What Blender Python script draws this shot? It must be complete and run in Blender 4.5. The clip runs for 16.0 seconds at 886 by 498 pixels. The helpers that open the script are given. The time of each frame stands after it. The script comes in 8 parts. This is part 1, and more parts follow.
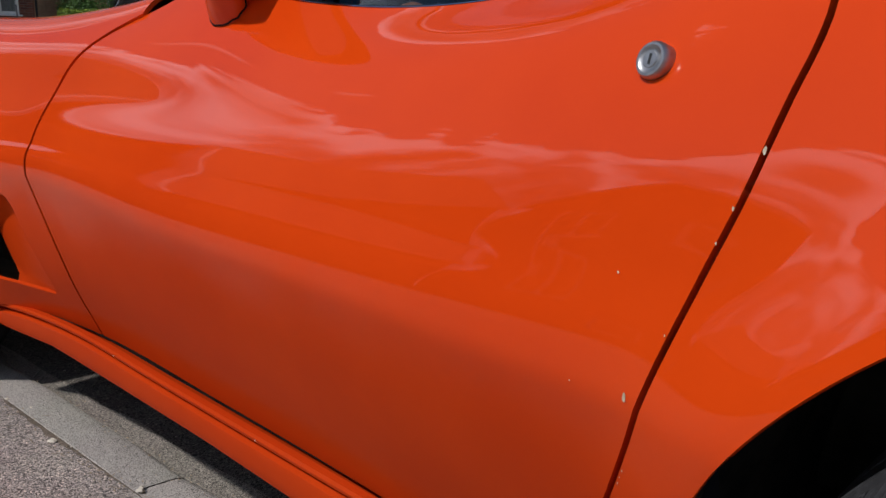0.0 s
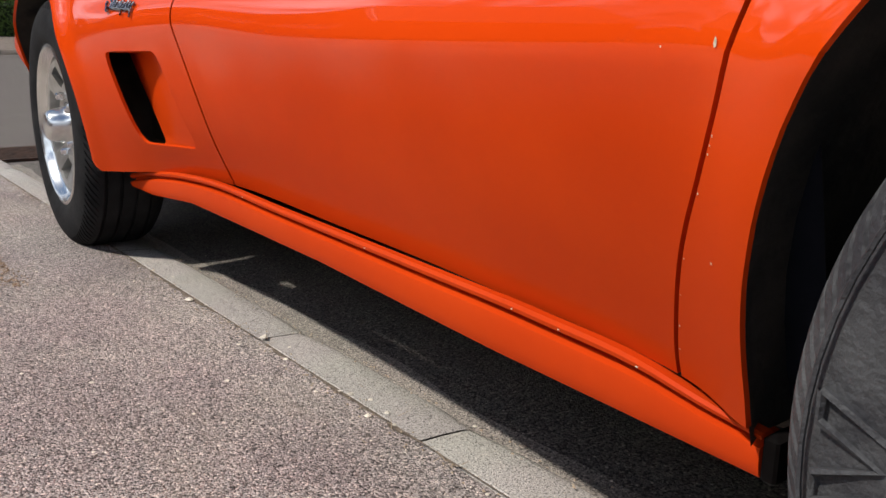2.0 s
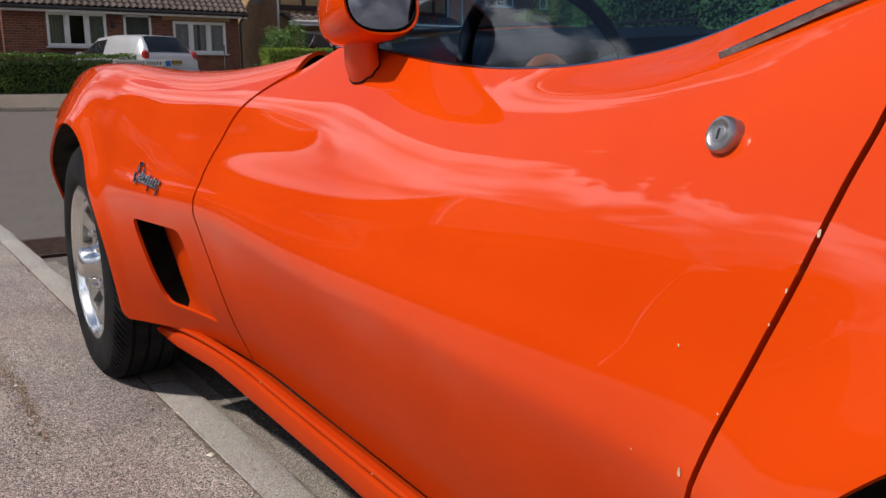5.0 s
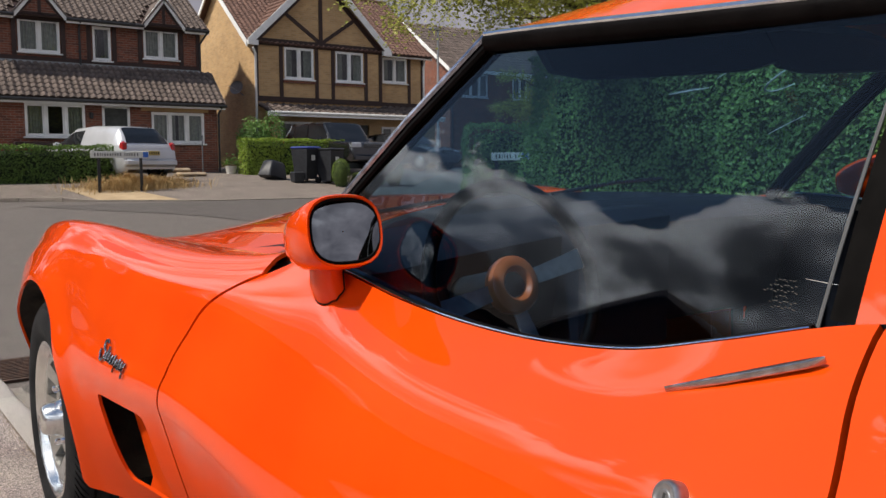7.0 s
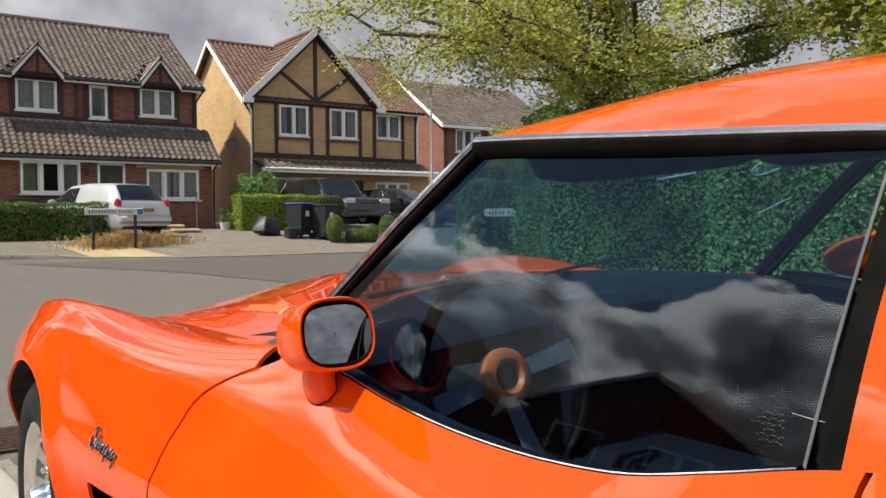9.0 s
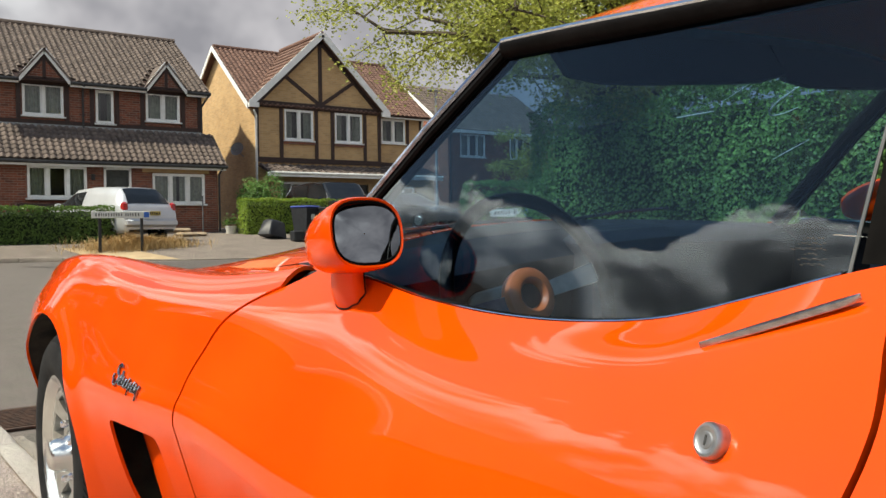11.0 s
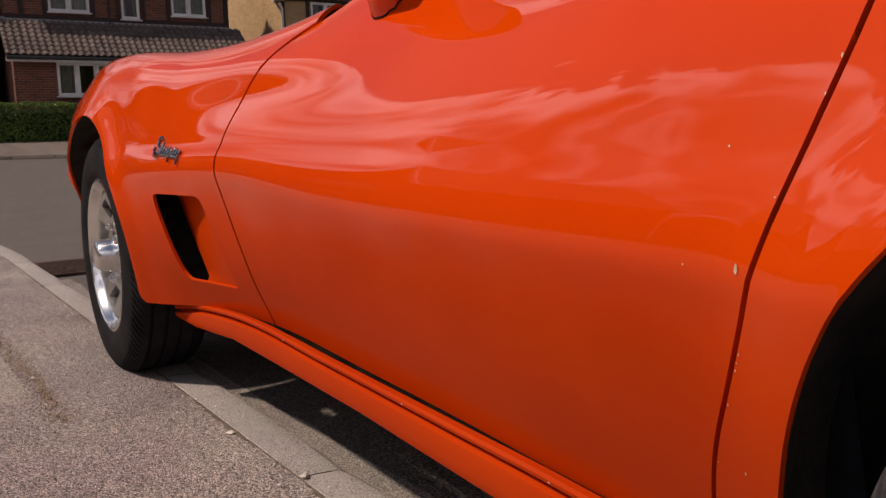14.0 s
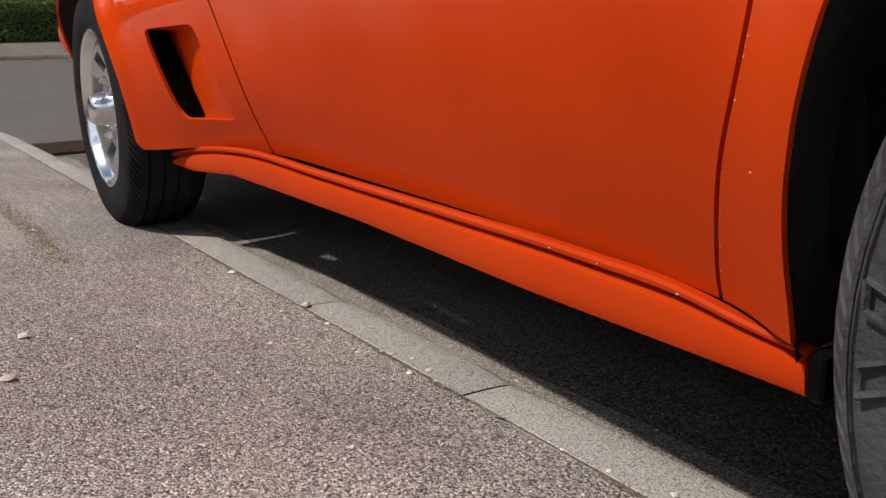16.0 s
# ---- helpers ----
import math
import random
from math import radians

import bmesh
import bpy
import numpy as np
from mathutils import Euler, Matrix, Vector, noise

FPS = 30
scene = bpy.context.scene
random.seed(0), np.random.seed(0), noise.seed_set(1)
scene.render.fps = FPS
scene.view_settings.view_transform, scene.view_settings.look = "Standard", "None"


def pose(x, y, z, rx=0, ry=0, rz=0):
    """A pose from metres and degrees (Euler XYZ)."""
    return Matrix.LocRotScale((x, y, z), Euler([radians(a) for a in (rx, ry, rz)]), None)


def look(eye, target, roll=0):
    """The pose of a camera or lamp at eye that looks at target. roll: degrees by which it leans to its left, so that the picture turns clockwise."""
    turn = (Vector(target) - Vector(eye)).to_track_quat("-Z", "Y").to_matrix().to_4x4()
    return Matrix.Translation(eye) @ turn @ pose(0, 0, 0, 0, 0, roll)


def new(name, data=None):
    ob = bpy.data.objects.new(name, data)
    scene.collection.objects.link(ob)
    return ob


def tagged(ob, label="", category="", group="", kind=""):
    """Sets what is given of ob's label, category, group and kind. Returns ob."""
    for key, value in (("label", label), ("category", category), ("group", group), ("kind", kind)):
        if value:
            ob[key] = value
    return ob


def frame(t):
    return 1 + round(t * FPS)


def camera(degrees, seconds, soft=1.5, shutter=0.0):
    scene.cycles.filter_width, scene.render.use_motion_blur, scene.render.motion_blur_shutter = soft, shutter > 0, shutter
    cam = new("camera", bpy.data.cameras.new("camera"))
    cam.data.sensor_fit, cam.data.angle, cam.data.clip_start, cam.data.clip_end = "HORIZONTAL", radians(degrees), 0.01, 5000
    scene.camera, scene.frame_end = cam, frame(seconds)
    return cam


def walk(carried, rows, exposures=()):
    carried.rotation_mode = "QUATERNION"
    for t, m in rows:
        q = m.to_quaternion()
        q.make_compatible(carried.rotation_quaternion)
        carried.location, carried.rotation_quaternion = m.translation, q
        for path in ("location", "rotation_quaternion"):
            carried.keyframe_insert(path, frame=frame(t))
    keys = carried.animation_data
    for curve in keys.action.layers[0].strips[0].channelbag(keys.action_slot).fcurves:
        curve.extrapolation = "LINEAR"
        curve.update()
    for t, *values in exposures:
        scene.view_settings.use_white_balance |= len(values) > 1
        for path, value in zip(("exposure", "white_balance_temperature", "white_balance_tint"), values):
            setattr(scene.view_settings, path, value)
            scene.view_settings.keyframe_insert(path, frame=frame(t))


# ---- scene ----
cam = camera(56.0, 16.0)
PATH = [
    (0, (-1.255, 0.159, 0.781), (0.139, 1.517, 0.321), 0.4),
    (0.5, (-1.224, 0.163, 0.72), (0.091, 1.591, 0.239), 0.3),
    (1, (-1.225, 0.131, 0.652), (0.017, 1.622, 0.167), 0.4),
    (1.5, (-1.234, 0.106, 0.601), (-0.054, 1.645, 0.113), 0.3),
    (2, (-1.258, 0.093, 0.558), (-0.121, 1.665, 0.075), 0.4),
    (2.5, (-1.253, 0.092, 0.543), (-0.149, 1.688, 0.058), 0.2),
    (3, (-1.251, 0.092, 0.566), (-0.168, 1.702, 0.083), 0.0),
    (3.5, (-1.234, 0.09, 0.624), (-0.162, 1.71, 0.146), -0.1),
    (4, (-1.231, 0.087, 0.689), (-0.163, 1.713, 0.223), -0.2),
    (4.5, (-1.223, 0.089, 0.754), (-0.152, 1.721, 0.32), -0.3),
    (7, (-1.189, 0.095, 1.008), (-0.041, 1.721, 0.811), -0.2),
    (7.5, (-1.184, 0.09, 1.058), (-0.031, 1.716, 0.899), -0.3),
    (8, (-1.181, 0.088, 1.091), (-0.022, 1.714, 0.967), -0.3),
    (10.5, (-1.217, 0.089, 0.98), (-0.05, 1.713, 0.941), -0.6),
    (11, (-1.225, 0.097, 0.929), (-0.068, 1.728, 0.876), -0.7),
    (11.5, (-1.234, 0.103, 0.882), (-0.097, 1.747, 0.802), -0.7),
    (12, (-1.238, 0.108, 0.835), (-0.12, 1.763, 0.718), -0.9),
    (12.5, (-1.234, 0.108, 0.788), (-0.131, 1.768, 0.628), -1.2),
    (13, (-1.238, 0.103, 0.739), (-0.144, 1.765, 0.541), -1.2),
    (13.5, (-1.243, 0.095, 0.697), (-0.156, 1.757, 0.459), -1.3),
    (14, (-1.249, 0.091, 0.653), (-0.168, 1.75, 0.369), -1.5),
    (14.5, (-1.248, 0.083, 0.615), (-0.175, 1.738, 0.284), -1.5),
    (15, (-1.259, 0.071, 0.576), (-0.185, 1.714, 0.191), -1.4),
    (15.5, (-1.261, 0.075, 0.543), (-0.198, 1.711, 0.102), -1.6),
    (16, (-1.26, 0.081, 0.505), (-0.208, 1.707, 0.006), -1.7),
]
EXPOSURES = [(0, -0.63, 6200, 11), (1.0, -0.42, 6450, 10), (1.5, -0.12, 6500, 9), (2.5, 0.1, 6500, 9), (3.5, 0.0, 6500, 9), (4.5, -0.17, 6600, 12), (7, 0.2, 6800, 10), (8, 0.58, 6900, 6), (10.5, 0.70, 7150, 0), (11.2, 0.60, 7200, 3), (13, -0.24, 7600, 22), (14.5, -0.55, 7400, 24), (16, -0.14, 6600, 9)]
walk(cam, [(t, look(eye, target, roll)) for t, eye, target, roll in PATH], EXPOSURES)

# ---- light ----
world = bpy.data.worlds.new("sky")
scene.world = world
world.use_nodes = True
SUN_ELEV, SUN_AZ = radians(52), radians(-80)   # azimuth clockwise from +y
wn, wl = world.node_tree.nodes, world.node_tree.links
wn.clear()
sky = wn.new("ShaderNodeTexSky")
sky.sky_type, sky.sun_disc = "NISHITA", False
sky.sun_elevation, sky.sun_rotation = SUN_ELEV, SUN_AZ
sky.air_density, sky.dust_density, sky.ozone_density = 1.0, 0.25, 3.0
tc = wn.new("ShaderNodeTexCoord")
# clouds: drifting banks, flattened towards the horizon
sep = wn.new("ShaderNodeSeparateXYZ")
wl.new(tc.outputs["Generated"], sep.inputs[0])
up = wn.new("ShaderNodeMath"); up.operation = "MAXIMUM"; up.inputs[1].default_value = 0.02
wl.new(sep.outputs[2], up.inputs[0])
ad = wn.new("ShaderNodeMath"); ad.operation = "ADD"; ad.inputs[1].default_value = 1.1
wl.new(up.outputs[0], ad.inputs[0])
dv = wn.new("ShaderNodeVectorMath"); dv.operation = "DIVIDE"
comb = wn.new("ShaderNodeCombineXYZ")
for i in range(3):
    wl.new(ad.outputs[0], comb.inputs[i])
wl.new(tc.outputs["Generated"], dv.inputs[0]); wl.new(comb.outputs[0], dv.inputs[1])
banks = wn.new("ShaderNodeTexNoise")
banks.inputs["Scale"].default_value, banks.inputs["Detail"].default_value, banks.inputs["Roughness"].default_value = 5.2, 8, 0.58
banks.inputs["Distortion"].default_value = 0.25
tall = wn.new("ShaderNodeMapping"); tall.inputs["Scale"].default_value = (1, 1, 0.5)
wl.new(dv.outputs[0], tall.inputs[0])
wl.new(tall.outputs[0], banks.inputs["Vector"])
cover = wn.new("ShaderNodeValToRGB")
cover.color_ramp.elements[0].position, cover.color_ramp.elements[1].position = 0.492, 0.514
# a bank low over the horizon, its top set by bearing for the car's reflections, higher towards the west, and thinner
# cloud overhead
def sky_math(op, a, b=None):
    n = wn.new("ShaderNodeMath"); n.operation = op
    for k, v in enumerate((a, b)):
        if isinstance(v, (int, float)):
            n.inputs[k].default_value = v
        elif v is not None:
            wl.new(v, n.inputs[k])
    return n.outputs[0]


def sky_range(v, a, b, c, d, kind="SMOOTHSTEP"):
    n = wn.new("ShaderNodeMapRange"); n.interpolation_type = kind
    for k, q in enumerate((a, b, c, d)):
        n.inputs[k + 1].default_value = q
    wl.new(v, n.inputs[0])
    return n.outputs[0]


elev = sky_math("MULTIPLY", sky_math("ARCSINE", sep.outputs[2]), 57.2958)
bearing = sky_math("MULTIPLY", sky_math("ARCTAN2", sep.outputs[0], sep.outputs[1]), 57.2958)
# the second term raises the bank to brighten what the roof panel reflects
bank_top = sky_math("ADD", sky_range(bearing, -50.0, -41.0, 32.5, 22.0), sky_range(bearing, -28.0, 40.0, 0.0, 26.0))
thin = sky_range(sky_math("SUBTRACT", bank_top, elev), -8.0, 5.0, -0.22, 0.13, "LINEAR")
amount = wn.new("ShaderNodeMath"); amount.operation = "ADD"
# extra high cloud, added for the reflection on the door's shoulder
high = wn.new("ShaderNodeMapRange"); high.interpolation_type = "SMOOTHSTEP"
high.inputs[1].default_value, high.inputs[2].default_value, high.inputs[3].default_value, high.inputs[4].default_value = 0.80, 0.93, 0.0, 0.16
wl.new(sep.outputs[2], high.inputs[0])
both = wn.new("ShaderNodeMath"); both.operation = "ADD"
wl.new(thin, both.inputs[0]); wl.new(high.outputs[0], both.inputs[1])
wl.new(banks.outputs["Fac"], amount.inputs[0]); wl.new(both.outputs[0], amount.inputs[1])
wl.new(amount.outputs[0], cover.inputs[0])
shade = wn.new("ShaderNodeTexNoise")
shade.inputs["Scale"].default_value, shade.inputs["Detail"].default_value = 15.0, 3
wl.new(tall.outputs[0], shade.inputs["Vector"])
# grey bodies with bright thin rims, as clouds with the sun above and behind them have
depth = wn.new("ShaderNodeMapRange"); depth.interpolation_type = "SMOOTHSTEP"
depth.inputs[1].default_value, depth.inputs[2].default_value, depth.inputs[3].default_value, depth.inputs[4].default_value = 0.50, 0.70, 0.26, 0.0
wl.new(amount.outputs[0], depth.inputs[0])
lit = wn.new("ShaderNodeMath"); lit.operation = "ADD"
wl.new(shade.outputs["Fac"], lit.inputs[0]); wl.new(depth.outputs[0], lit.inputs[1])
tone = wn.new("ShaderNodeValToRGB")
tone.color_ramp.elements[0].position, tone.color_ramp.elements[0].color = 0.42, (1.7, 1.9, 2.35, 1)
tone.color_ramp.elements[1].position, tone.color_ramp.elements[1].color = 0.78, (21.5, 23.2, 25.8, 1)
mid_tone = tone.color_ramp.elements.new(0.58); mid_tone.color = (4.8, 5.35, 6.3, 1)
wl.new(lit.outputs[0], tone.inputs[0])
# clouds glow towards the sun and dull away from it
toward = wn.new("ShaderNodeVectorMath"); toward.operation = "DOT_PRODUCT"
toward.inputs[1].default_value = (math.sin(SUN_AZ) * math.cos(SUN_ELEV), math.cos(SUN_AZ) * math.cos(SUN_ELEV), math.sin(SUN_ELEV))
wl.new(tc.outputs["Generated"], toward.inputs[0])
gain = wn.new("ShaderNodeMapRange"); gain.interpolation_type = "SMOOTHSTEP"
gain.inputs[1].default_value, gain.inputs[2].default_value, gain.inputs[3].default_value, gain.inputs[4].default_value = 0.1, 0.9, 0.5, 1.2
wl.new(toward.outputs["Value"], gain.inputs[0])
glow_tone = wn.new("ShaderNodeVectorMath"); glow_tone.operation = "SCALE"
wl.new(tone.outputs[0], glow_tone.inputs[0]); wl.new(gain.outputs[0], glow_tone.inputs["Scale"])
even = wn.new("ShaderNodeMix"); even.data_type = "RGBA"
spread = wn.new("ShaderNodeMapRange")
spread.inputs[1].default_value, spread.inputs[2].default_value = 0.15, 0.6
wl.new(toward.outputs["Value"], spread.inputs[0]); wl.new(spread.outputs[0], even.inputs[0])
grey = wn.new("ShaderNodeValToRGB")
grey.color_ramp.elements[0].position, grey.color_ramp.elements[0].color = 0.34, (2.2, 2.2, 2.7, 1)
grey.color_ramp.elements[1].position, grey.color_ramp.elements[1].color = 0.66, (4.1, 4.0, 4.7, 1)
wl.new(shade.outputs["Fac"], grey.inputs[0]); wl.new(grey.outputs[0], even.inputs[6]); wl.new(glow_tone.outputs[0], even.inputs[7])
mixc = wn.new("ShaderNodeMix"); mixc.data_type = "RGBA"
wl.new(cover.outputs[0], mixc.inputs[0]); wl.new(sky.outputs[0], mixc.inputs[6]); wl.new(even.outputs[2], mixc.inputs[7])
bg = wn.new("ShaderNodeBackground"); bg.inputs[1].default_value = 0.092
wout = wn.new("ShaderNodeOutputWorld")
wl.new(mixc.outputs[2], bg.inputs[0]); wl.new(bg.outputs[0], wout.inputs[0])

sun = new("sun", bpy.data.lights.new("sun", "SUN"))
sun.data.energy, sun.data.angle, sun.data.color = 4.0, radians(2.0), (1.0, 0.94, 0.86)
sun_from = Vector((math.sin(SUN_AZ) * math.cos(SUN_ELEV), math.cos(SUN_AZ) * math.cos(SUN_ELEV), math.sin(SUN_ELEV)))
sun.matrix_world = look(sun_from * 30, (0, 0, 0))


# ---- materials ----
def material(name, color, rough=0.5, metal=0.0, coat=0.0, color2=None, scale=8.0, detail=6.0, bump=0.0, bump_scale=60.0,
             low=0.35, high=0.65, spec=0.5, coat_rough=0.03, rough2=None, trans=0.0, random_tint=0.0, island_tint=0.0, subsurf=0.0):
    m = bpy.data.materials.new(name)
    m.use_nodes = True
    nt = m.node_tree
    p = nt.nodes["Principled BSDF"]
    p.inputs["Base Color"].default_value = (*color, 1)
    p.inputs["Roughness"].default_value, p.inputs["Metallic"].default_value = rough, metal
    p.inputs["Coat Weight"].default_value, p.inputs["Coat Roughness"].default_value = coat, coat_rough
    p.inputs["Specular IOR Level"].default_value = spec
    p.inputs["Transmission Weight"].default_value = trans
    tcn = nt.nodes.new("ShaderNodeTexCoord")
    out = None
    if color2:
        n = nt.nodes.new("ShaderNodeTexNoise")
        n.inputs["Scale"].default_value, n.inputs["Detail"].default_value = scale, detail
        nt.links.new(tcn.outputs["Object"], n.inputs["Vector"])
        r = nt.nodes.new("ShaderNodeValToRGB")
        r.color_ramp.elements[0].position, r.color_ramp.elements[0].color = low, (*color, 1)
        r.color_ramp.elements[1].position, r.color_ramp.elements[1].color = high, (*color2, 1)
        nt.links.new(n.outputs["Fac"], r.inputs[0])
        out = r.outputs[0]
        if rough2 is not None:
            mr = nt.nodes.new("ShaderNodeMapRange")
            mr.inputs[3].default_value, mr.inputs[4].default_value = rough, rough2
            nt.links.new(n.outputs["Fac"], mr.inputs[0])
            nt.links.new(mr.outputs[0], p.inputs["Roughness"])
    if random_tint or island_tint:
        hsv = nt.nodes.new("ShaderNodeHueSaturation")
        mr = nt.nodes.new("ShaderNodeMapRange")
        t = random_tint or island_tint
        mr.inputs[3].default_value, mr.inputs[4].default_value = 1 - t, 1 + t
        if random_tint:
            src = nt.nodes.new("ShaderNodeObjectInfo").outputs["Random"]
        else:
            src = nt.nodes.new("ShaderNodeNewGeometry").outputs["Random Per Island"]
        nt.links.new(src, mr.inputs[0])
        nt.links.new(mr.outputs[0], hsv.inputs["Value"])
        if out:
            nt.links.new(out, hsv.inputs["Color"])
        else:
            hsv.inputs["Color"].default_value = (*color, 1)
        out = hsv.outputs[0]
    if out:
        nt.links.new(out, p.inputs["Base Color"])
    if bump:
        n2 = nt.nodes.new("ShaderNodeTexNoise")
        n2.inputs["Scale"].default_value, n2.inputs["Detail"].default_value = bump_scale, 5
        nt.links.new(tcn.outputs["Object"], n2.inputs["Vector"])
        b = nt.nodes.new("ShaderNodeBump")
        b.inputs["Strength"].default_value, b.inputs["Distance"].default_value = bump, 0.01
        nt.links.new(n2.outputs["Fac"], b.inputs["Height"])
        nt.links.new(b.outputs[0], p.inputs["Normal"])
    return m


def glass_material(name, tint, dark, gloss=0.085):
    """A thin pane: a tinted clear part and a mirror-like gloss that grows at grazing angles."""
    m = bpy.data.materials.new(name)
    m.use_nodes = True
    nt = m.node_tree
    nt.nodes.clear()
    o = nt.nodes.new("ShaderNodeOutputMaterial")
    mix = nt.nodes.new("ShaderNodeMixShader")
    tr = nt.nodes.new("ShaderNodeBsdfTransparent"); tr.inputs[0].default_value = (*[c * dark for c in tint], 1)
    gl = nt.nodes.new("ShaderNodeBsdfGlossy"); gl.inputs["Roughness"].default_value = 0.0
    lw = nt.nodes.new("ShaderNodeLayerWeight"); lw.inputs[0].default_value = 0.5
    pw = nt.nodes.new("ShaderNodeMath"); pw.operation = "POWER"; pw.inputs[1].default_value = 4.5
    nt.links.new(lw.outputs["Facing"], pw.inputs[0])
    fr = nt.nodes.new("ShaderNodeMapRange"); fr.inputs[3].default_value, fr.inputs[4].default_value = gloss, 1.0
    nt.links.new(pw.outputs[0], fr.inputs[0])
    nt.links.new(fr.outputs[0], mix.inputs[0]); nt.links.new(tr.outputs[0], mix.inputs[1]); nt.links.new(gl.outputs[0], mix.inputs[2])
    nt.links.new(mix.outputs[0], o.inputs[0])
    return m


def brick_material(name, c1, c2, mortar, scale=1.0):
    m = bpy.data.materials.new(name)
    m.use_nodes = True
    nt = m.node_tree
    p = nt.nodes["Principled BSDF"]
    p.inputs["Roughness"].default_value = 0.9
    tcn = nt.nodes.new("ShaderNodeTexCoord")
    sp = nt.nodes.new("ShaderNodeSeparateXYZ"); nt.links.new(tcn.outputs["Object"], sp.inputs[0])
    a = nt.nodes.new("ShaderNodeMath"); a.operation = "ADD"
    nt.links.new(sp.outputs[0], a.inputs[0]); nt.links.new(sp.outputs[1], a.inputs[1])
    cb = nt.nodes.new("ShaderNodeCombineXYZ")
    nt.links.new(a.outputs[0], cb.inputs[0]); nt.links.new(sp.outputs[2], cb.inputs[1])
    br = nt.nodes.new("ShaderNodeTexBrick")
    br.inputs["Scale"].default_value = 1.0
    br.inputs["Brick Width"].default_value, br.inputs["Row Height"].default_value = 0.225 * scale, 0.075 * scale
    br.inputs["Mortar Size"].default_value, br.inputs["Bias"].default_value = 0.006, -0.2
    br.inputs["Color1"].default_value, br.inputs["Color2"].default_value, br.inputs["Mortar"].default_value = (*c1, 1), (*c2, 1), (*mortar, 1)
    nt.links.new(cb.outputs[0], br.inputs["Vector"])
    n = nt.nodes.new("ShaderNodeTexNoise"); n.inputs["Scale"].default_value, n.inputs["Detail"].default_value = 1.3, 8
    nt.links.new(tcn.outputs["Object"], n.inputs["Vector"])
    mr = nt.nodes.new("ShaderNodeMapRange"); mr.inputs[3].default_value, mr.inputs[4].default_value = 0.72, 1.25
    nt.links.new(n.outputs["Fac"], mr.inputs[0])
    h = nt.nodes.new("ShaderNodeHueSaturation")
    nt.links.new(br.outputs["Color"], h.inputs["Color"]); nt.links.new(mr.outputs[0], h.inputs["Value"])
    nt.links.new(h.outputs[0], p.inputs["Base Color"])
    b = nt.nodes.new("ShaderNodeBump"); b.inputs["Strength"].default_value, b.inputs["Distance"].default_value = 0.6, 0.01
    b.invert = True
    nt.links.new(br.outputs["Fac"], b.inputs["Height"]); nt.links.new(b.outputs[0], p.inputs["Normal"])
    return m


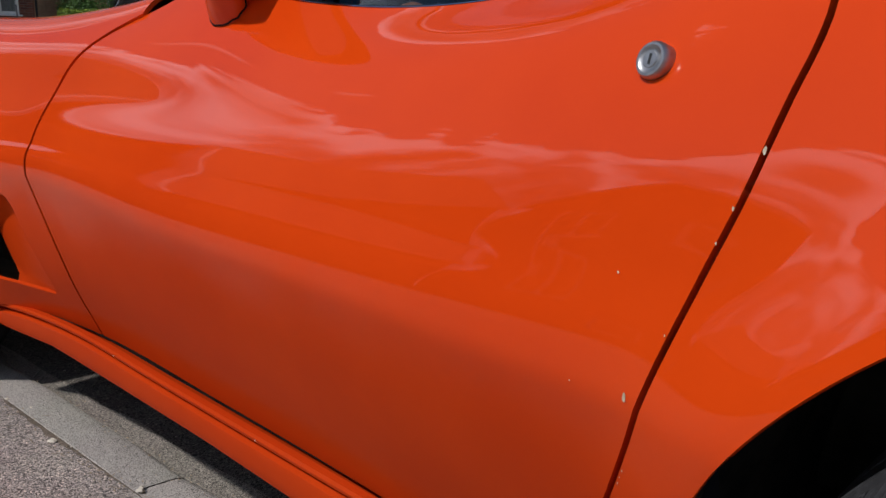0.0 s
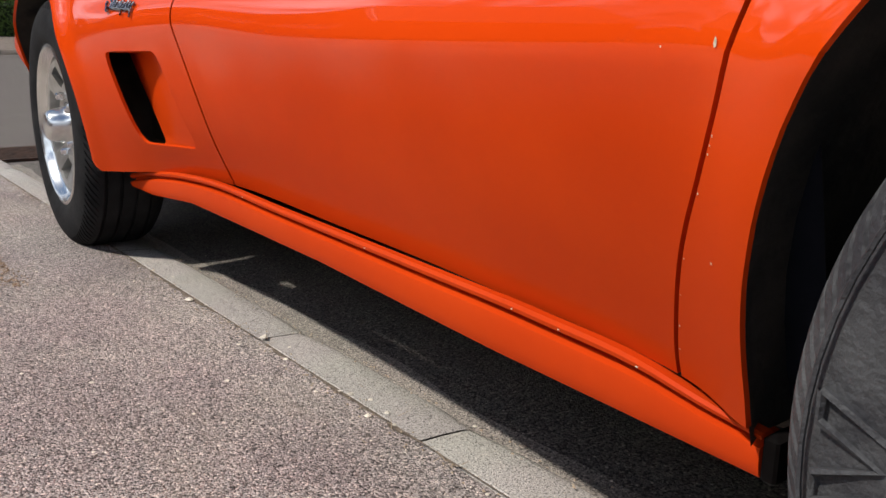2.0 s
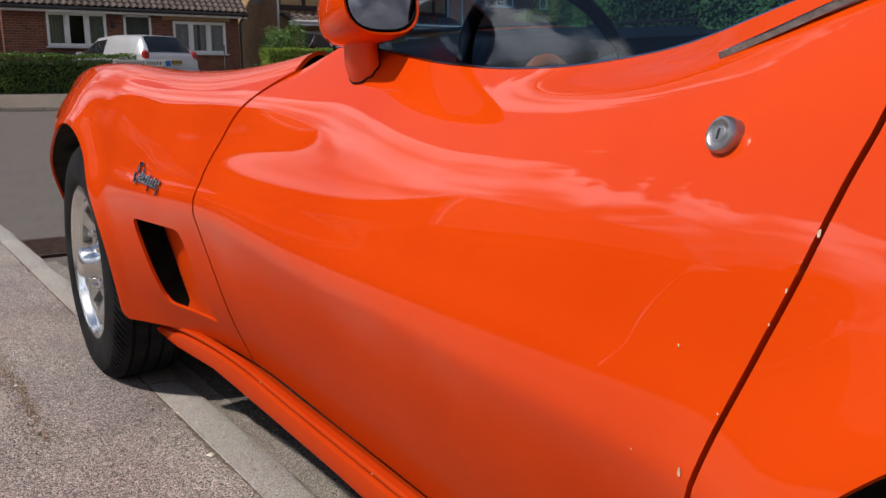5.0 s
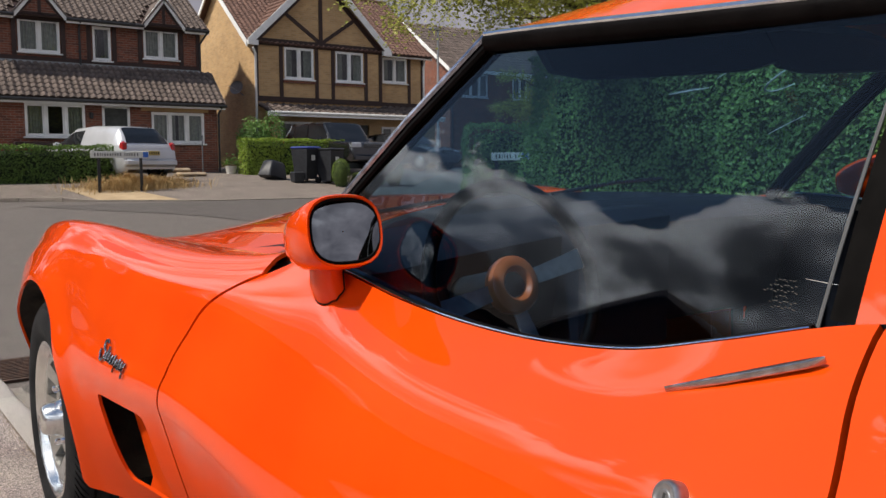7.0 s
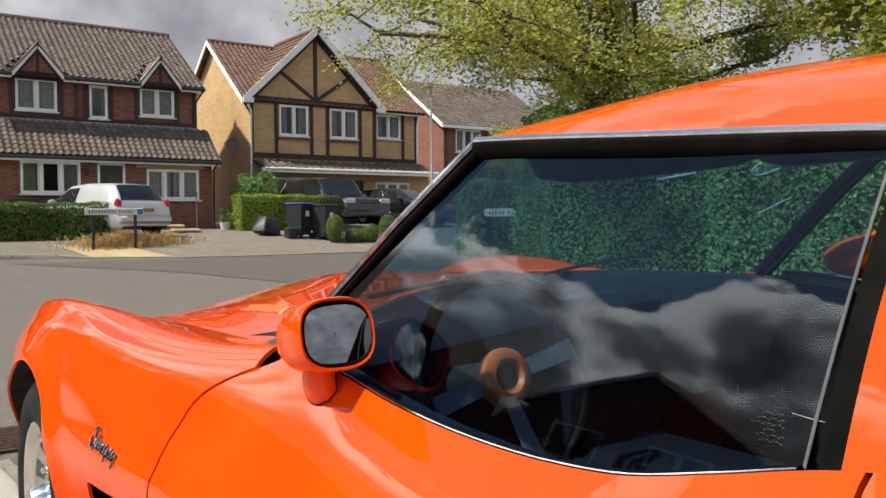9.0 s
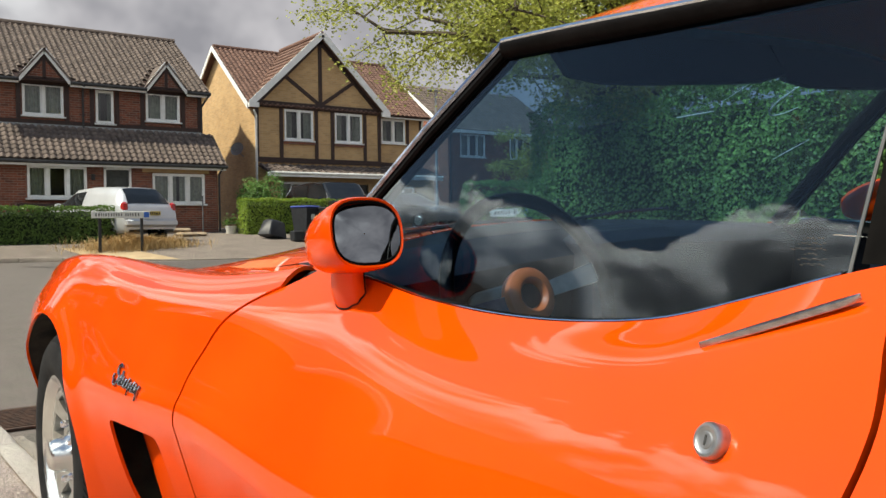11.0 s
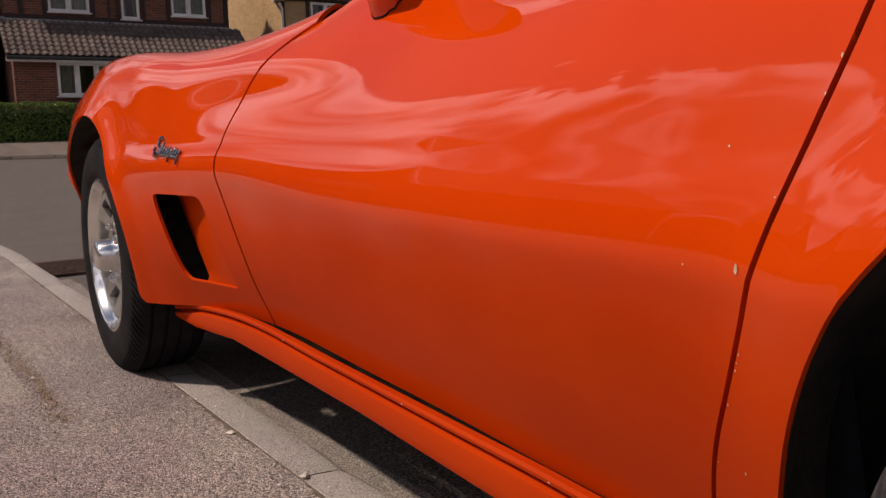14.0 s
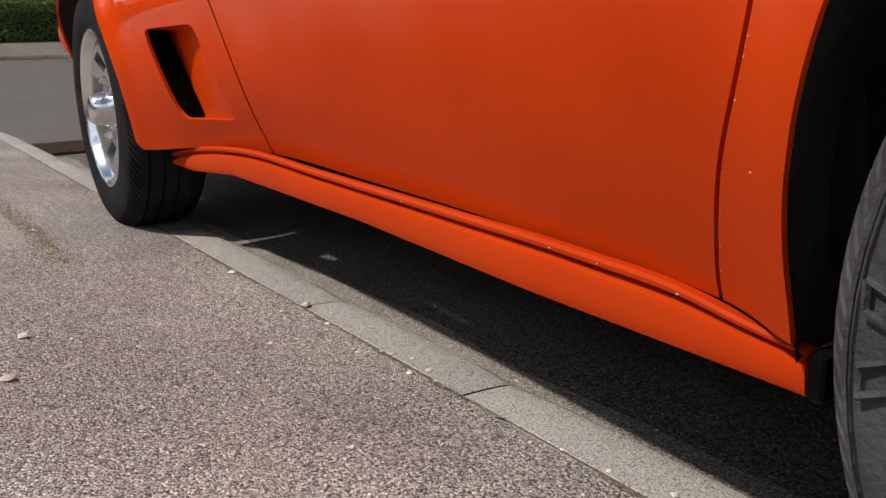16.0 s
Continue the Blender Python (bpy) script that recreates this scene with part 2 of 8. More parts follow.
def asphalt_material(name, dark, light, stone, grain=160.0, rough_bump=0.55, dust=None, speck=1.0):
    """Worn tarmac: fine stones in a binder, broad stains and patches."""
    m = bpy.data.materials.new(name)
    m.use_nodes = True
    nt = m.node_tree
    p = nt.nodes["Principled BSDF"]
    p.inputs["Roughness"].default_value = 0.92
    tcn = nt.nodes.new("ShaderNodeTexCoord")
    v = nt.nodes.new("ShaderNodeTexVoronoi"); v.inputs["Scale"].default_value = grain
    big = nt.nodes.new("ShaderNodeTexNoise"); big.inputs["Scale"].default_value, big.inputs["Detail"].default_value = 2.2, 9
    mid = nt.nodes.new("ShaderNodeTexNoise"); mid.inputs["Scale"].default_value, mid.inputs["Detail"].default_value = grain * 0.9, 4
    for q in (v, big, mid):
        nt.links.new(tcn.outputs["Object"], q.inputs["Vector"])
    r = nt.nodes.new("ShaderNodeValToRGB")
    r.color_ramp.elements[0].position, r.color_ramp.elements[0].color = 0.30, (*dark, 1)
    r.color_ramp.elements[1].position, r.color_ramp.elements[1].color = 0.72, (*light, 1)
    nt.links.new(big.outputs["Fac"], r.inputs[0])
    bw = nt.nodes.new("ShaderNodeSeparateColor"); nt.links.new(v.outputs["Color"], bw.inputs[0])
    pick = nt.nodes.new("ShaderNodeValToRGB")
    pick.color_ramp.elements[0].position, pick.color_ramp.elements[0].color = 0.0, (0.22, 0.215, 0.22, 1)
    pick.color_ramp.elements[1].position, pick.color_ramp.elements[1].color = 1.0, (1.9, 1.86, 1.78, 1)
    for pos, val in ((0.3, 0.72), (0.82, 1.2)):
        pick.color_ramp.elements.new(pos).color = (val, val, val, 1)
    nt.links.new(bw.outputs[0], pick.inputs[0])
    mul = nt.nodes.new("ShaderNodeMix"); mul.data_type, mul.blend_type = "RGBA", "MULTIPLY"
    mul.inputs[0].default_value = speck
    nt.links.new(r.outputs[0], mul.inputs[6]); nt.links.new(pick.outputs[0], mul.inputs[7])
    top = nt.nodes.new("ShaderNodeValToRGB")
    top.color_ramp.elements[0].position, top.color_ramp.elements[1].position = 0.982, 0.992
    nt.links.new(bw.outputs[1], top.inputs[0])
    mx = nt.nodes.new("ShaderNodeMix"); mx.data_type = "RGBA"
    nt.links.new(top.outputs[0], mx.inputs[0]); nt.links.new(mul.outputs[2], mx.inputs[6])
    mx.inputs[7].default_value = (*stone, 1)
    # dark pits where chippings have come out
    pit = nt.nodes.new("ShaderNodeTexNoise"); pit.inputs["Scale"].default_value, pit.inputs["Detail"].default_value = grain * 0.62, 5
    nt.links.new(tcn.outputs["Object"], pit.inputs["Vector"])
    pr = nt.nodes.new("ShaderNodeMapRange"); pr.inputs[1].default_value, pr.inputs[2].default_value, pr.inputs[3].default_value = 0.405, 0.46, 0.30
    nt.links.new(pit.outputs["Fac"], pr.inputs[0])
    pm = nt.nodes.new("ShaderNodeVectorMath"); pm.operation = "SCALE"
    nt.links.new(mx.outputs[2], pm.inputs[0]); nt.links.new(pr.outputs[0], pm.inputs["Scale"])
    # patches of redder and browner binder
    hue = nt.nodes.new("ShaderNodeTexNoise"); hue.inputs["Scale"].default_value, hue.inputs["Detail"].default_value = 4.3, 5
    nt.links.new(tcn.outputs["Object"], hue.inputs["Vector"])
    hr = nt.nodes.new("ShaderNodeValToRGB")
    hr.color_ramp.elements[0].position, hr.color_ramp.elements[0].color = 0.38, (1.04, 0.995, 1.0, 1)
    hr.color_ramp.elements[1].position, hr.color_ramp.elements[1].color = 0.62, (1.0, 1.0, 0.965, 1)
    nt.links.new(hue.outputs["Fac"], hr.inputs[0])
    hm_ = nt.nodes.new("ShaderNodeVectorMath"); hm_.operation = "MULTIPLY"
    nt.links.new(pm.outputs[0], hm_.inputs[0]); nt.links.new(hr.outputs[0], hm_.inputs[1])
    col = hm_.outputs[0]
    if dust:
        # brown dust gathered in long ragged streaks
        mp = nt.nodes.new("ShaderNodeMapping"); mp.inputs["Scale"].default_value = (7.0, 1.5, 1.0)
        nt.links.new(tcn.outputs["Object"], mp.inputs[0])
        dn = nt.nodes.new("ShaderNodeTexNoise"); dn.inputs["Scale"].default_value, dn.inputs["Detail"].default_value, dn.inputs["Roughness"].default_value = 1.0, 8, 0.65
        nt.links.new(mp.outputs[0], dn.inputs["Vector"])
        dr_ = nt.nodes.new("ShaderNodeMapRange")
        dr_.inputs[1].default_value, dr_.inputs[2].default_value, dr_.inputs[3].default_value, dr_.inputs[4].default_value = 0.54, 0.70, 0.0, 0.42
        nt.links.new(dn.outputs["Fac"], dr_.inputs[0])
        dm = nt.nodes.new("ShaderNodeMix"); dm.data_type = "RGBA"
        nt.links.new(dr_.outputs[0], dm.inputs[0]); nt.links.new(col, dm.inputs[6]); dm.inputs[7].default_value = (*dust, 1)
        col = dm.outputs[2]
    nt.links.new(col, p.inputs["Base Color"])
    b = nt.nodes.new("ShaderNodeBump"); b.inputs["Strength"].default_value, b.inputs["Distance"].default_value = rough_bump, 0.004
    add = nt.nodes.new("ShaderNodeMath"); add.operation = "SUBTRACT"
    soft = nt.nodes.new("ShaderNodeMath"); soft.operation = "MULTIPLY"; soft.inputs[1].default_value = 0.55
    nt.links.new(v.outputs["Distance"], soft.inputs[0])
    nt.links.new(mid.outputs["Fac"], add.inputs[0]); nt.links.new(soft.outputs[0], add.inputs[1])
    nt.links.new(add.outputs[0], b.inputs["Height"]); nt.links.new(b.outputs[0], p.inputs["Normal"])
    return m


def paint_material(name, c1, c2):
    """Clear-coated orange, polished above and dulled by a film of road dirt low on the sides, where painted-in shade
    darkens the colour.
    """
    m = material(name, c1, 0.5, 0.0, 1.0, c2, 3.0, 4, bump=0.003, bump_scale=9, spec=0.0)
    nt = m.node_tree
    p = nt.nodes["Principled BSDF"]
    p.inputs["Coat IOR"].default_value = 1.44
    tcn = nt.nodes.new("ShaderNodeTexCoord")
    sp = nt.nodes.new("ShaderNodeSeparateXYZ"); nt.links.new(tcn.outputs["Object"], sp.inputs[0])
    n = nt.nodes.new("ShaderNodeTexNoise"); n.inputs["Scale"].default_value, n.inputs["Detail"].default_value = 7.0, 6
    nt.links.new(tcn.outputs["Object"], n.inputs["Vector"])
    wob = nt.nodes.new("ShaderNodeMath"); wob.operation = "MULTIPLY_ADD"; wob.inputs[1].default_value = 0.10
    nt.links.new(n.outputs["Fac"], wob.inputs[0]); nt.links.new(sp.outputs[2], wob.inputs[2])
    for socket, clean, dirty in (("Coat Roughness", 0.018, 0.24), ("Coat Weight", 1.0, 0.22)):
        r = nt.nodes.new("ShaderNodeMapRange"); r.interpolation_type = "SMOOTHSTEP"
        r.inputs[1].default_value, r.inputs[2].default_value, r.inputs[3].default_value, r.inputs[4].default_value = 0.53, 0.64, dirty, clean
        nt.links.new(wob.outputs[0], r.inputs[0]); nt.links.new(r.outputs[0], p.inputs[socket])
    # a darker red towards the bottom: shade put into the colour
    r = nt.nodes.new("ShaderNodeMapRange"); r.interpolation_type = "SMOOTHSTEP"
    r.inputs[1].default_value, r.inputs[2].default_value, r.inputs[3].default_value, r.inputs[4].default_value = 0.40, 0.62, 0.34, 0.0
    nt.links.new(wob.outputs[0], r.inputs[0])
    grime_shade = nt.nodes.new("ShaderNodeMix"); grime_shade.data_type = "RGBA"; grime_shade.inputs[7].default_value = (0.17, 0.022, 0.008, 1)
    nt.links.new(r.outputs[0], grime_shade.inputs[0])
    nt.links.new(p.inputs["Base Color"].links[0].from_socket, grime_shade.inputs[6])
    nt.links.new(grime_shade.outputs[2], p.inputs["Base Color"])
    return m


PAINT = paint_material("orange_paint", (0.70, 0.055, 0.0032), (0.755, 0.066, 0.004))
# paler copy for the roof panel: the sky's reflection put into the colour
PAINT_ROOF = paint_material("sky_lit_orange_paint", (0.72, 0.070, 0.0055), (0.77, 0.083, 0.007))
PAINT_CHIP = material("chipped_paint", (0.75, 0.66, 0.5), 0.8, color2=(0.5, 0.38, 0.25), scale=200)
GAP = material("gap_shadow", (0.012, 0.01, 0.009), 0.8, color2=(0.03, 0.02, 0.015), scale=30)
HANDLE_METAL = material("worn_handle_chrome", (0.62, 0.58, 0.57), 0.14, 1.0, color2=(0.40, 0.36, 0.35), scale=90, rough2=0.3)
BADGE_METAL = material("badge_metal", (0.34, 0.34, 0.36), 0.16, 1.0, color2=(0.16, 0.16, 0.17), scale=120)
SCRATCHED = material("scratched_glass", (0.80, 0.82, 0.84), 0.7, color2=(0.6, 0.62, 0.64), scale=60)
ETCHED = material("etched_glass", (0.10, 0.105, 0.11), 0.8, color2=(0.08, 0.085, 0.09), scale=60)
RUBBER = material("rubber_seal", (0.003, 0.0025, 0.0025), 0.5, color2=(0.006, 0.005, 0.005), scale=25, bump=0.1, bump_scale=90, spec=0.04)
SEAL_GREY = material("weathered_seal", (0.0035, 0.0032, 0.003), 0.75, color2=(0.007, 0.0064, 0.006), scale=25, spec=0.04)
TYRE = material("tyre_rubber", (0.010, 0.010, 0.011), 0.8, color2=(0.021, 0.021, 0.022), spec=0.12, scale=14, bump=0.15, bump_scale=120)
TYRE_DUSTY = material("dusty_tyre_rubber", (0.022, 0.022, 0.026), 0.7, color2=(0.054, 0.055, 0.058), scale=26, detail=9, bump=0.35, bump_scale=160)
ALLOY = material("cast_alloy", (0.55, 0.55, 0.54), 0.28, 0.95, color2=(0.42, 0.41, 0.39), scale=30, rough2=0.45, bump=0.03, bump_scale=200)
ALLOY_POLISHED = material("polished_alloy", (0.78, 0.78, 0.77), 0.14, 1.0, color2=(0.66, 0.66, 0.64), scale=22, rough2=0.3)
# darker, bluish chrome: the blue sky's reflection is put into the colour
PILLAR_METAL = material("sky_tinted_chrome", (0.42, 0.42, 0.48), 0.12, 1.0, color2=(0.22, 0.225, 0.25), scale=40, rough2=0.25)
CHROME = material("chrome", (0.82, 0.82, 0.84), 0.07, 1.0, color2=(0.7, 0.7, 0.71), scale=40, rough2=0.2)
LOCK_METAL = material("satin_lock_metal", (0.5, 0.5, 0.5), 0.32, 1.0, color2=(0.36, 0.36, 0.37), scale=90, rough2=0.5)
BLACK = material("black_plastic", (0.015, 0.015, 0.016), 0.45, color2=(0.03, 0.03, 0.032), scale=40, bump=0.08, bump_scale=200)
UNDER = material("underbody", (0.010, 0.009, 0.008), 0.85, color2=(0.062, 0.050, 0.040), scale=12, bump=0.4, bump_scale=30)
VINYL = material("dark_vinyl", (0.006, 0.008, 0.014), 0.6, color2=(0.011, 0.013, 0.021), scale=50, bump=0.03, bump_scale=120, spec=0.2)
GLASS = glass_material("tinted_glass", (0.43, 0.70, 0.98), 0.87, 0.052)
SCREEN = glass_material("windscreen_glass", (0.75, 0.86, 0.9), 0.85, 0.05)
GLASS_CLEAR = glass_material("window_pane_glass", (0.75, 0.8, 0.8), 0.85)
MIRROR = material("mirror_glass", (0.29, 0.31, 0.33), 0.0, 1.0)
WOOD_ORANGE = material("orange_hub_ring", (0.86, 0.17, 0.035), 0.45, coat=0.2, color2=(0.76, 0.13, 0.025), scale=30)
SPOKE = material("brushed_spoke", (0.26, 0.27, 0.285), 0.4, 0.3, color2=(0.20, 0.21, 0.225), scale=60)
TARMAC = asphalt_material("pavement_tarmac", (0.31, 0.272, 0.256), (0.56, 0.494, 0.462), (0.86, 0.79, 0.69), 340, 1.0, (0.40, 0.335, 0.27))
TARMAC_PALE = asphalt_material("patched_tarmac", (0.40, 0.36, 0.315), (0.53, 0.478, 0.42), (0.7, 0.64, 0.56), 340, 0.6, None, 0.5)
ROADMAT = asphalt_material("road_tarmac", (0.140, 0.124, 0.112), (0.160, 0.142, 0.129), (0.25, 0.23, 0.21), 330, 0.5, None, 0.5)
ROAD_DARK = asphalt_material("resurfaced_tarmac", (0.100, 0.088, 0.080), (0.122, 0.108, 0.099), (0.2, 0.19, 0.18), 330, 0.5, None, 0.5)
CHANNEL = asphalt_material("gutter_concrete", (0.24, 0.218, 0.192), (0.36, 0.33, 0.295), (0.52, 0.47, 0.41), 420, 0.5, None, 0.8)
OLD_ROAD = asphalt_material("old_road_tarmac", (0.11, 0.10, 0.09), (0.17, 0.154, 0.137), (0.4, 0.36, 0.31), 300, 0.7)
CONCRETE = asphalt_material("kerb_concrete", (0.44, 0.42, 0.39), (0.57, 0.545, 0.506), (0.68, 0.65, 0.61), 620, 0.45, None, 0.42)
DRIVE = asphalt_material("driveway_tarmac", (0.185, 0.155, 0.132), (0.255, 0.218, 0.188), (0.33, 0.29, 0.25), 300, 0.5, None, 0.4)
KERB_FAR = asphalt_material("far_kerb_concrete", (0.25, 0.215, 0.18), (0.34, 0.30, 0.255), (0.4, 0.36, 0.31), 300, 0.4, None, 0.35)
SAND = material("sandy_paving", (0.36, 0.265, 0.155), 0.95, color2=(0.46, 0.345, 0.21), scale=3, bump=0.3, bump_scale=40)
DRY_DUST = material("dry_brown_grit", (0.22, 0.145, 0.09), 0.95, color2=(0.34, 0.245, 0.16), scale=90, island_tint=0.35)
DIRT = material("packed_dirt", (0.10, 0.076, 0.058), 0.95, color2=(0.25, 0.20, 0.155), scale=120, bump=0.5, bump_scale=300)
IRON = material("rusty_iron", (0.05, 0.032, 0.024), 0.85, 0.3, color2=(0.11, 0.06, 0.04), scale=30, bump=0.3, bump_scale=80)
STONE = material("loose_stone", (0.82, 0.76, 0.66), 0.9, color2=(0.62, 0.55, 0.45), scale=60, bump=0.3, bump_scale=90, random_tint=0.25)
BRICK_RED = brick_material("red_brick", (0.23, 0.075, 0.042), (0.10, 0.04, 0.03), (0.26, 0.20, 0.16))
BRICK_BUFF = brick_material("buff_brick", (0.54, 0.345, 0.165), (0.42, 0.265, 0.12), (0.5, 0.38, 0.24))
TIMBER = material("dark_timber", (0.026, 0.012, 0.009), 0.6, color2=(0.042, 0.019, 0.014), scale=10, bump=0.15, bump_scale=60)
UPVC = material("white_frame", (0.86, 0.86, 0.84), 0.35, color2=(0.78, 0.78, 0.75), scale=6)
TILE_BROWN = material("brown_roof_tile", (0.092, 0.070, 0.060), 0.9, color2=(0.150, 0.116, 0.099), scale=5, bump=0.3, bump_scale=60, island_tint=0.25)
TILE_LEAN = material("brown_pantile", (0.092, 0.070, 0.060), 0.9, color2=(0.150, 0.116, 0.099), scale=5, bump=0.3, bump_scale=60, random_tint=0.25)
TILE_RED = material("red_roof_tile", (0.125, 0.068, 0.052), 0.9, color2=(0.175, 0.098, 0.074), scale=4, bump=0.3, bump_scale=60, island_tint=0.15)
LEAD = material("grey_lead", (0.24, 0.245, 0.24), 0.6, color2=(0.31, 0.31, 0.29), scale=6)
CURTAIN = material("pale_curtain", (0.42, 0.42, 0.36), 0.9, color2=(0.3, 0.31, 0.26), scale=9)
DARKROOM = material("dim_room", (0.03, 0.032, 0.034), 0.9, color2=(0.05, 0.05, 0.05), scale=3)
DOORWOOD = material("dark_door", (0.03, 0.035, 0.03), 0.5, color2=(0.05, 0.055, 0.05), scale=8)


def leaf_material(name, c1, c2, scale, tint, glow=0.4):
    """A leaf: a waxy top, and light that comes through from behind."""
    m = material(name, c1, 0.5, color2=c2, scale=scale, island_tint=tint)
    nt = m.node_tree
    p, o = nt.nodes["Principled BSDF"], nt.nodes["Material Output"]
    src = p.inputs["Base Color"].links[0].from_socket
    tr = nt.nodes.new("ShaderNodeBsdfTranslucent")
    nt.links.new(src, tr.inputs[0])
    mx_ = nt.nodes.new("ShaderNodeMixShader"); mx_.inputs[0].default_value = glow
    nt.links.new(p.outputs[0], mx_.inputs[1]); nt.links.new(tr.outputs[0], mx_.inputs[2])
    nt.links.new(mx_.outputs[0], o.inputs[0])
    return m


HEDGE_LEAF = leaf_material("box_hedge_leaf", (0.085, 0.15, 0.03), (0.15, 0.25, 0.05), 1.5, 0.35)
TOPIARY_LEAF = leaf_material("clipped_box_leaf", (0.13, 0.19, 0.04), (0.19, 0.27, 0.055), 1.5, 0.3)
LIME_LEAF = leaf_material("lime_hedge_leaf", (0.20, 0.30, 0.035), (0.30, 0.40, 0.06), 1.5, 0.3)
IVY_LEAF = leaf_material("ivy_leaf", (0.10, 0.20, 0.05), (0.22, 0.37, 0.10), 1.2, 0.55, 0.35)
TREE_LEAF = leaf_material("tree_leaf", (0.31, 0.34, 0.075), (0.46, 0.47, 0.13), 0.8, 0.4, 0.6)
# dark fill for the hedges' insides: shade among the leaves as a colour
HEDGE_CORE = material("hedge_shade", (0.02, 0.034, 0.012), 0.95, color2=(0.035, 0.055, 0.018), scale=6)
BARK = material("bark", (0.055, 0.042, 0.03), 0.95, color2=(0.1, 0.08, 0.055), scale=12, bump=0.6, bump_scale=30)
DRYGRASS = material("dry_grass", (0.50, 0.35, 0.16), 0.9, color2=(0.36, 0.24, 0.11), scale=5, island_tint=0.3)
SILVER = material("silver_car_paint", (0.56, 0.575, 0.60), 0.3, 0.35, 0.8, color2=(0.60, 0.615, 0.64), scale=3)
BLACKPAINT = material("black_car_paint", (0.006, 0.0065, 0.008), 0.25, 0, 1.0, color2=(0.01, 0.01, 0.012), scale=3)
CARGLASS = material("dark_car_glass", (0.012, 0.014, 0.016), 0.06, color2=(0.02, 0.022, 0.025), scale=3, spec=0.6)
REDLENS = material("red_lens", (0.36, 0.02, 0.022), 0.15, coat=0.6, color2=(0.4, 0.02, 0.02), scale=20)
HEADLENS = material("head_lens", (0.55, 0.57, 0.6), 0.1, 0.6, color2=(0.4, 0.42, 0.44), scale=20)
BINPLASTIC = material("bin_plastic", (0.012, 0.013, 0.017), 0.5, color2=(0.02, 0.022, 0.027), scale=10)
BINBLUE = material("bin_lid_blue", (0.03, 0.05, 0.22), 0.5, color2=(0.04, 0.06, 0.26), scale=10)
WHITE = material("white_sign", (0.7, 0.7, 0.66), 0.5, color2=(0.6, 0.6, 0.56), scale=12)
BLUE = material("blue_sign", (0.03, 0.12, 0.45), 0.5, color2=(0.04, 0.14, 0.5), scale=12)
INK = material("sign_ink", (0.02, 0.02, 0.02), 0.6, color2=(0.04, 0.04, 0.04), scale=20)
YELLOW = material("yellow_plate", (0.5, 0.38, 0.08), 0.5, color2=(0.44, 0.33, 0.07), scale=20)
GALV = material("galvanised_steel", (0.35, 0.36, 0.37), 0.45, 0.7, color2=(0.27, 0.28, 0.29), scale=14)
SACK = material("sandbag_cloth", (0.3, 0.22, 0.15), 0.95, color2=(0.38, 0.3, 0.21), scale=9, bump=0.4, bump_scale=50)
POT = material("white_pot", (0.6, 0.58, 0.53), 0.6, color2=(0.5, 0.48, 0.43), scale=12)
GREENCAN = material("green_plastic", (0.02, 0.2, 0.09), 0.4, color2=(0.03, 0.25, 0.11), scale=12)
DISH_GREY = material("dish_grey", (0.17, 0.175, 0.18), 0.5, color2=(0.22, 0.22, 0.225), scale=12)
GREYBOX = material("grey_plastic", (0.09, 0.095, 0.1), 0.5, color2=(0.13, 0.13, 0.135), scale=12)


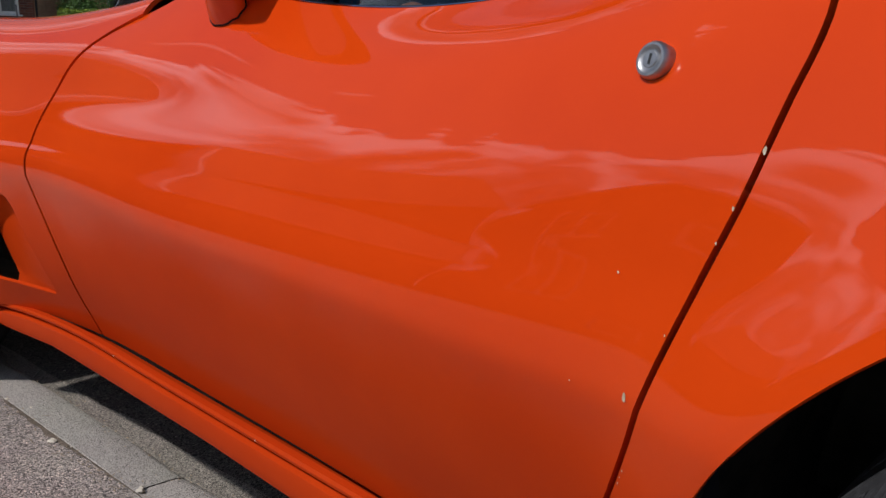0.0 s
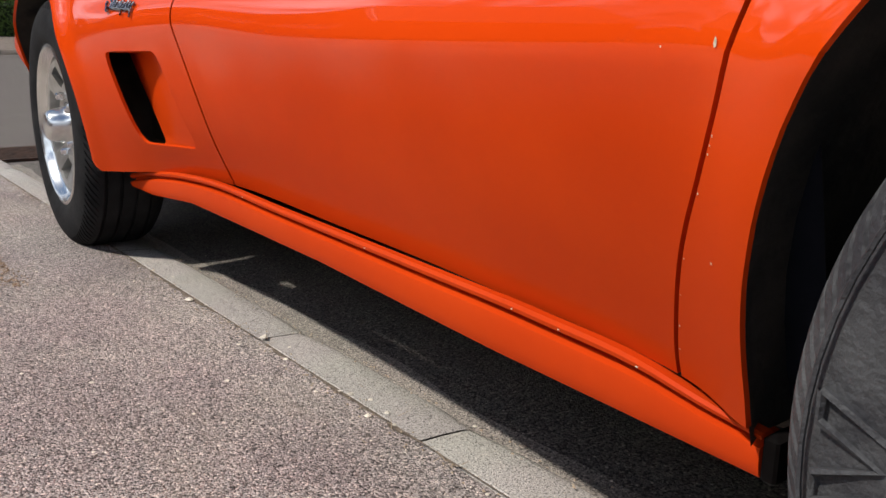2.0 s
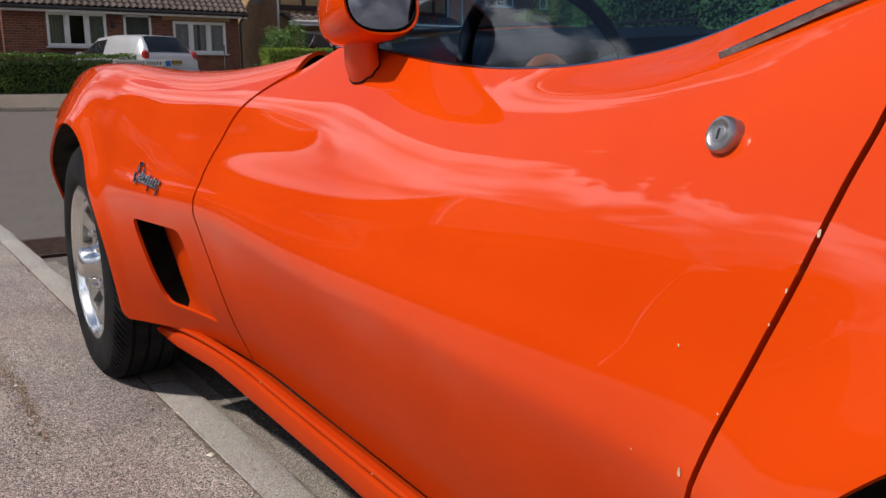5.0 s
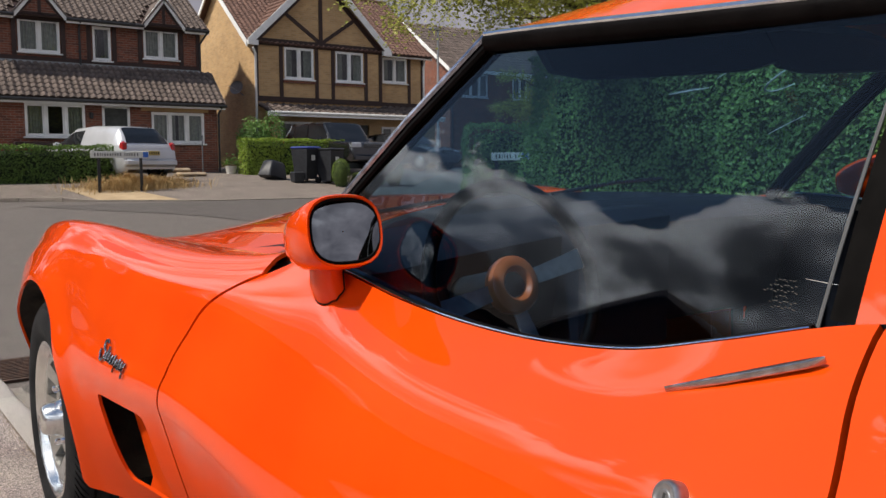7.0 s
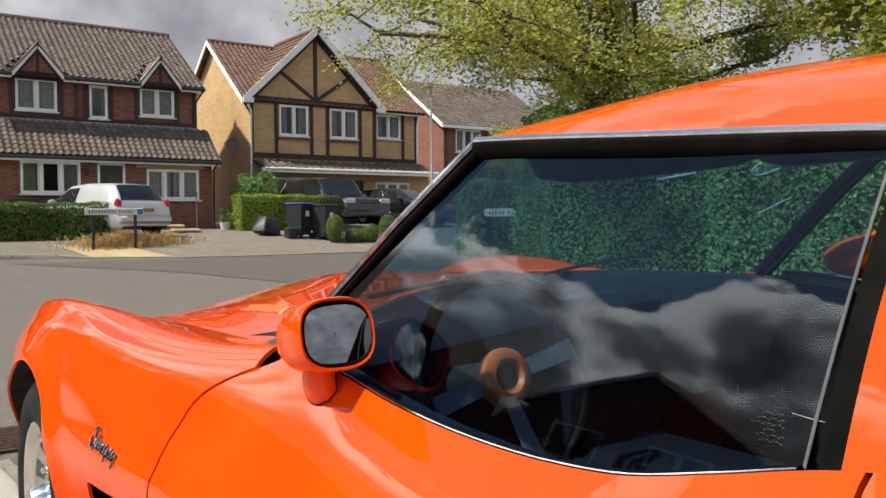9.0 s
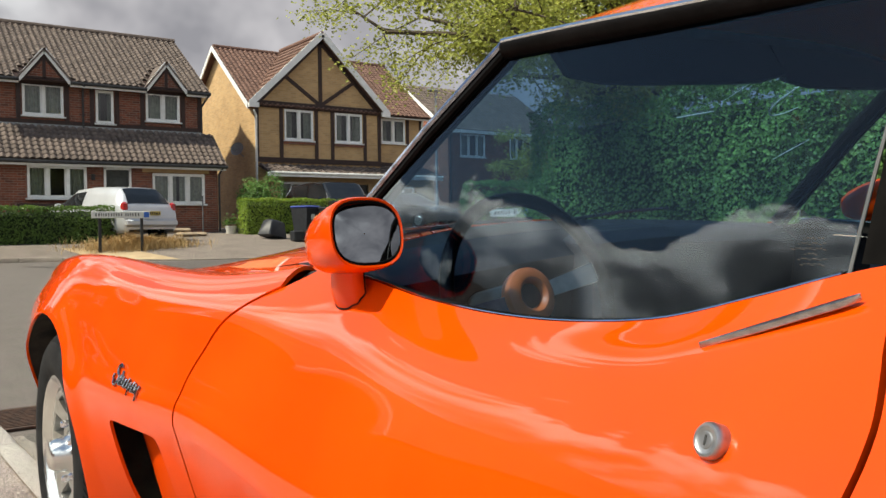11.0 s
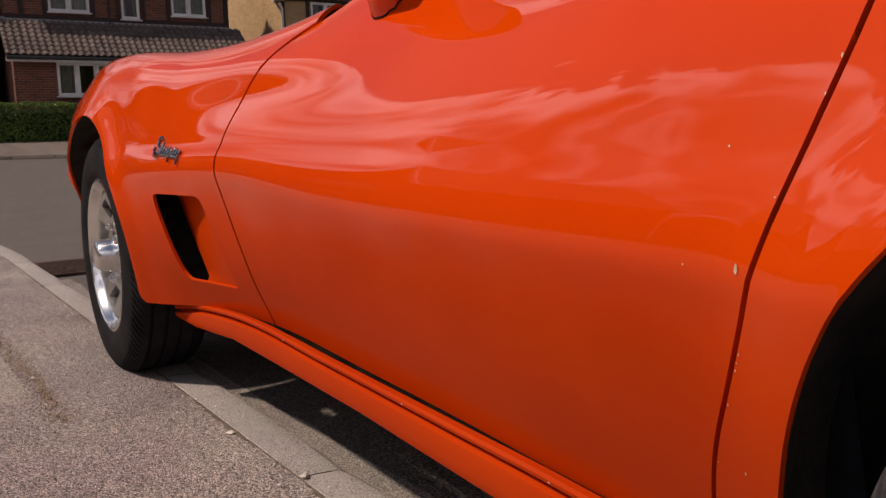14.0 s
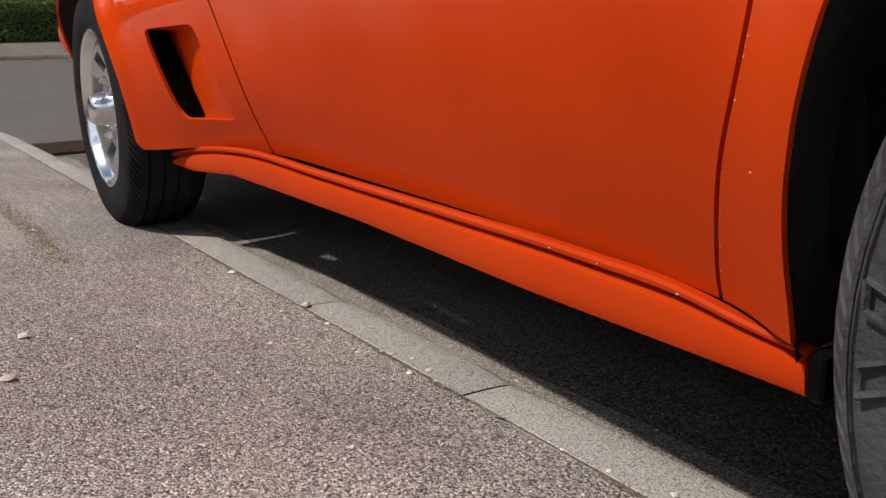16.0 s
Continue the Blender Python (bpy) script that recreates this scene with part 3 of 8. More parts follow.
# ---- mesh helpers ----
class Mesh:
    """Collects vertices and faces of one part."""

    def __init__(self):
        self.v, self.f = [], []

    def add(self, verts, faces):
        n = len(self.v)
        self.v += [tuple(p) for p in verts]
        self.f += [tuple(i + n for i in q) for q in faces]
        return self

    def box(self, c, s, rot=None, bevel=0.0, taper=1.0):
        hx, hy, hz = s[0] / 2, s[1] / 2, s[2] / 2
        b = min(bevel, hx * 0.9, hy * 0.9, hz * 0.9)
        m = Matrix.Translation(c) @ (rot.to_4x4() if rot else Matrix())
        if not b:
            vs = [(x * hx * (taper if z > 0 else 1), y * hy * (taper if z > 0 else 1), z * hz) for z in (-1, 1) for x, y in ((-1, -1), (1, -1), (1, 1), (-1, 1))]
            fs = [(0, 3, 2, 1), (4, 5, 6, 7), (0, 1, 5, 4), (1, 2, 6, 5), (2, 3, 7, 6), (3, 0, 4, 7)]
        else:
            rings = []
            for z, e in ((-hz, b), (-hz + b, 0), (hz - b, 0), (hz, b)):
                t = taper if z > 0 else 1
                X, Y = hx * t - e, hy * t - e
                k = b * 0.6
                rings.append([(-X + k, -Y, z), (X - k, -Y, z), (X, -Y + k, z), (X, Y - k, z), (X - k, Y, z), (-X + k, Y, z), (-X, Y - k, z), (-X, -Y + k, z)])
            vs = [p for r in rings for p in r]
            fs = [tuple(reversed(range(8))), tuple(range(24, 32))]
            fs += [(r * 8 + i, r * 8 + (i + 1) % 8, r * 8 + 8 + (i + 1) % 8, r * 8 + 8 + i) for r in range(3) for i in range(8)]
        return self.add([m @ Vector(p) for p in vs], fs)

    def tube(self, path, radius, n=8, cap=True):
        path = [Vector(p) for p in path]
        rad = radius if isinstance(radius, (list, tuple)) else [radius] * len(path)
        rings, a = [], None
        for i, p in enumerate(path):
            d = (path[min(i + 1, len(path) - 1)] - path[max(i - 1, 0)]).normalized()
            a = d.cross(Vector((0, 0, 1)) if abs(d.z) < 0.9 else Vector((0, 1, 0))) if a is None else a - d * a.dot(d)
            a = a.normalized() if a.length > 1e-9 else d.orthogonal().normalized()
            b = d.cross(a)
            rings.append([p + rad[i] * (math.cos(t) * a + math.sin(t) * b) for t in (2 * math.pi * k / n for k in range(n))])
        fs = [(r * n + i, r * n + (i + 1) % n, r * n + n + (i + 1) % n, r * n + n + i) for r in range(len(path) - 1) for i in range(n)]
        if cap:
            fs += [tuple(reversed(range(n))), tuple(range((len(path) - 1) * n, len(path) * n))]
        return self.add([p for r in rings for p in r], fs)

    def lathe(self, profile, m, n=48, closed=False):
        """profile: (radius, along) pairs turned round the local z axis of m."""
        vs = [m @ Vector((r * math.cos(2 * math.pi * k / n), r * math.sin(2 * math.pi * k / n), h)) for r, h in profile for k in range(n)]
        rows = len(profile)
        fs = [(r * n + i, r * n + (i + 1) % n, ((r + 1) % rows) * n + (i + 1) % n, ((r + 1) % rows) * n + i) for r in range(rows if closed else rows - 1) for i in range(n)]
        return self.add(vs, fs)

    def grid(self, rows, closed=False):
        n = len(rows[0])
        fs = [(r * n + i, r * n + i + 1, r * n + n + i + 1, r * n + n + i) for r in range(len(rows) - 1) for i in range(n - 1)]
        return self.add([p for r in rows for p in r], fs)

    def prism(self, poly, depth):
        """A polygon of points pushed by the vector depth."""
        poly, d, n = [Vector(p) for p in poly], Vector(depth), len(poly)
        fs = [tuple(range(n)), tuple(reversed(range(n, 2 * n)))] + [(i, i + n, (i + 1) % n + n, (i + 1) % n) for i in range(n)]
        return self.add([*poly, *(p + d for p in poly)], fs)

    def mesh(self, name, mat, smooth=True, angle=40, weld=False):
        me = bpy.data.meshes.new(name)
        me.from_pydata(self.v, [], self.f)
        me.validate()
        bm = bmesh.new()
        bm.from_mesh(me)
        if weld:
            bmesh.ops.remove_doubles(bm, verts=bm.verts, dist=1e-5)
        if len(bm.verts) < 60000:
            bmesh.ops.recalc_face_normals(bm, faces=bm.faces)
        for e in bm.edges:
            e.smooth = len(e.link_faces) == 2 and e.calc_face_angle(0) < radians(angle)
        for q in bm.faces:
            q.smooth = smooth
        bm.to_mesh(me)
        bm.free()
        me.materials.append(mat)
        return me


def thing(name, label, category, at=(0, 0, 0), group="", kind="", rot=0.0):
    ob = new(name)
    ob.empty_display_size = 0.1
    ob.matrix_basis = pose(*at, 0, 0, rot)
    return tagged(ob, label, category, group, kind)


def part(name, m, mat, parent, label="", smooth=True, angle=40):
    ob = new(name, m.mesh(name, mat, smooth, angle) if isinstance(m, Mesh) else m)
    ob.parent = parent
    return tagged(ob, label) if label else ob


def single(name, m, mat, label, category, group="", kind="", at=(0, 0, 0), rot=0.0, smooth=True):
    ob = new(name, m.mesh(name, mat, smooth) if isinstance(m, Mesh) else m)
    ob.matrix_basis = pose(*at, 0, 0, rot)
    return tagged(ob, label, category, group, kind)


def spline(pts):
    """Values over the first coordinate: a smooth curve through the points."""
    a = np.array(pts, float)
    y, v = a[:, 0], a[:, 1:]
    h = np.diff(y)[:, None]
    d = np.diff(v, axis=0) / h
    s = np.zeros_like(v)
    s[1:-1] = (d[:-1] * h[1:] + d[1:] * h[:-1]) / (h[1:] + h[:-1])
    s[0], s[-1] = d[0], d[-1]

    def at(q):
        q = np.clip(np.asarray(q, float), y[0], y[-1])
        i = np.clip(np.searchsorted(y, q) - 1, 0, len(y) - 2)
        w = (y[i + 1] - y[i])
        t = ((q - y[i]) / w)[..., None]
        w = w[..., None]
        return ((2 * t**3 - 3 * t**2 + 1) * v[i] + (t**3 - 2 * t**2 + t) * w * s[i] + (3 * t**2 - 2 * t**3) * v[i + 1] + (t**3 - t**2) * w * s[i + 1])
    return at


def fillet(poly, r, n=5):
    """The polygon with rounded corners."""
    out, k = [], len(poly)
    for i in range(k):
        a, b, c = (Vector(poly[j % k]) for j in (i - 1, i, i + 1))
        u, w = (a - b), (c - b)
        q = min(r, u.length * 0.45, w.length * 0.45)
        p0, p1 = b + u.normalized() * q, b + w.normalized() * q
        out += [(1 - t)**2 * p0 + 2 * t * (1 - t) * b + t * t * p1 for t in (j / n for j in range(n + 1))]
    return out


def signed(Y, Z, poly):
    """Distance to a closed outline in the side view, negative inside."""
    P = np.array([tuple(p)[:2] for p in poly])
    best, inside = np.full(Y.shape, 1e9), np.zeros(Y.shape, bool)
    for (ay, az), (by, bz) in zip(P, np.roll(P, -1, axis=0)):
        ey, ez = by - ay, bz - az
        t = np.clip(((Y - ay) * ey + (Z - az) * ez) / (ey * ey + ez * ez + 1e-12), 0, 1)
        best = np.minimum(best, np.hypot(Y - ay - t * ey, Z - az - t * ez))
        cross = (az > Z) != (bz > Z)
        inside ^= cross & (Y < ay + (Z - az) / (bz - az + 1e-12) * ey)
    return np.where(inside, -best, best)


def clipped(P, fields, flip=False, lip=0.012):
    """A surface grid P[i, j] kept where every field is below zero, cut exactly along the zero lines, with a turned-in lip."""
    ni, nj = P.shape[:2]
    F = np.stack(fields, -1)
    ids, verts, faces = {}, [], []

    def vid(p):
        key = (round(p[0], 5), round(p[1], 5), round(p[2], 5))
        if key not in ids:
            ids[key] = len(verts)
            verts.append(key)
        return ids[key]
    low = F.max(-1)
    for i in range(ni - 1):
        for j in range(nj - 1):
            q = ((i, j), (i + 1, j), (i + 1, j + 1), (i, j + 1))
            m = [low[a] for a in q]
            if min(m) > 0 and all((F[a] > 0).any() for a in q) and any(all(F[a][k] > 0 for a in q) for k in range(F.shape[-1])):
                continue
            poly = [(P[a], F[a]) for a in q]
            if max(m) > 0:
                for k in range(F.shape[-1]):
                    nxt = []
                    for (p, f), (p2, f2) in zip(poly, poly[1:] + poly[:1]):
                        if f[k] <= 0:
                            nxt.append((p, f))
                        if (f[k] <= 0) != (f2[k] <= 0):
                            t = f[k] / (f[k] - f2[k])
                            nxt.append((p + (p2 - p) * t, f + (f2 - f) * t))
                    poly = nxt
                    if len(poly) < 3:
                        break
            if len(poly) >= 3:
                idx = [vid(p) for p, _ in poly]
                idx = [a for n, a in enumerate(idx) if a != idx[n - 1]]
                if len(set(idx)) >= 3 and len(set(idx)) == len(idx):
                    faces.append(idx[::-1] if flip else idx)
    me = bpy.data.meshes.new("panel")
    me.from_pydata(verts, [], faces)
    bm = bmesh.new()
    bm.from_mesh(me)
    bm.normal_update()
    if lip:
        edges = [e for e in bm.edges if len(e.link_faces) == 1]
        normals = {v: v.normal.copy() for e in edges for v in e.verts}
        made = bmesh.ops.extrude_edge_only(bm, edges=edges)
        new_verts = [g for g in made["geom"] if isinstance(g, bmesh.types.BMVert)]
        for v in new_verts:
            near = min((o for e in v.link_edges for o in (e.other_vert(v),) if o in normals), key=lambda o: (o.co - v.co).length, default=None)
            if near:
                v.co -= normals[near] * lip
        for e in edges:
            e.smooth = False
    for q in bm.faces:
        q.smooth = True
    for e in bm.edges:
        if len(e.link_faces) == 2 and e.calc_face_angle(0) > radians(45):
            e.smooth = False
    bm.to_mesh(me)
    bm.free()
    return me


# ---- ground ----
def far_road(y):
    """The road climbs gently towards the houses across the junction."""
    return float(np.interp(y, (8.5, 20.4, 23.0), (0.0, 0.17, 0.207)))


def far_kerb(x):
    """Where the far pavement begins: the kerb swings away towards the hedge."""
    return float(np.interp(x, (1.0, 2.5, 4.0, 5.5, 7.0), (22.5, 22.25, 21.5, 20.75, 20.4)))


def far_height(y, x=9.0):
    """The forecourt: from the kerb, dropped at the drives, up to the houses."""
    k = far_kerb(x)
    lip = float(np.interp(x, (2.9, 3.6), (0.10, 0.02)))
    return float(np.interp(y, (k + 0.12, 23.2, 24.0, 26.0, 29.0, 60.0), (far_road(k) + lip, 0.58, 0.645, 0.76, 0.92, 1.4)))


def kerb_x(y):
    """The road side's edge of the pavement: it runs beside the car and swings away at the junction."""
    return -0.665 - 0.030 * (y - 1.0) - (0.05 * max(0.0, y - 5.2) ** 1.7)


def camber(x, y):
    """The road climbs from the kerb to its crown, and lies flat at the junction."""
    along = min(1.0, max(0.0, (8.5 - y) / 4.0))
    return along * float(np.interp(x, (-0.45, 2.4, 5.6), (0.0, 0.12, 0.02)))


def ground_sheet():
    """Road sheet and the land behind the houses, reaching to the horizon."""
    xs = [-600, -200, -60, -25, -12, -6, -3, -0.45, 0, 0.5, 1, 1.7, 2.4, 3, 4, 5.6, 6, 9, 12, 16, 20, 26, 34, 60, 200, 600]
    ys = [-600, -200, -60, -20, -8, 0, 4.5, 6, 7.2, 8.5, 12, 16, 20.4, 22.4, 24, 26, 29, 33, 40, 60, 200, 600]
    return Mesh().grid([[(x, y, camber(x, y) - 0.006 + (far_road(y) if y < 22.5 else far_height(y) - 0.15)) for x in xs] for y in ys])


tagged(new("ground", ground_sheet().mesh("ground", ROADMAT)), "worn grey tarmac road sheet reaching the horizon", "road", kind="structure")
def gutter_edge(y):
    return -0.562 - 0.030 * (y - 1.0) - 0.05 * max(0, y - 5.2) ** 1.7


beside = np.linspace(-6, 4.3, 110)
rows = [[(gutter_edge(y), y, 0.0), (gutter_edge(y) + 0.03, y, -0.001), (gutter_edge(y) + 0.055 + 0.022 * noise.noise((y * 4.1, 0.4, 0)) + 0.008 * noise.noise((y * 23.0, 1.4, 0)), y, 0.001)] for y in beside]
tagged(new("gutter", Mesh().grid(rows).mesh("gutter", CHANNEL)), "dusty concrete gutter strip along the kerb stones", "gutter", kind="structure")
rows = [[(gutter_edge(y) + 0.055 + 0.022 * noise.noise((y * 4.1, 0.4, 0)) + 0.008 * noise.noise((y * 23.0, 1.4, 0)), y, 0.001), (-0.2, y, camber(-0.2, y) + 0.002), (0.35, y, camber(0.35, y) - 0.001)] for y in beside]
tagged(new("road", Mesh().grid(rows).mesh("road", OLD_ROAD)), "old dark stained road surface under the parked car", "road", kind="structure")

# the tarmac pavement: rises gently away from the kerb
rows = []
for y in np.concatenate([np.linspace(-8, 5.2, 60), np.linspace(5.4, 13.5, 30)]):
    k = kerb_x(float(y)) - 0.001
    rows.append([(k - d, y, 0.018 + float(np.interp(d, (0, 0.35, 0.6, 1.6, 8), (0, 0.03, 0.075, 0.12, 0.2))) + 0.0025 * noise.noise((d * 6, y * 5, 0.3))) for d in (0, 0.04, 0.1, 0.18, 0.26, 0.36, 0.48, 0.6, 0.8, 1.1, 1.6, 2.4, 4, 8)])
tagged(new("pavement", Mesh().grid(rows).mesh("pavement", TARMAC)), "coarse weathered tarmac pavement with loose chippings", "pavement", kind="structure")
# unseen ground added here, paved so the door reflects no edge in it
verge = Mesh().grid([[(x, y, 0.22) for x in (-60, -20, -8.4)] for y in (-60, -10, 0, 8, 13)])
tagged(new("forecourt", verge.mesh("forecourt", DRIVE)), "worn tarmac forecourt behind the pavement", "forecourt", kind="structure")

# ---- the car: side surface ----
CX = 0.08
Y0, Y1 = -1.12, 3.5
LINES = [
    spline([(-1.12, -.60, .33), (-.5, -.76, .27), (0, -.80, .26), (.35, -.730, .268), (.5, -.706, .283), (.8, -.693, .292), (1.15, -.688, .298), (1.55, -.687, .301), (1.85, -.706, .285), (2.1, -.762, .262), (2.5, -.79, .255), (2.9, -.725, .26), (3.3, -.58, .30), (3.5, -.40, .33)]),
    spline([(-1.12, -.66, .42), (-.5, -.80, .41), (0, -.83, .41), (.45, -.756, .41), (.8, -.736, .415), (1.15, -.727, .42), (1.55, -.731, .42), (1.85, -.758, .41), (2.1, -.788, .40), (2.5, -.81, .40), (2.9, -.75, .40), (3.3, -.62, .41), (3.5, -.45, .42)]),
    spline([(-1.12, -.70, .56), (-.5, -.82, .56), (0, -.845, .56), (.43, -.795, .553), (.8, -.773, .555), (1.15, -.762, .562), (1.55, -.763, .583), (1.9, -.793, .575), (2.2, -.812, .56), (2.5, -.822, .56), (2.9, -.788, .55), (3.1, -.762, .515), (3.3, -.67, .48), (3.5, -.49, .455)]),
    spline([(-1.12, -.69, .66), (-.5, -.80, .67), (0, -.825, .67), (.45, -.780, .645), (.8, -.7555, .638), (1.15, -.742, .638), (1.55, -.748, .643), (1.9, -.775, .64), (2.2, -.795, .65), (2.5, -.81, .66), (2.9, -.79, .62), (3.1, -.755, .56), (3.3, -.665, .515), (3.5, -.48, .475)]),
    spline([(-1.12, -.66, .74), (-.5, -.765, .77), (0, -.79, .78), (.42, -.760, .73), (.8, -.725, .712), (1.15, -.708, .708), (1.55, -.716, .713), (1.9, -.75, .715), (2.2, -.775, .738), (2.5, -.792, .755), (2.9, -.78, .69), (3.1, -.745, .61), (3.3, -.65, .54), (3.5, -.45, .49)]),
    spline([(-1.12, -.60, .79), (-.5, -.70, .85), (0, -.73, .865), (.43, -.713, .81), (.6, -.698, .790), (.8, -.683, .776), (1.15, -.673, .776), (1.45, -.682, .787), (1.9, -.712, .80), (2.2, -.738, .822), (2.5, -.758, .825), (2.75, -.755, .79), (2.95, -.742, .735), (3.1, -.71, .66), (3.3, -.60, .575), (3.5, -.41, .51)]),
    spline([(-1.12, -.50, .81), (-.5, -.60, .90), (0, -.62, .925), (.28, -.63, .915), (.4, -.63, .897), (.5, -.628, .869), (.6, -.625, .843), (.7, -.623, .831), (.85, -.62, .827), (1.0, -.62, .837), (1.15, -.618, .857), (1.3, -.61, .867), (1.5, -.622, .850), (1.75, -.636, .838), (2.0, -.652, .842), (2.35, -.682, .866), (2.6, -.697, .862), (2.86, -.692, .823), (3.1, -.655, .715), (3.3, -.55, .615), (3.5, -.36, .525)]),
    spline([(1.25, -.53, .872), (1.5, -.53, .845), (1.9, -.53, .833), (2.2, -.54, .828), (2.5, -.55, .808), (2.9, -.54, .745), (3.3, -.43, .61), (3.5, -.27, .547)]),
    spline([(1.25, -.33, .90), (1.5, -.33, .89), (1.9, -.33, .872), (2.2, -.33, .851), (2.5, -.33, .816), (2.9, -.32, .755), (3.3, -.25, .65), (3.5, -.15, .553)]),
    spline([(1.25, CX, .925), (1.5, CX, .925), (1.9, CX, .91), (2.2, CX, .898), (2.5, CX, .872), (2.9, CX, .80), (3.3, CX, .665), (3.5, CX, .557)]),
]
CREASE = 0.0045
ARCH_F, ARCH_R = (2.489, 0.357, 0.357, 1.0), (0.02, 0.31, 0.405, 0.971)   # centre, reach, squash


def arch_off(Y, Z, a):
    off = np.hypot(Y - a[0], (Z - a[1]) * a[3]) - a[2]
    if a[0] < 1.0:   # the rear arch runs straight down in front of its wheel
        off = np.where((Z < a[1]) & (Y > a[0]), Y - a[0] - a[2] - 0.06 * (a[1] - Z), off)
    return off


def surface(ys, first, last, per):
    """Points of the left side between two of its lines, with the flares round the wheels."""
    ctrl = np.stack([np.concatenate([c(ys)[:, :1], ys[:, None], c(ys)[:, 1:]], 1) for c in LINES[first:last + 1]], 1)
    n = ctrl.shape[1]
    pad = np.concatenate([2 * ctrl[:, :1] - ctrl[:, 1:2], ctrl, 2 * ctrl[:, -1:] - ctrl[:, -2:-1]], 1)
    cols = []
    for k in range(n - 1):
        a, b, c, d = (pad[:, k + i] for i in range(4))
        for t in np.linspace(0, 1, per, endpoint=(k == n - 2)):
            cols.append(0.5 * (2 * b + (c - a) * t + (2 * a - 5 * b + 4 * c - d) * t * t + (3 * b - a - 3 * c + d) * t**3))
    P = np.stack(cols, 1)
    # the pressed crease along the widest line of the body
    off = P[..., 2] - LINES[2](P[..., 1])[..., 1]
    fade = np.interp(P[..., 1], (0.05, 0.36, 1.6, 2.1), (0.0, 1.0, 1.0, 0.15))
    P[..., 0] -= CREASE * fade * np.exp(-(np.hypot(off, 0.006) - 0.006) / 0.024)
    for a in (ARCH_F, ARCH_R):
        off = arch_off(P[..., 1], P[..., 2], a)
        ahead = np.clip((P[..., 1] - 2.55) / 0.2, 0, 1) * np.clip((0.60 - P[..., 2]) / 0.15, 0, 1)
        P[..., 0] -= 0.016 * np.exp(-(np.maximum(off, 0) / 0.045) ** 2) * (P[..., 2] < 0.8) * (1 - 0.8 * ahead)
    return P


def rounded(pts, n=60):
    """A smooth open curve through points given over their height."""
    at = spline([(z, y) for y, z in pts])
    zs = np.linspace(pts[0][1], pts[-1][1], n)
    return [(float(at(np.array([z]))[0, 0]), float(z)) for z in zs]


DOOR_FRONT = rounded([(1.527, .290), (1.533, .35), (1.541, .43), (1.555, .50), (1.571, .57), (1.577, .635), (1.560, .702), (1.50, .773), (1.42, .817), (1.345, .846), (1.29, .868)])
DOOR_REAR = rounded([(.514, .270), (.513, .30), (.502, .35), (.480, .42), (.457, .47), (.430, .535), (.412, .59), (.394, .645), (.375, .70), (.361, .76), (.3545, .79), (.354, .81), (.359, .83), (.369, .855), (.376, .886), (.377, .90)])
DOOR = [(1.50, 0.2)] + DOOR_FRONT + [(1.2, 0.98), (0.34, 0.98)] + DOOR_REAR[::-1] + [(0.53, 0.2)]
VENT = fillet([Vector((1.941, .533)), Vector((1.680, .538)), Vector((1.625, .358)), Vector((1.888, .345))], 0.026)
LATCH = 0.0042


def screen_y(x):
    """The foot of the windscreen across the car."""
    u = np.clip((np.minimum(x, 2 * CX - x) + 0.60) / (CX + 0.60), 0, 1)
    return 1.372 + (1.66 - 1.372) * (1 - (1 - u) ** 1.8)


def mirrored(me, name):
    m = me.copy()
    m.name = name
    co = np.empty(len(m.vertices) * 3)
    m.vertices.foreach_get("co", co)
    co[0::3] = 2 * CX - co[0::3]
    m.vertices.foreach_set("co", co)
    m.flip_normals()
    return m


car = thing("sports_car", "low orange two-door sports coupe parked at the kerb", "car", (CX, 1.2, 0))
SHIFT = Matrix.Translation((-CX, -1.2, 0))


def car_part(name, m, mat, label="", parent=None, smooth=True, angle=40):
    """A part built in world places, under the car or one of its parts."""
    ob = part(name, m, mat, parent or car, label, smooth, angle)
    if parent is None:
        ob.matrix_parent_inverse = SHIFT
    if not isinstance(m, Mesh) and not ob.data.materials:
        ob.data.materials.append(mat)
    return ob


ys_f, ys_d, ys_r = np.linspace(1.25, Y1, 190), np.linspace(0.28, 1.64, 130), np.linspace(Y0, 0.56, 120)
P = surface(ys_f, 0, 7, 9)
Yg, Zg = P[..., 1], P[..., 2]
door_d, arch = signed(Yg, Zg, DOOR), -arch_off(Yg, Zg, ARCH_F)
cowl = np.maximum(1.30, screen_y(P[..., 0]) + 0.012) - Yg
corner = np.where(Yg < 2.4, np.minimum(np.hypot(np.maximum(Yg - 2.105, 0), np.maximum(0.298 - Zg, 0)) - 0.038, 0.298 - Zg), -1.0)
fender = clipped(P, [LATCH * 1.5 * (1 - 0.75 * np.clip((Zg - 0.79) / 0.05, 0, 1)) - door_d, arch, corner, -signed(Yg, Zg, VENT), cowl], True, lip=0.007)
P = surface(ys_d, 0, 6, 11)
door_mesh = clipped(P, [signed(P[..., 1], P[..., 2], DOOR) + LATCH * 0.2], True)
P = surface(ys_r, 0, 6, 9)
Yg, Zg = P[..., 1], P[..., 2]
quarter = clipped(P, [LATCH - signed(Yg, Zg, DOOR), -arch_off(Yg, Zg, ARCH_R)], True, lip=0.005)
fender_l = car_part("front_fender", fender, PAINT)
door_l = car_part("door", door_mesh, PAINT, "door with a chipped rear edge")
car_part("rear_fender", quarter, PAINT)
fender_r = car_part("front_fender", mirrored(fender, "fender_r"), PAINT)
door_r = car_part("door", mirrored(door_mesh, "door_r"), PAINT)
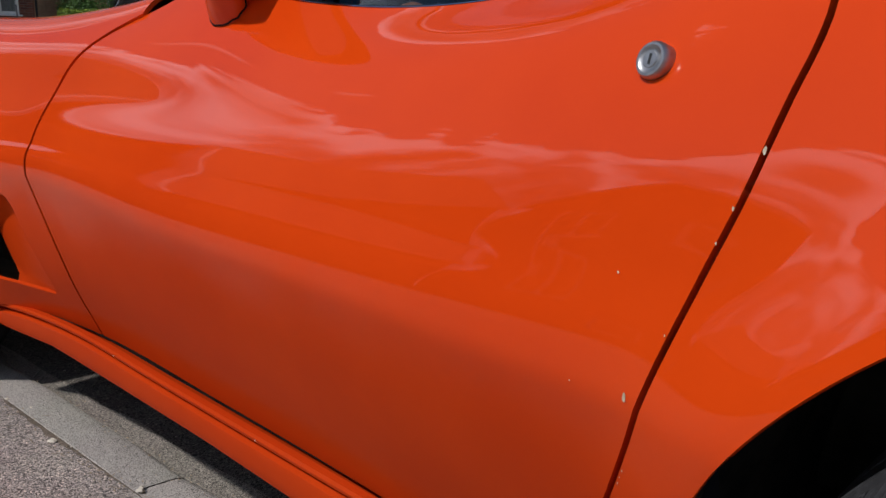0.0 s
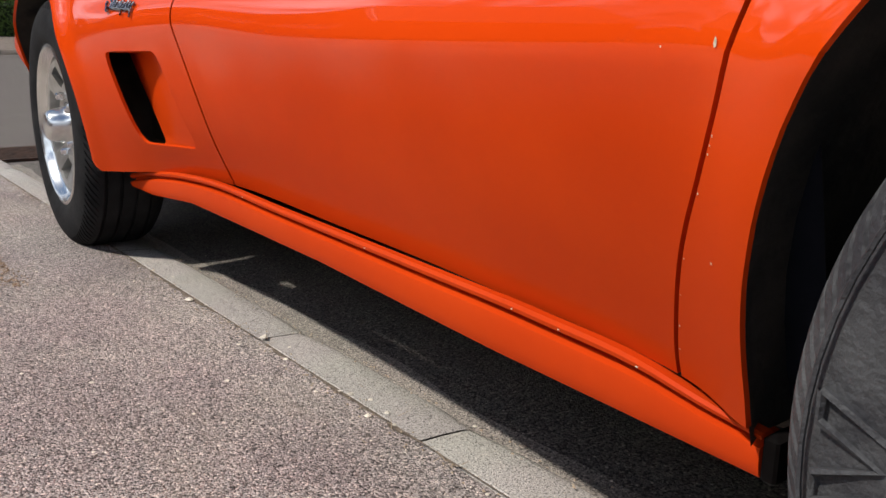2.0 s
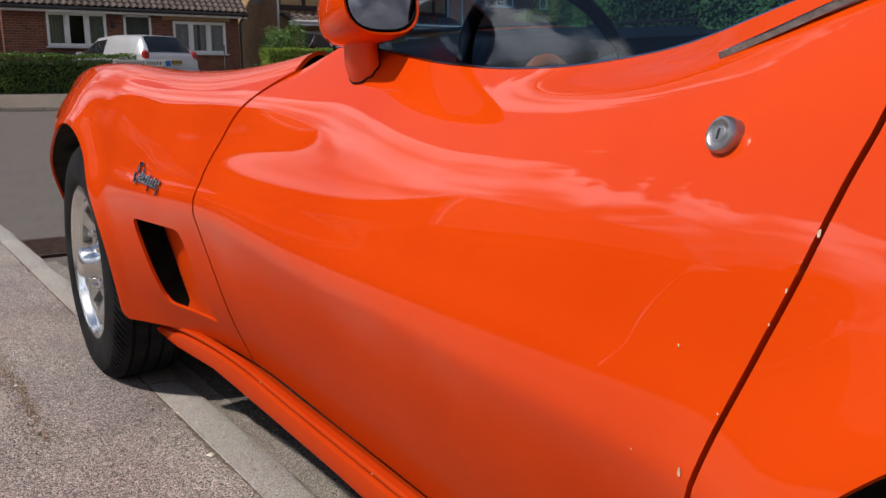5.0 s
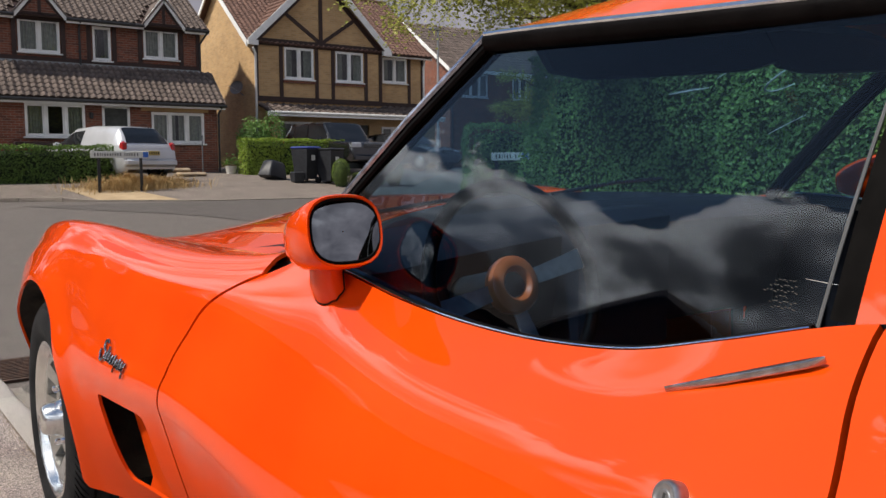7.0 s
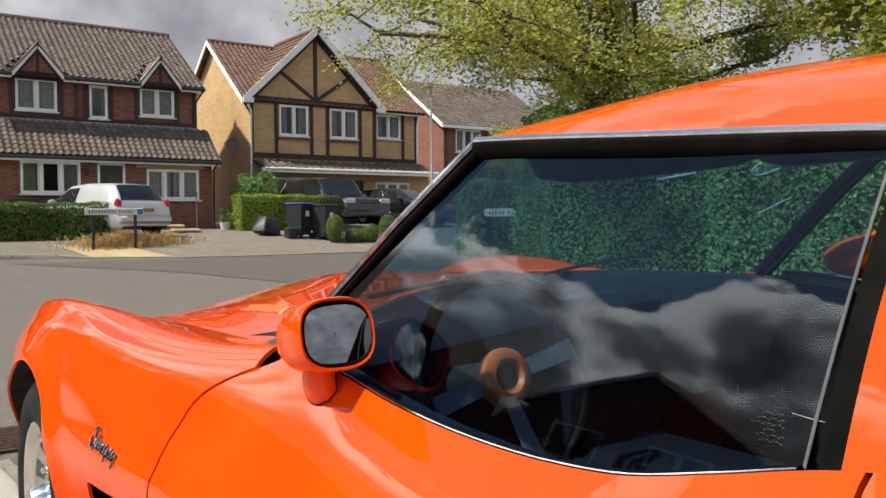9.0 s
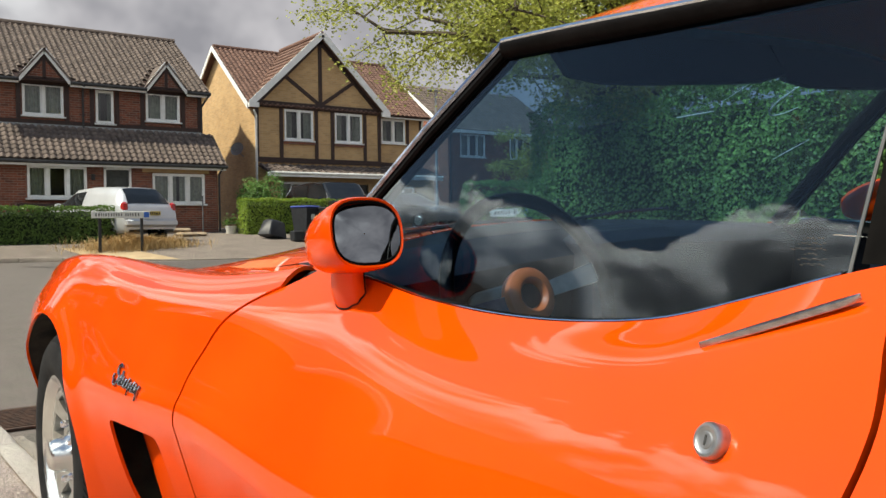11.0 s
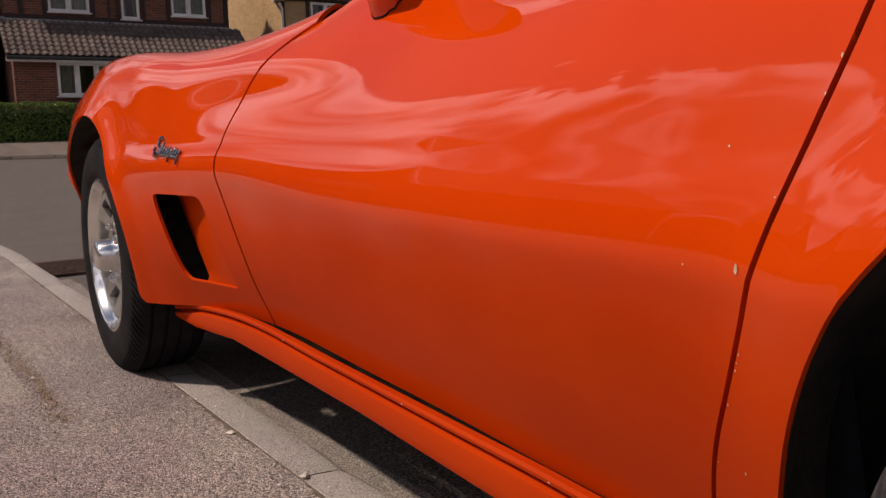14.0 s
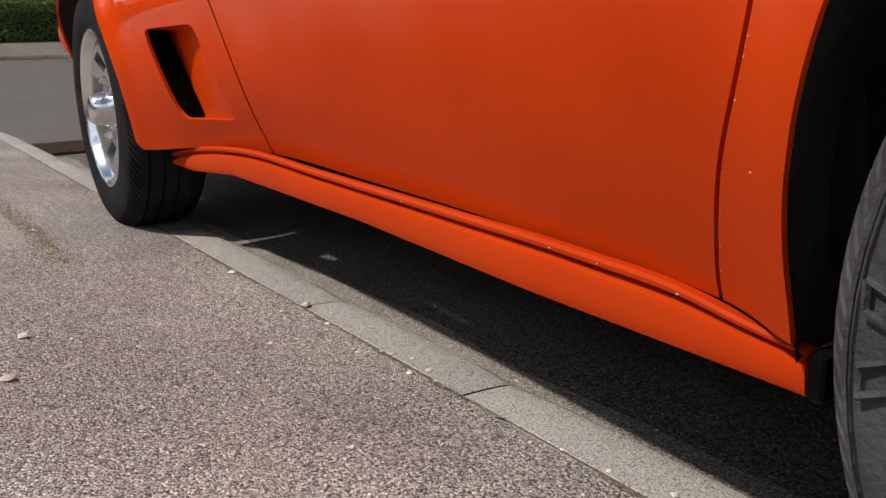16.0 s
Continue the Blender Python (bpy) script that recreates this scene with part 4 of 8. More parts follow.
car_part("rear_fender", mirrored(quarter, "quarter_r"), PAINT)

# dark jamb sheets behind the shut lines, shade put into their colour, and the bay behind the vent
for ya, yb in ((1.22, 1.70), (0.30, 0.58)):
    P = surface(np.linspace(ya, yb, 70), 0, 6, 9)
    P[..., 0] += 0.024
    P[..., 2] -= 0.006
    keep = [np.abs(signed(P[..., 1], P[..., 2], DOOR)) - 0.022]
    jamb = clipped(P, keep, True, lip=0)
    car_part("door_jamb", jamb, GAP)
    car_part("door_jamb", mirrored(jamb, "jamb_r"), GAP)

# hood with its raised centre
P = surface(np.linspace(1.36, 3.5, 90), 7, 9, 10)
Q = P[:, ::-1].copy()
Q[..., 0] = 2 * CX - Q[..., 0]
full = np.concatenate([P, Q[:, 1:]], 1)
full[..., 2] -= 0.002
full[:, :1, 0] += 0.003
full[:, -1:, 0] -= 0.003
car_part("hood", clipped(full, [screen_y(full[..., 0]) + 0.012 - full[..., 1]], True, lip=0.015), PAINT, "long hood with a raised centre bulge")

# nose cap and tail panel
for y, first in ((3.5, 0), (Y0, 0)):
    last = 9 if y > 0 else 6
    P = surface(np.array([y]), first, last, 6)[0]
    ring = [tuple(p) for p in P] + [(2 * CX - p[0], p[1], p[2]) for p in P[::-1]]
    c = (CX, y + (0.06 if y > 0 else -0.05), 0.45)
    m = Mesh().add([*ring, c], [(i, (i + 1) % len(ring), len(ring)) for i in range(len(ring))])
    car_part("nose_cap" if y > 0 else "tail_panel", m, PAINT)

# rocker panels: a bead, a groove and a rounded face
TOP = spline([(0.424, .2655), (0.484, .2735), (0.544, .284), (0.68, .2915), (0.9, .295), (1.3, .299), (1.6, .302), (1.85, .285), (2.0, .266), (2.11, .247)])
ROCK_X = spline([(0.424, -.705), (0.6, -.705), (0.9, -.705), (1.5, -.703), (1.9, -.704), (2.11, -.704)])


def rocker(side):
    m, rows = Mesh(), []
    for y in np.linspace(0.424, 2.105, 80):
        t, x = float(TOP(np.array([y]))[0, 0]) + 0.0035, float(ROCK_X(np.array([y]))[0, 0])
        low = float(np.interp(y, (0.42, 0.75, 1.15, 1.7, 1.95, 2.1), (0.2285, 0.231, 0.242, 0.243, 0.222, 0.220)))
        h, q = t - low, float(np.interp(y, (0.42, 0.60), (0.66, 1.0)))
        prof = [(0.03, t - 0.020 * q), (0.010, t - 0.014 * q), (0.003, t - 0.002), (-0.009, t - 0.001), (-0.0115, t - 0.005 * q), (-0.0105, t - 0.0095 * q), (-0.006, t - 0.0120 * q), (0.0015, t - 0.0130 * q), (0.002, t - 0.0165 * q), (-0.007, t - 0.0185 * q), (-0.0110, t - 0.0205 * q), (-0.0120, t - 0.0245 * q), (-0.0108, low + h * 0.25), (-0.0095, low + 0.004), (-0.0075, low + 0.001), (-0.004, low), (0.05, low + 0.002)]
        rows.append([((x + a) if side < 0 else 2 * CX - (x + a), y, z) for a, z in prof])
    m.grid(rows)
    n = len(rows[0])
    m.f += [tuple(range(n)), tuple(reversed(range(len(m.v) - n, len(m.v))))]
    return m


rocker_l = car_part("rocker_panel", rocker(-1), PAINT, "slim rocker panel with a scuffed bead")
car_part("rocker_panel", rocker(1), PAINT)
car_part("jack_pad", Mesh().box((-0.688, 0.4165, 0.247), (0.054, 0.014, 0.042), bevel=0.004).box((-0.655, 0.405, 0.242), (0.05, 0.016, 0.058), Matrix.Rotation(0.2, 3, "Z"), bevel=0.006), RUBBER, "torn rubber end flap", rocker_l)

# side vent: a ramp that sinks forward into a dark slot
def side_at(y, z):
    k = surface(np.array([y]), 0, 7, 12)[0]
    i = np.argsort(k[:70, 2])
    return float(np.interp(z, k[i, 2], k[i, 0]))


def vent(side):
    ramp = Mesh()
    rows = []
    for u in np.linspace(0, 1, 14):
        row = []
        for v in np.linspace(-0.02, 1.02, 14):
            ya = 1.615 + (1.682 - 1.615) * v
            yb = 1.838 + (2.08 - 1.838) * v
            y = ya + (yb - ya) * u
            z = 0.352 + (0.546 - 0.352) * v - 0.010 * u
            edge = 1 - max(0.0, 1 - (v + 0.02) / 0.10) ** 2
            flush = side_at(y, z) + 0.001
            d = (-0.704 - flush) * (0.26 * min(1.0, u / 0.05) + 0.74 * u ** 1.1)
            row.append((flush + max(0.0, d) * (0.45 + 0.55 * edge), y, z))
        rows.append(row)
    ramp.grid(rows)
    # near-black sheets stand for the shade inside the slot
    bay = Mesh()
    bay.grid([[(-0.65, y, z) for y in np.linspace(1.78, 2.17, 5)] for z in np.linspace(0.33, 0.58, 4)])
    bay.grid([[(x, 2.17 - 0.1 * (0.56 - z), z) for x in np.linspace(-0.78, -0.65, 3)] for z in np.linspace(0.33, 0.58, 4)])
    top = Mesh()
    a = [(side_at(y, 0.531 + (1.94 - y) * 0.037) + 0.002, y, 0.531 + (1.94 - y) * 0.037) for y in np.linspace(1.71, 1.92, 10)]
    top.grid([a, [(p[0] + 0.08, p[1], p[2] - 0.003) for p in a]])
    for m in (ramp, bay, top):
        if side > 0:
            m.v = [(2 * CX - x, y, z) for x, y, z in m.v]
    return ramp, bay, top


for side, parent in ((-1, fender_l), (1, fender_r)):
    ramp, bay, top = vent(side)
    car_part("vent_ramp", ramp, PAINT, "", parent)
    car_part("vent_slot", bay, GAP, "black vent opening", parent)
    car_part("vent_roof", top, PAINT, "", parent)

# wheel houses and floor
for y, r in ((2.489, 0.40), (0.0, 0.42)):
    for side in (-1, 1):
        m = Mesh()
        rows = []
        cy, cz, ra, sq = ARCH_F if y > 1 else ARCH_R
        ra += 0.003
        low_a = -0.28 if y > 1 else -0.12
        for a in np.linspace(low_a, math.pi - low_a, 34):
            py, pz = cy + ra * math.cos(a), cz + ra * math.sin(a) / sq
            edge = CX - (side_at(py, pz) + 0.006)
            rows.append([(CX + side * w, cy + (ra + g) * math.cos(a), cz + (ra + g) * math.sin(a) / sq) for w, g in ((edge, 0.0), (edge - 0.03, 0.012), (0.62, 0.015), (0.45, 0.015))])
        m.grid(rows)
        m.grid([[(CX + side * 0.46, cy + (ra + 0.015) * math.cos(a) * q, cz + (ra + 0.015) * math.sin(a) / sq * q) for q in (0.01, 1)] for a in np.linspace(low_a, math.pi - low_a, 34)])
        car_part("wheel_house", m, UNDER)
m = Mesh().box((CX, 1.25, 0.245), (1.40, 1.62, 0.03)).box((CX, 2.49, 0.30), (1.0, 0.9, 0.05)).box((CX, 0.0, 0.30), (1.0, 0.9, 0.05)).box((CX, 3.15, 0.33), (1.1, 0.5, 0.04)).box((CX, -0.8, 0.34), (1.2, 0.6, 0.04))
m.tube([(CX - 0.35, 0.2, 0.19), (CX - 0.35, 2.2, 0.19)], 0.03, 10)
car_part("floor_pan", m, UNDER)
m = Mesh().tube([(-0.66, 0.02, 0.335), (CX + 0.74, 0.02, 0.335)], 0.035, 10).box((-0.62, 0.33, 0.30), (0.10, 0.05, 0.10), bevel=0.01).tube([(-0.62, 0.36, 0.36), (-0.60, 0.30, 0.31), (-0.56, 0.22, 0.25)], 0.014, 8)
car_part("rear_axle", m, UNDER)
car_part("front_axle", Mesh().tube([(-0.66, 2.489, 0.335), (CX + 0.74, 2.489, 0.335)], 0.035, 10), UNDER)

# ---- wheels ----
RT, WZ = 0.325, 0.336


def tyre_mesh(width, rim, RT, cut_depth):
    """Sidewalls, ribbed tread, and fine slanting cuts round both shoulders."""
    h = width / 2
    half = [(rim - 0.006, h - 0.018), (rim + 0.006, h - 0.008), (rim + 0.030, h), (rim + 0.060, h - 0.001), (RT - 0.034, h - 0.006)]
    cut = [(RT - 0.027, h - 0.0095), (RT - 0.022, h - 0.0125), (RT - 0.016, h - 0.0165), (RT - 0.010, h - 0.0220), (RT - 0.005, h - 0.0295), (RT - 0.002, h - 0.037)]
    prof = [(r, -z, 0) for r, z in half] + [(r, -z, k + 1) for k, (r, z) in enumerate(cut)]
    for g in np.linspace(-h + 0.052, h - 0.052, 4):
        prof += [(RT, g - 0.011, 0), (RT + 0.001, g - 0.0045, 0), (RT - 0.008, g - 0.0035, 0), (RT - 0.008, g + 0.0035, 0), (RT + 0.001, g + 0.0045, 0)]
    prof += [(r, z, k + 1) for k, (r, z) in reversed(list(enumerate(cut)))] + [(r, z, 0) for r, z in reversed(half)]
    turns = 100
    rows = []
    for k in range(turns):
        for s, deep in ((0.0, 0.0), (0.40, 0.0), (0.49, cut_depth), (0.70, cut_depth), (0.79, 0.0)):
            row = []
            for r, z, c in prof:
                a = 2 * math.pi * (k + s + (-0.42 * c if c else 0.0)) / turns
                q = r - (deep if 1 < c < 6 else 0.0)
                row.append((q * math.cos(a), q * math.sin(a), z - (math.copysign(deep * 0.6, z) if 1 < c < 6 else 0.0)))
            rows.append(row)
    rows.append(rows[0])
    return Mesh().grid(rows)


def wheel_disc(rim, face):
    """The slotted alloy wheel: lip, dish, slots and a raised boss; the face looks along +z."""
    m = Mesh()
    prof = [(rim, face - 0.012), (rim + 0.006, face - 0.004), (rim + 0.005, face + 0.003), (rim - 0.003, face + 0.005), (rim - 0.010, face), (rim - 0.015, face - 0.014), (rim - 0.022, face - 0.020), (rim - 0.026, face - 0.055), (rim - 0.030, face - 0.12), (rim - 0.030, face - 0.19), (rim - 0.004, face - 0.20)]
    m.lathe(prof, Matrix(), 72)
    inner = Mesh()
    n = 96
    slots = 8
    rings = [(rim - 0.024, face - 0.030), (rim - 0.036, face - 0.016), (rim - 0.050, face - 0.018), (0.112, face - 0.034), (0.088, face - 0.040), (0.072, face - 0.034), (0.060, face - 0.030)]
    vs = [(r * math.cos(2 * math.pi * k / n), r * math.sin(2 * math.pi * k / n), h) for r, h in rings for k in range(n)]
    fs = []
    for ri in range(len(rings) - 1):
        for k in range(n):
            in_slot = ri == 2 and (k % (n // slots)) in (3, 4, 5, 6, 7, 8)
            if not in_slot:
                fs.append((ri * n + k, ri * n + (k + 1) % n, ri * n + n + (k + 1) % n, ri * n + n + k))
    inner.add(vs, fs)
    # slot walls
    for s in range(slots):
        ks = [s * (n // slots) + 3, s * (n // slots) + 9]
        for k in ks:
            a = 2 * math.pi * k / n
            p, q = rings[2], rings[3]
            quad = [(p[0] * math.cos(a), p[0] * math.sin(a), p[1]), (q[0] * math.cos(a), q[0] * math.sin(a), q[1]), (q[0] * math.cos(a), q[0] * math.sin(a), q[1] - 0.03), (p[0] * math.cos(a), p[0] * math.sin(a), p[1] - 0.03)]
            inner.add(quad, [(0, 1, 2, 3)])
        for rr, hh in (rings[2], rings[3]):
            arc = [(rr * math.cos(2 * math.pi * k / n), rr * math.sin(2 * math.pi * k / n), hh) for k in range(ks[0], ks[1] + 1)]
            inner.grid([arc, [(x, y, z - 0.03) for x, y, z in arc]])
    cap = Mesh().lathe([(0.060, face - 0.032), (0.050, face - 0.024), (0.046, face - 0.008), (0.040, face + 0.016), (0.034, face + 0.024), (0.028, face + 0.027), (0.0005, face + 0.028)], Matrix(), 40)
    nuts = []
    for k in range(5):
        a = 2 * math.pi * k / 5 + 0.3
        nuts.append(Mesh())
        nuts[-1].lathe([(0.010, face - 0.04), (0.010, face - 0.015), (0.007, face - 0.010), (0.0005, face - 0.009)], Matrix.Translation((0.078 * math.cos(a), 0.078 * math.sin(a), 0)), 6)
    return m, inner, cap, nuts


def wheel(y, side, width, outer, dusty):
    """outer: distance of the tyre's outer wall from the car's middle."""
    x = CX + side * (outer - width / 2)
    turn = Matrix.Translation((x, y, 0.331 if dusty else WZ)) @ Matrix.Rotation(radians(90 if side > 0 else -90), 4, "Y")
    w = new("wheel")
    w.parent, w.matrix_parent_inverse = car, SHIFT
    w.matrix_basis = turn
    w.empty_display_size = 0.1
    part("tyre", tyre_mesh(width, 0.207, 0.336 if dusty else 0.325, 0.0075 if dusty else 0.0035), TYRE_DUSTY if dusty else TYRE, w, "dusty black tyre" if dusty else "black tyre")
    lip, disc, cap, nuts = wheel_disc(0.205, width / 2 - 0.012)
    part("rim", lip, ALLOY_POLISHED, w)
    part("wheel_disc", disc.mesh("wheel_disc", ALLOY, weld=True), ALLOY, w, "slotted silver alloy disc")
    part("hub_cap", cap, ALLOY_POLISHED, w)
    for nut in nuts:
        part("lug_nut", nut, CHROME, w)
    drum = Mesh().lathe([(0.15, -0.03), (0.15, 0.03), (0.0005, 0.03)], Matrix(), 32)
    part("brake_disc", drum, UNDER, w)
    if dusty:
        # raised sidewall shapes
        m = Mesh()
        h = width / 2
        for k, kind in enumerate("oiavoviaoviaov"):
            a = 2 * math.pi * k / 14 + 0.22
            r = Matrix.Rotation(a, 4, "Z") @ Matrix.Translation((0.266, 0, h - 0.0008)) @ Matrix.Diagonal((1.12, 1.35, 1, 1))
            if kind == "o":
                for q in (0.030, 0.021):
                    m.tube([r @ Vector((q * math.cos(t) * 0.85, q * math.sin(t) * 0.75, 0)) for t in np.linspace(0, 2 * math.pi, 17)], 0.0030, 5, False)
            elif kind == "i":
                m.tube([r @ Vector(p) for p in ((-0.028, -0.008, 0), (0.028, -0.008, 0), (0.028, 0.008, 0), (-0.028, 0.008, 0), (-0.028, -0.008, 0))], 0.0030, 5, False)
            else:
                s = 1 if kind == "a" else -1
                m.tube([r @ Vector((s * px, py, 0)) for px, py in ((-0.028, -0.026), (0.028, -0.005), (0.028, 0.005), (-0.028, 0.026), (-0.028, 0.012), (0.006, 0), (-0.028, -0.012), (-0.028, -0.026))], 0.0030, 5, False)
        for rr in (0.228, 0.307):
            m.tube([(rr * math.cos(t), rr * math.sin(t), h - 0.002) for t in np.linspace(0, 2 * math.pi, 73)], 0.002, 5, False)
        part("sidewall_relief", m, TYRE_DUSTY, w, "raised outlined shapes on the sidewall")
    return w


for side in (-1, 1):
    wheel(2.489, side, 0.215, 0.882, False)
    wheel(0.026, side, 0.245, 0.905, True)

# ---- car: roof, glass, mirrors, fittings ----
RAIL = spline([(0.30, -.492, 1.138), (0.45, -.492, 1.150), (0.7, -.492, 1.166), (0.85, -.49, 1.176), (0.975, -.487, 1.183)])
CROWN = spline([(-1.12, 0.02), (-0.5, 0.05), (0.0, 0.092), (0.4, 0.103), (0.8, 0.085), (0.985, 0.050)])
UPPER = spline([(-1.12, -.44, .825), (-0.5, -.49, .985), (0.0, -.50, 1.085), (0.30, -.495, 1.136), (0.40, -.492, 1.147)])


def on_side(y, z, out):
    return Vector((side_at(y, z) - out, y, z + out * 0.35))


def mx(p):
    return (2 * CX - p[0], p[1], p[2])


def roof_row(y, x, z):
    c = float(CROWN(np.array([y]))[0, 0])
    us = np.linspace(0, 1, 14)
    half = [(x + (CX - x) * u, y, z + c * (1 - (1 - u) ** 3.6)) for u in us]
    return half + [mx(p) for p in half[-2::-1]]


rows = [roof_row(float(y), *RAIL(np.array([y]))[0]) for y in np.linspace(0.40, 0.985, 24)]
roof = Mesh().grid(rows)
car_part("roof_panel", roof, PAINT_ROOF, "orange removable roof panel")
header = Mesh().grid([rows[-1], [(p[0], p[1] + 0.006, p[2] - 0.022) for p in rows[-1]], [(p[0], p[1] - 0.03, p[2] - 0.03) for p in rows[-1]]])
car_part("roof_header", header, BLACK)
# dark panels added at the header in place of the windscreen's tint band, the driver's hanging lower
head_x, head_z = [p[0] for p in rows[-1]], [p[2] - 0.03 for p in rows[-1]]
for xa, xb, za, zb in ((-0.43, 0.072, 1.116, 1.136), (0.078, 0.60, 1.128, 1.140)):
    front = []
    for t in np.linspace(0, 1, 9):
        x = xa + (xb - xa) * t
        low, high = za + (zb - za) * t + 0.012 * abs(2 * t - 1) ** 6, float(np.interp(x, head_x, head_z)) + 0.004
        front.append([(x, 0.962, high), (x, 0.930, low + 0.004), (x, 0.924, low), (x, 0.916, low + 0.004), (x, 0.948, high)])
    band_panel = Mesh().grid(front)
    band_panel.f += [tuple(range(5)), tuple(range(len(band_panel.v) - 1, len(band_panel.v) - 6, -1))]
    car_part("sun_visor", band_panel, VINYL, "dark panel in place of a windscreen tint band")
rows = []
for y in np.linspace(-1.12, 0.394, 34):
    k = LINES[6](np.array([y]))[0]
    u = UPPER(np.array([y]))[0]
    side = [(k[0] + (u[0] - k[0]) * t - 0.012 * math.sin(math.pi * t), y, k[1] + (u[1] - k[1]) * t) for t in np.linspace(0, 1, 8)[:-1]]
    top = roof_row(float(y), *u)
    rows.append(side + top + [mx(p) for p in side[::-1]])
car_part("rear_roof", Mesh().grid(rows), PAINT, "orange sail panels and fastback roof")
edge = rows[-1]
for side in (-1, 1):
    e = edge[:8] if side < 0 else edge[-8:]
    seal = Mesh().grid([e, [(p[0], p[1] + 0.008, p[2]) for p in e], [(p[0] - 0.006 * side, p[1] + 0.022, p[2]) for p in e], [(p[0] - 0.05 * side, p[1] + 0.030, p[2]) for p in e], [(p[0] - 0.10 * side, p[1] + 0.01, p[2]) for p in e]])
    car_part("pillar_seal", seal, SEAL_GREY, "matt black pillar seal")
    g = [(-0.617, 0.400, 0.905), (-0.616, 0.385, 0.908), (-0.616, 0.366, 0.910), (-0.618, 0.350, 0.912)]
    car_part("sail_gasket", Mesh().tube(g if side < 0 else [mx(p) for p in g], [0.0045, 0.004, 0.0035, 0.001], 8), RUBBER, "black gasket at the pillar foot")


def glass_point(u, v):
    """u: from the front pillar to the rear edge; v: from the belt to the rail."""
    yb = 1.335 + (0.445 - 1.335) * u
    yt = 0.955 + (0.424 - 0.955) * u
    zb, zt = float(LINES[6](np.array([yb]))[0, 1]) - 0.012, float(RAIL(np.array([yt]))[0, 1]) - 0.013
    z, y = zb + (zt - zb) * v, yb + (yt - yb) * v
    s = (z - 0.815) / 0.335
    return [-0.610 + 0.122 * s - 0.009 * math.sin(math.pi * min(1.0, max(0.0, s))), y, z]


pane = Mesh().grid([[tuple(glass_point(u, v)) for v in np.linspace(0, 1, 13)] for u in np.linspace(0, 1, 30)])
edge_pts = [tuple(glass_point(1, v)) for v in np.linspace(0, 1, 13)]


def side_of(m, side):
    if side > 0:
        m.v = [mx(p) for p in m.v]
    return m


for side, door in ((-1, door_l), (1, door_r)):
    m = Mesh(); m.v, m.f = list(pane.v), list(pane.f)
    w = car_part("door_window", side_of(m, side), GLASS if side < 0 else SCREEN, "tinted frameless door window", door)
    car_part("glass_edge", side_of(Mesh().tube(edge_pts, 0.0017, 6), side), GREYBOX, "", door)
    belt = [(float(LINES[6](np.array([y]))[0, 0]) + 0.004, y, float(LINES[6](np.array([y]))[0, 1]) + 0.001) for y in np.linspace(0.43, 1.31, 44)]
    car_part("belt_trim", side_of(Mesh().tube([(x, y, z + (0.003 if side > 0 else 0)) for x, y, z in belt], 0.0012 if side < 0 else 0.0032, 6), side), CHROME, "thin bright belt trim", door)
    inner = [[(p[0] + a, p[1], p[2] + b) for p in belt] for a, b in ((0.001, 0.0), (0.003, 0.0015), (0.006, 0.0022), (0.010, -0.002), (0.03, -0.03))]
    car_part("belt_seal", side_of(Mesh().grid(inner), side), RUBBER, "", door)
    trim = Mesh().grid([[(float(LINES[k](np.array([y]))[0, 0]) + 0.06, y, float(LINES[k](np.array([y]))[0, 1]) - (0.015 if k == 6 else 0)) for k in (0, 2, 4, 6)] for y in np.linspace(0.40, 1.5, 14)])
    trim.box((-0.60, 0.85, 0.66), (0.06, 0.45, 0.05), bevel=0.015)
    car_part("door_card", side_of(trim, side), VINYL, "dark vinyl door card", door)
    # pillar: body-colour core in bright and black trim
    a = [Vector(p) for p in ((-0.584, 1.349, 0.868), (-0.551, 1.243, 0.962), (-0.516, 1.121, 1.068), (-0.476, 0.976, 1.181))]
    car_part("windscreen_pillar", side_of(Mesh().tube([p + Vector((0.014, 0.010, 0)) for p in a], 0.015, 8), side), RUBBER)
    car_part("pillar_trim", side_of(Mesh().tube([p + Vector((-0.002, 0.014, 0.006)) for p in a], 0.0062, 8), side), PILLAR_METAL, "metal pillar moulding with a sky tint")
    car_part("pillar_trim", side_of(Mesh().tube([p + Vector((-0.004, -0.002, -0.003)) for p in a], 0.0065, 8), side), RUBBER, "black pillar gasket")
    car_part("pillar_trim", side_of(Mesh().tube([p + Vector((0.010, -0.012, -0.006)) for p in a], 0.006, 8), side), RUBBER)
    rail = [(float(RAIL(np.array([y]))[0, 0]) - 0.003, y, float(RAIL(np.array([y]))[0, 1]) - 0.002) for y in np.linspace(0.36, 0.985, 20)]
    car_part("drip_rail", side_of(Mesh().tube([(x - 0.0012, y, z + 0.0012) for x, y, z in rail], 0.0042, 8), side), CHROME, "bright roof drip rail")
    under = [[(p[0] + a, p[1], p[2] + b) for p in rail] for a, b in ((-0.0046, -0.0012), (-0.0060, -0.0024), (-0.0068, -0.006), (-0.0062, -0.013), (-0.001, -0.020), (0.012, -0.024), (0.03, -0.014))]
    car_part("roof_seal", side_of(Mesh().grid(under), side), RUBBER)

# maker's etching, a smear and fine scratches on the driver's glass
def on_glass(y, z):
    q = (z - 0.815) / 0.335
    return (-0.6106 + 0.122 * q - 0.009 * math.sin(math.pi * min(1.0, max(0.0, q))), y, z)


